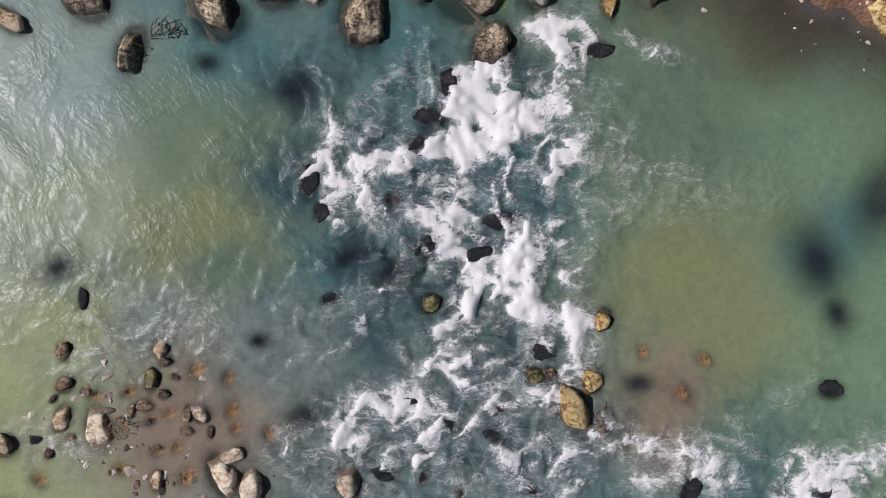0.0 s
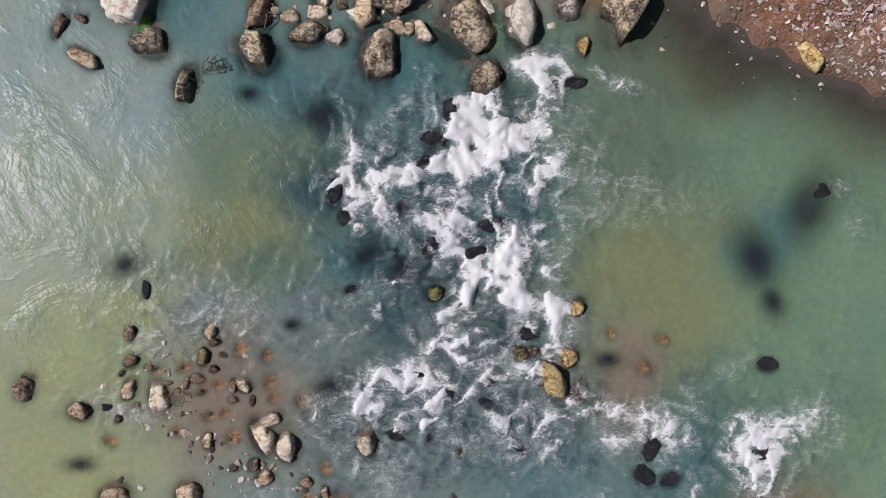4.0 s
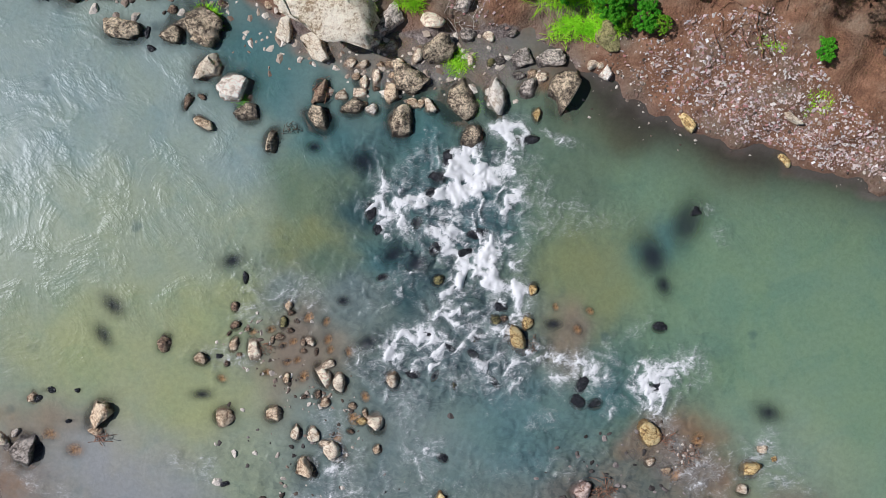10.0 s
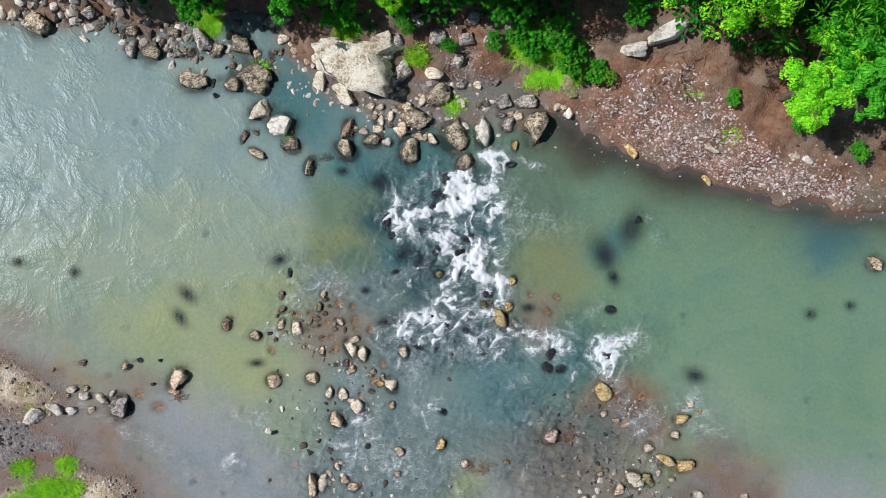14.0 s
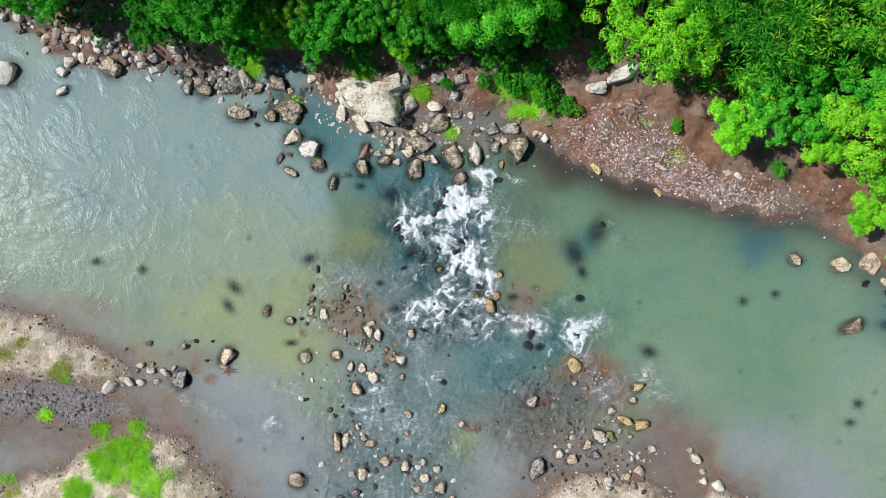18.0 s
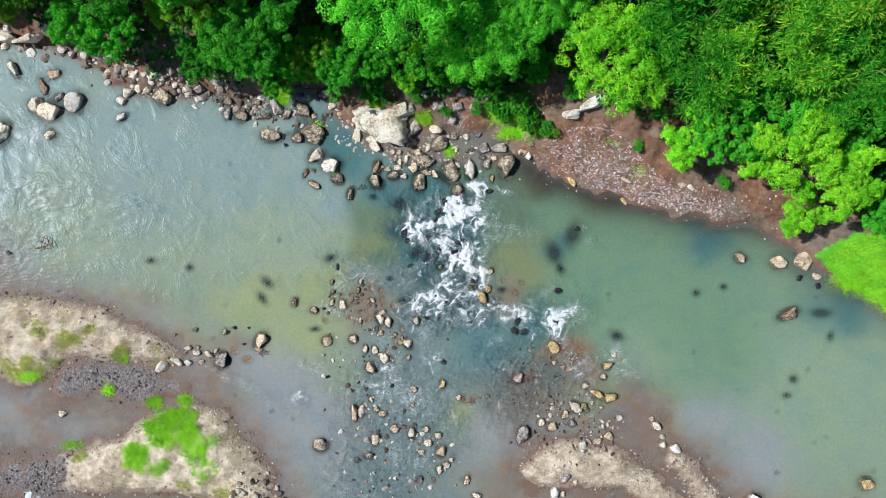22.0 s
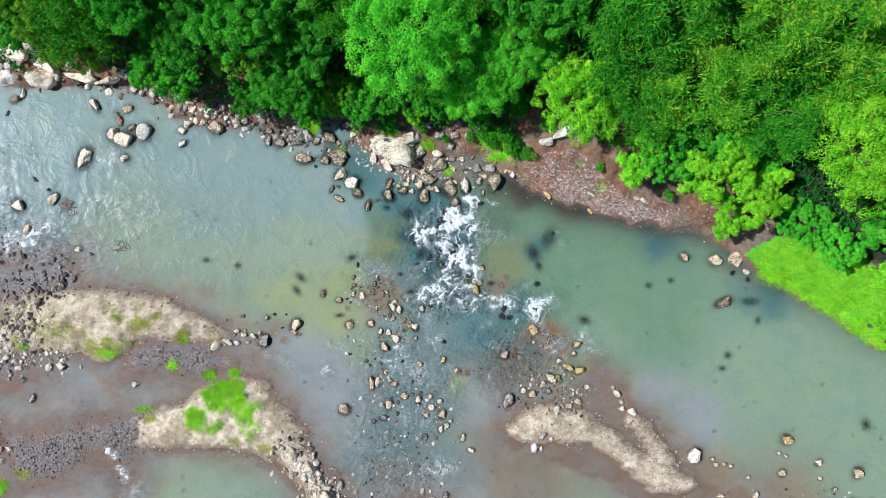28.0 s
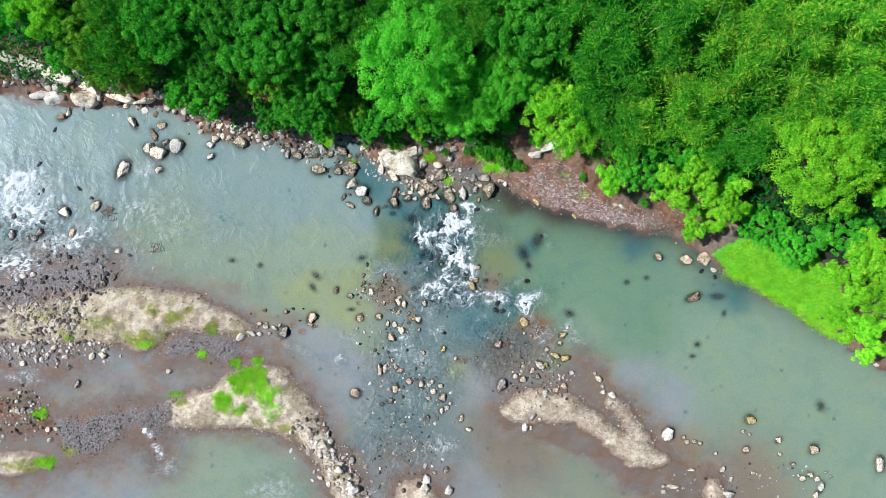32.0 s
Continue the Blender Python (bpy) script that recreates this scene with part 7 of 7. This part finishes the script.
tuft("grass_patch", "turf", ragged(-25.34, -12.95, 0.57, 0.36, 160), 0.2, "bright green grass growing on the sandbar", kind="stuff", per=9)
tuft("grass_patch", "dry", ragged(-26.59, -13.00, 1.21, 0.43, 160), 0.16, "yellowing grass on the sandbar", kind="stuff", per=9)
tuft("grass_patch", "dry", ragged(-23.90, -12.26, 0.50, 0.36, 70), 0.14, "yellowing grass on the sandbar", kind="stuff", per=9)
tuft("grass_patch", "dry", ragged(-10.13, -10.85, 0.50, 0.29, 70), 0.12, "yellowing grass on the sandbar", kind="stuff", per=9)
tuft("grass_patch", "dry", ragged(-11.91, -10.47, 0.36, 0.25, 40), 0.1, "yellowing grass on the sandbar", kind="stuff", per=9)
tuft("grass_patch", "turf", ragged(-2.12, 5.65, 0.37, 0.50, 260), 0.35, "green grass tuft growing between the rocks", kind="stuff", per=9)
tuft("grass_patch", "turf", ragged(-2.87, 6.71, 0.30, 0.20, 120), 0.25, "green grass tuft growing between the rocks", kind="stuff", per=9)
tuft("grass_patch", "turf", ragged(-7.30, 7.22, 0.43, 0.33, 200), 0.3, "green grass tuft growing between the rocks", kind="stuff", per=9)
tuft("grass_patch", "turf", ragged(-5.72, 5.61, 0.30, 0.30, 160), 0.22, "green grass tuft growing between the rocks", kind="stuff", per=9)
tuft("grass_patch", "turf", ragged(0.38, 4.56, 0.30, 0.27, 120), 0.2, "green grass tuft growing between the rocks", kind="stuff", per=9)
tuft("grass_patch", "turf", ragged(2.72, 6.31, 0.57, 0.50, 260), 0.5, "green grass tuft growing between the rocks", kind="stuff", per=9)
tuft("grass_patch", "turf", ragged(3.81, 6.05, 0.50, 0.43, 200), 0.4, "green grass tuft growing between the rocks", kind="stuff", per=9)
tuft("grass_patch", "turf", ragged(-0.79, 5.98, 0.30, 0.27, 100), 0.25, "green grass tuft growing between the rocks", kind="stuff", per=9)
tuft("grass_patch", "turf", ragged(3.47, 5.30, 0.84, 0.27, 220), 0.25, "green grass tuft growing between the rocks", kind="stuff", per=9)
tuft("grass_patch", "turf", ragged(7.65, 4.71, 0.60, 0.10, 26), 0.12, "green grass tuft growing between the rocks", kind="stuff", per=9)
tuft("grass_patch", "turf", ragged(8.81, 3.53, 0.23, 0.33, 16), 0.12, "green grass tuft growing between the rocks", kind="stuff", per=9)
tuft("grass_patch", "turf", ragged(0.78, 3.45, 0.15, 0.15, 70), 0.1, "green tuft growing on the boulder's edge", kind="stuff", per=9)
tuft("grass_patch", "turf", ragged(-4.90, 3.63, 0.10, 0.06, 40), 0.1, "green tuft growing on the boulder's edge", kind="stuff", per=9)
tuft("meadow_grass", "turf", inside([(17.26, -0.54), (18.42, 0.51), (21.99, 0.46), (24.10, -1.71), (25.49, -4.41), (24.41, -5.32), (21.93, -3.50), (19.45, -2.18), (18.04, -1.52)], 5200), 0.16, "bright green meadow grass on the bank", kind="stuff", per=7)
tuft("bank_grass", "turf", along([(17.86, -1.44), (19.81, -2.37), (21.93, -3.65), (23.70, -4.99), (25.47, -5.95)], 0.2, 1200), 0.25, "rank grass along the water edge", kind="stuff", per=8)
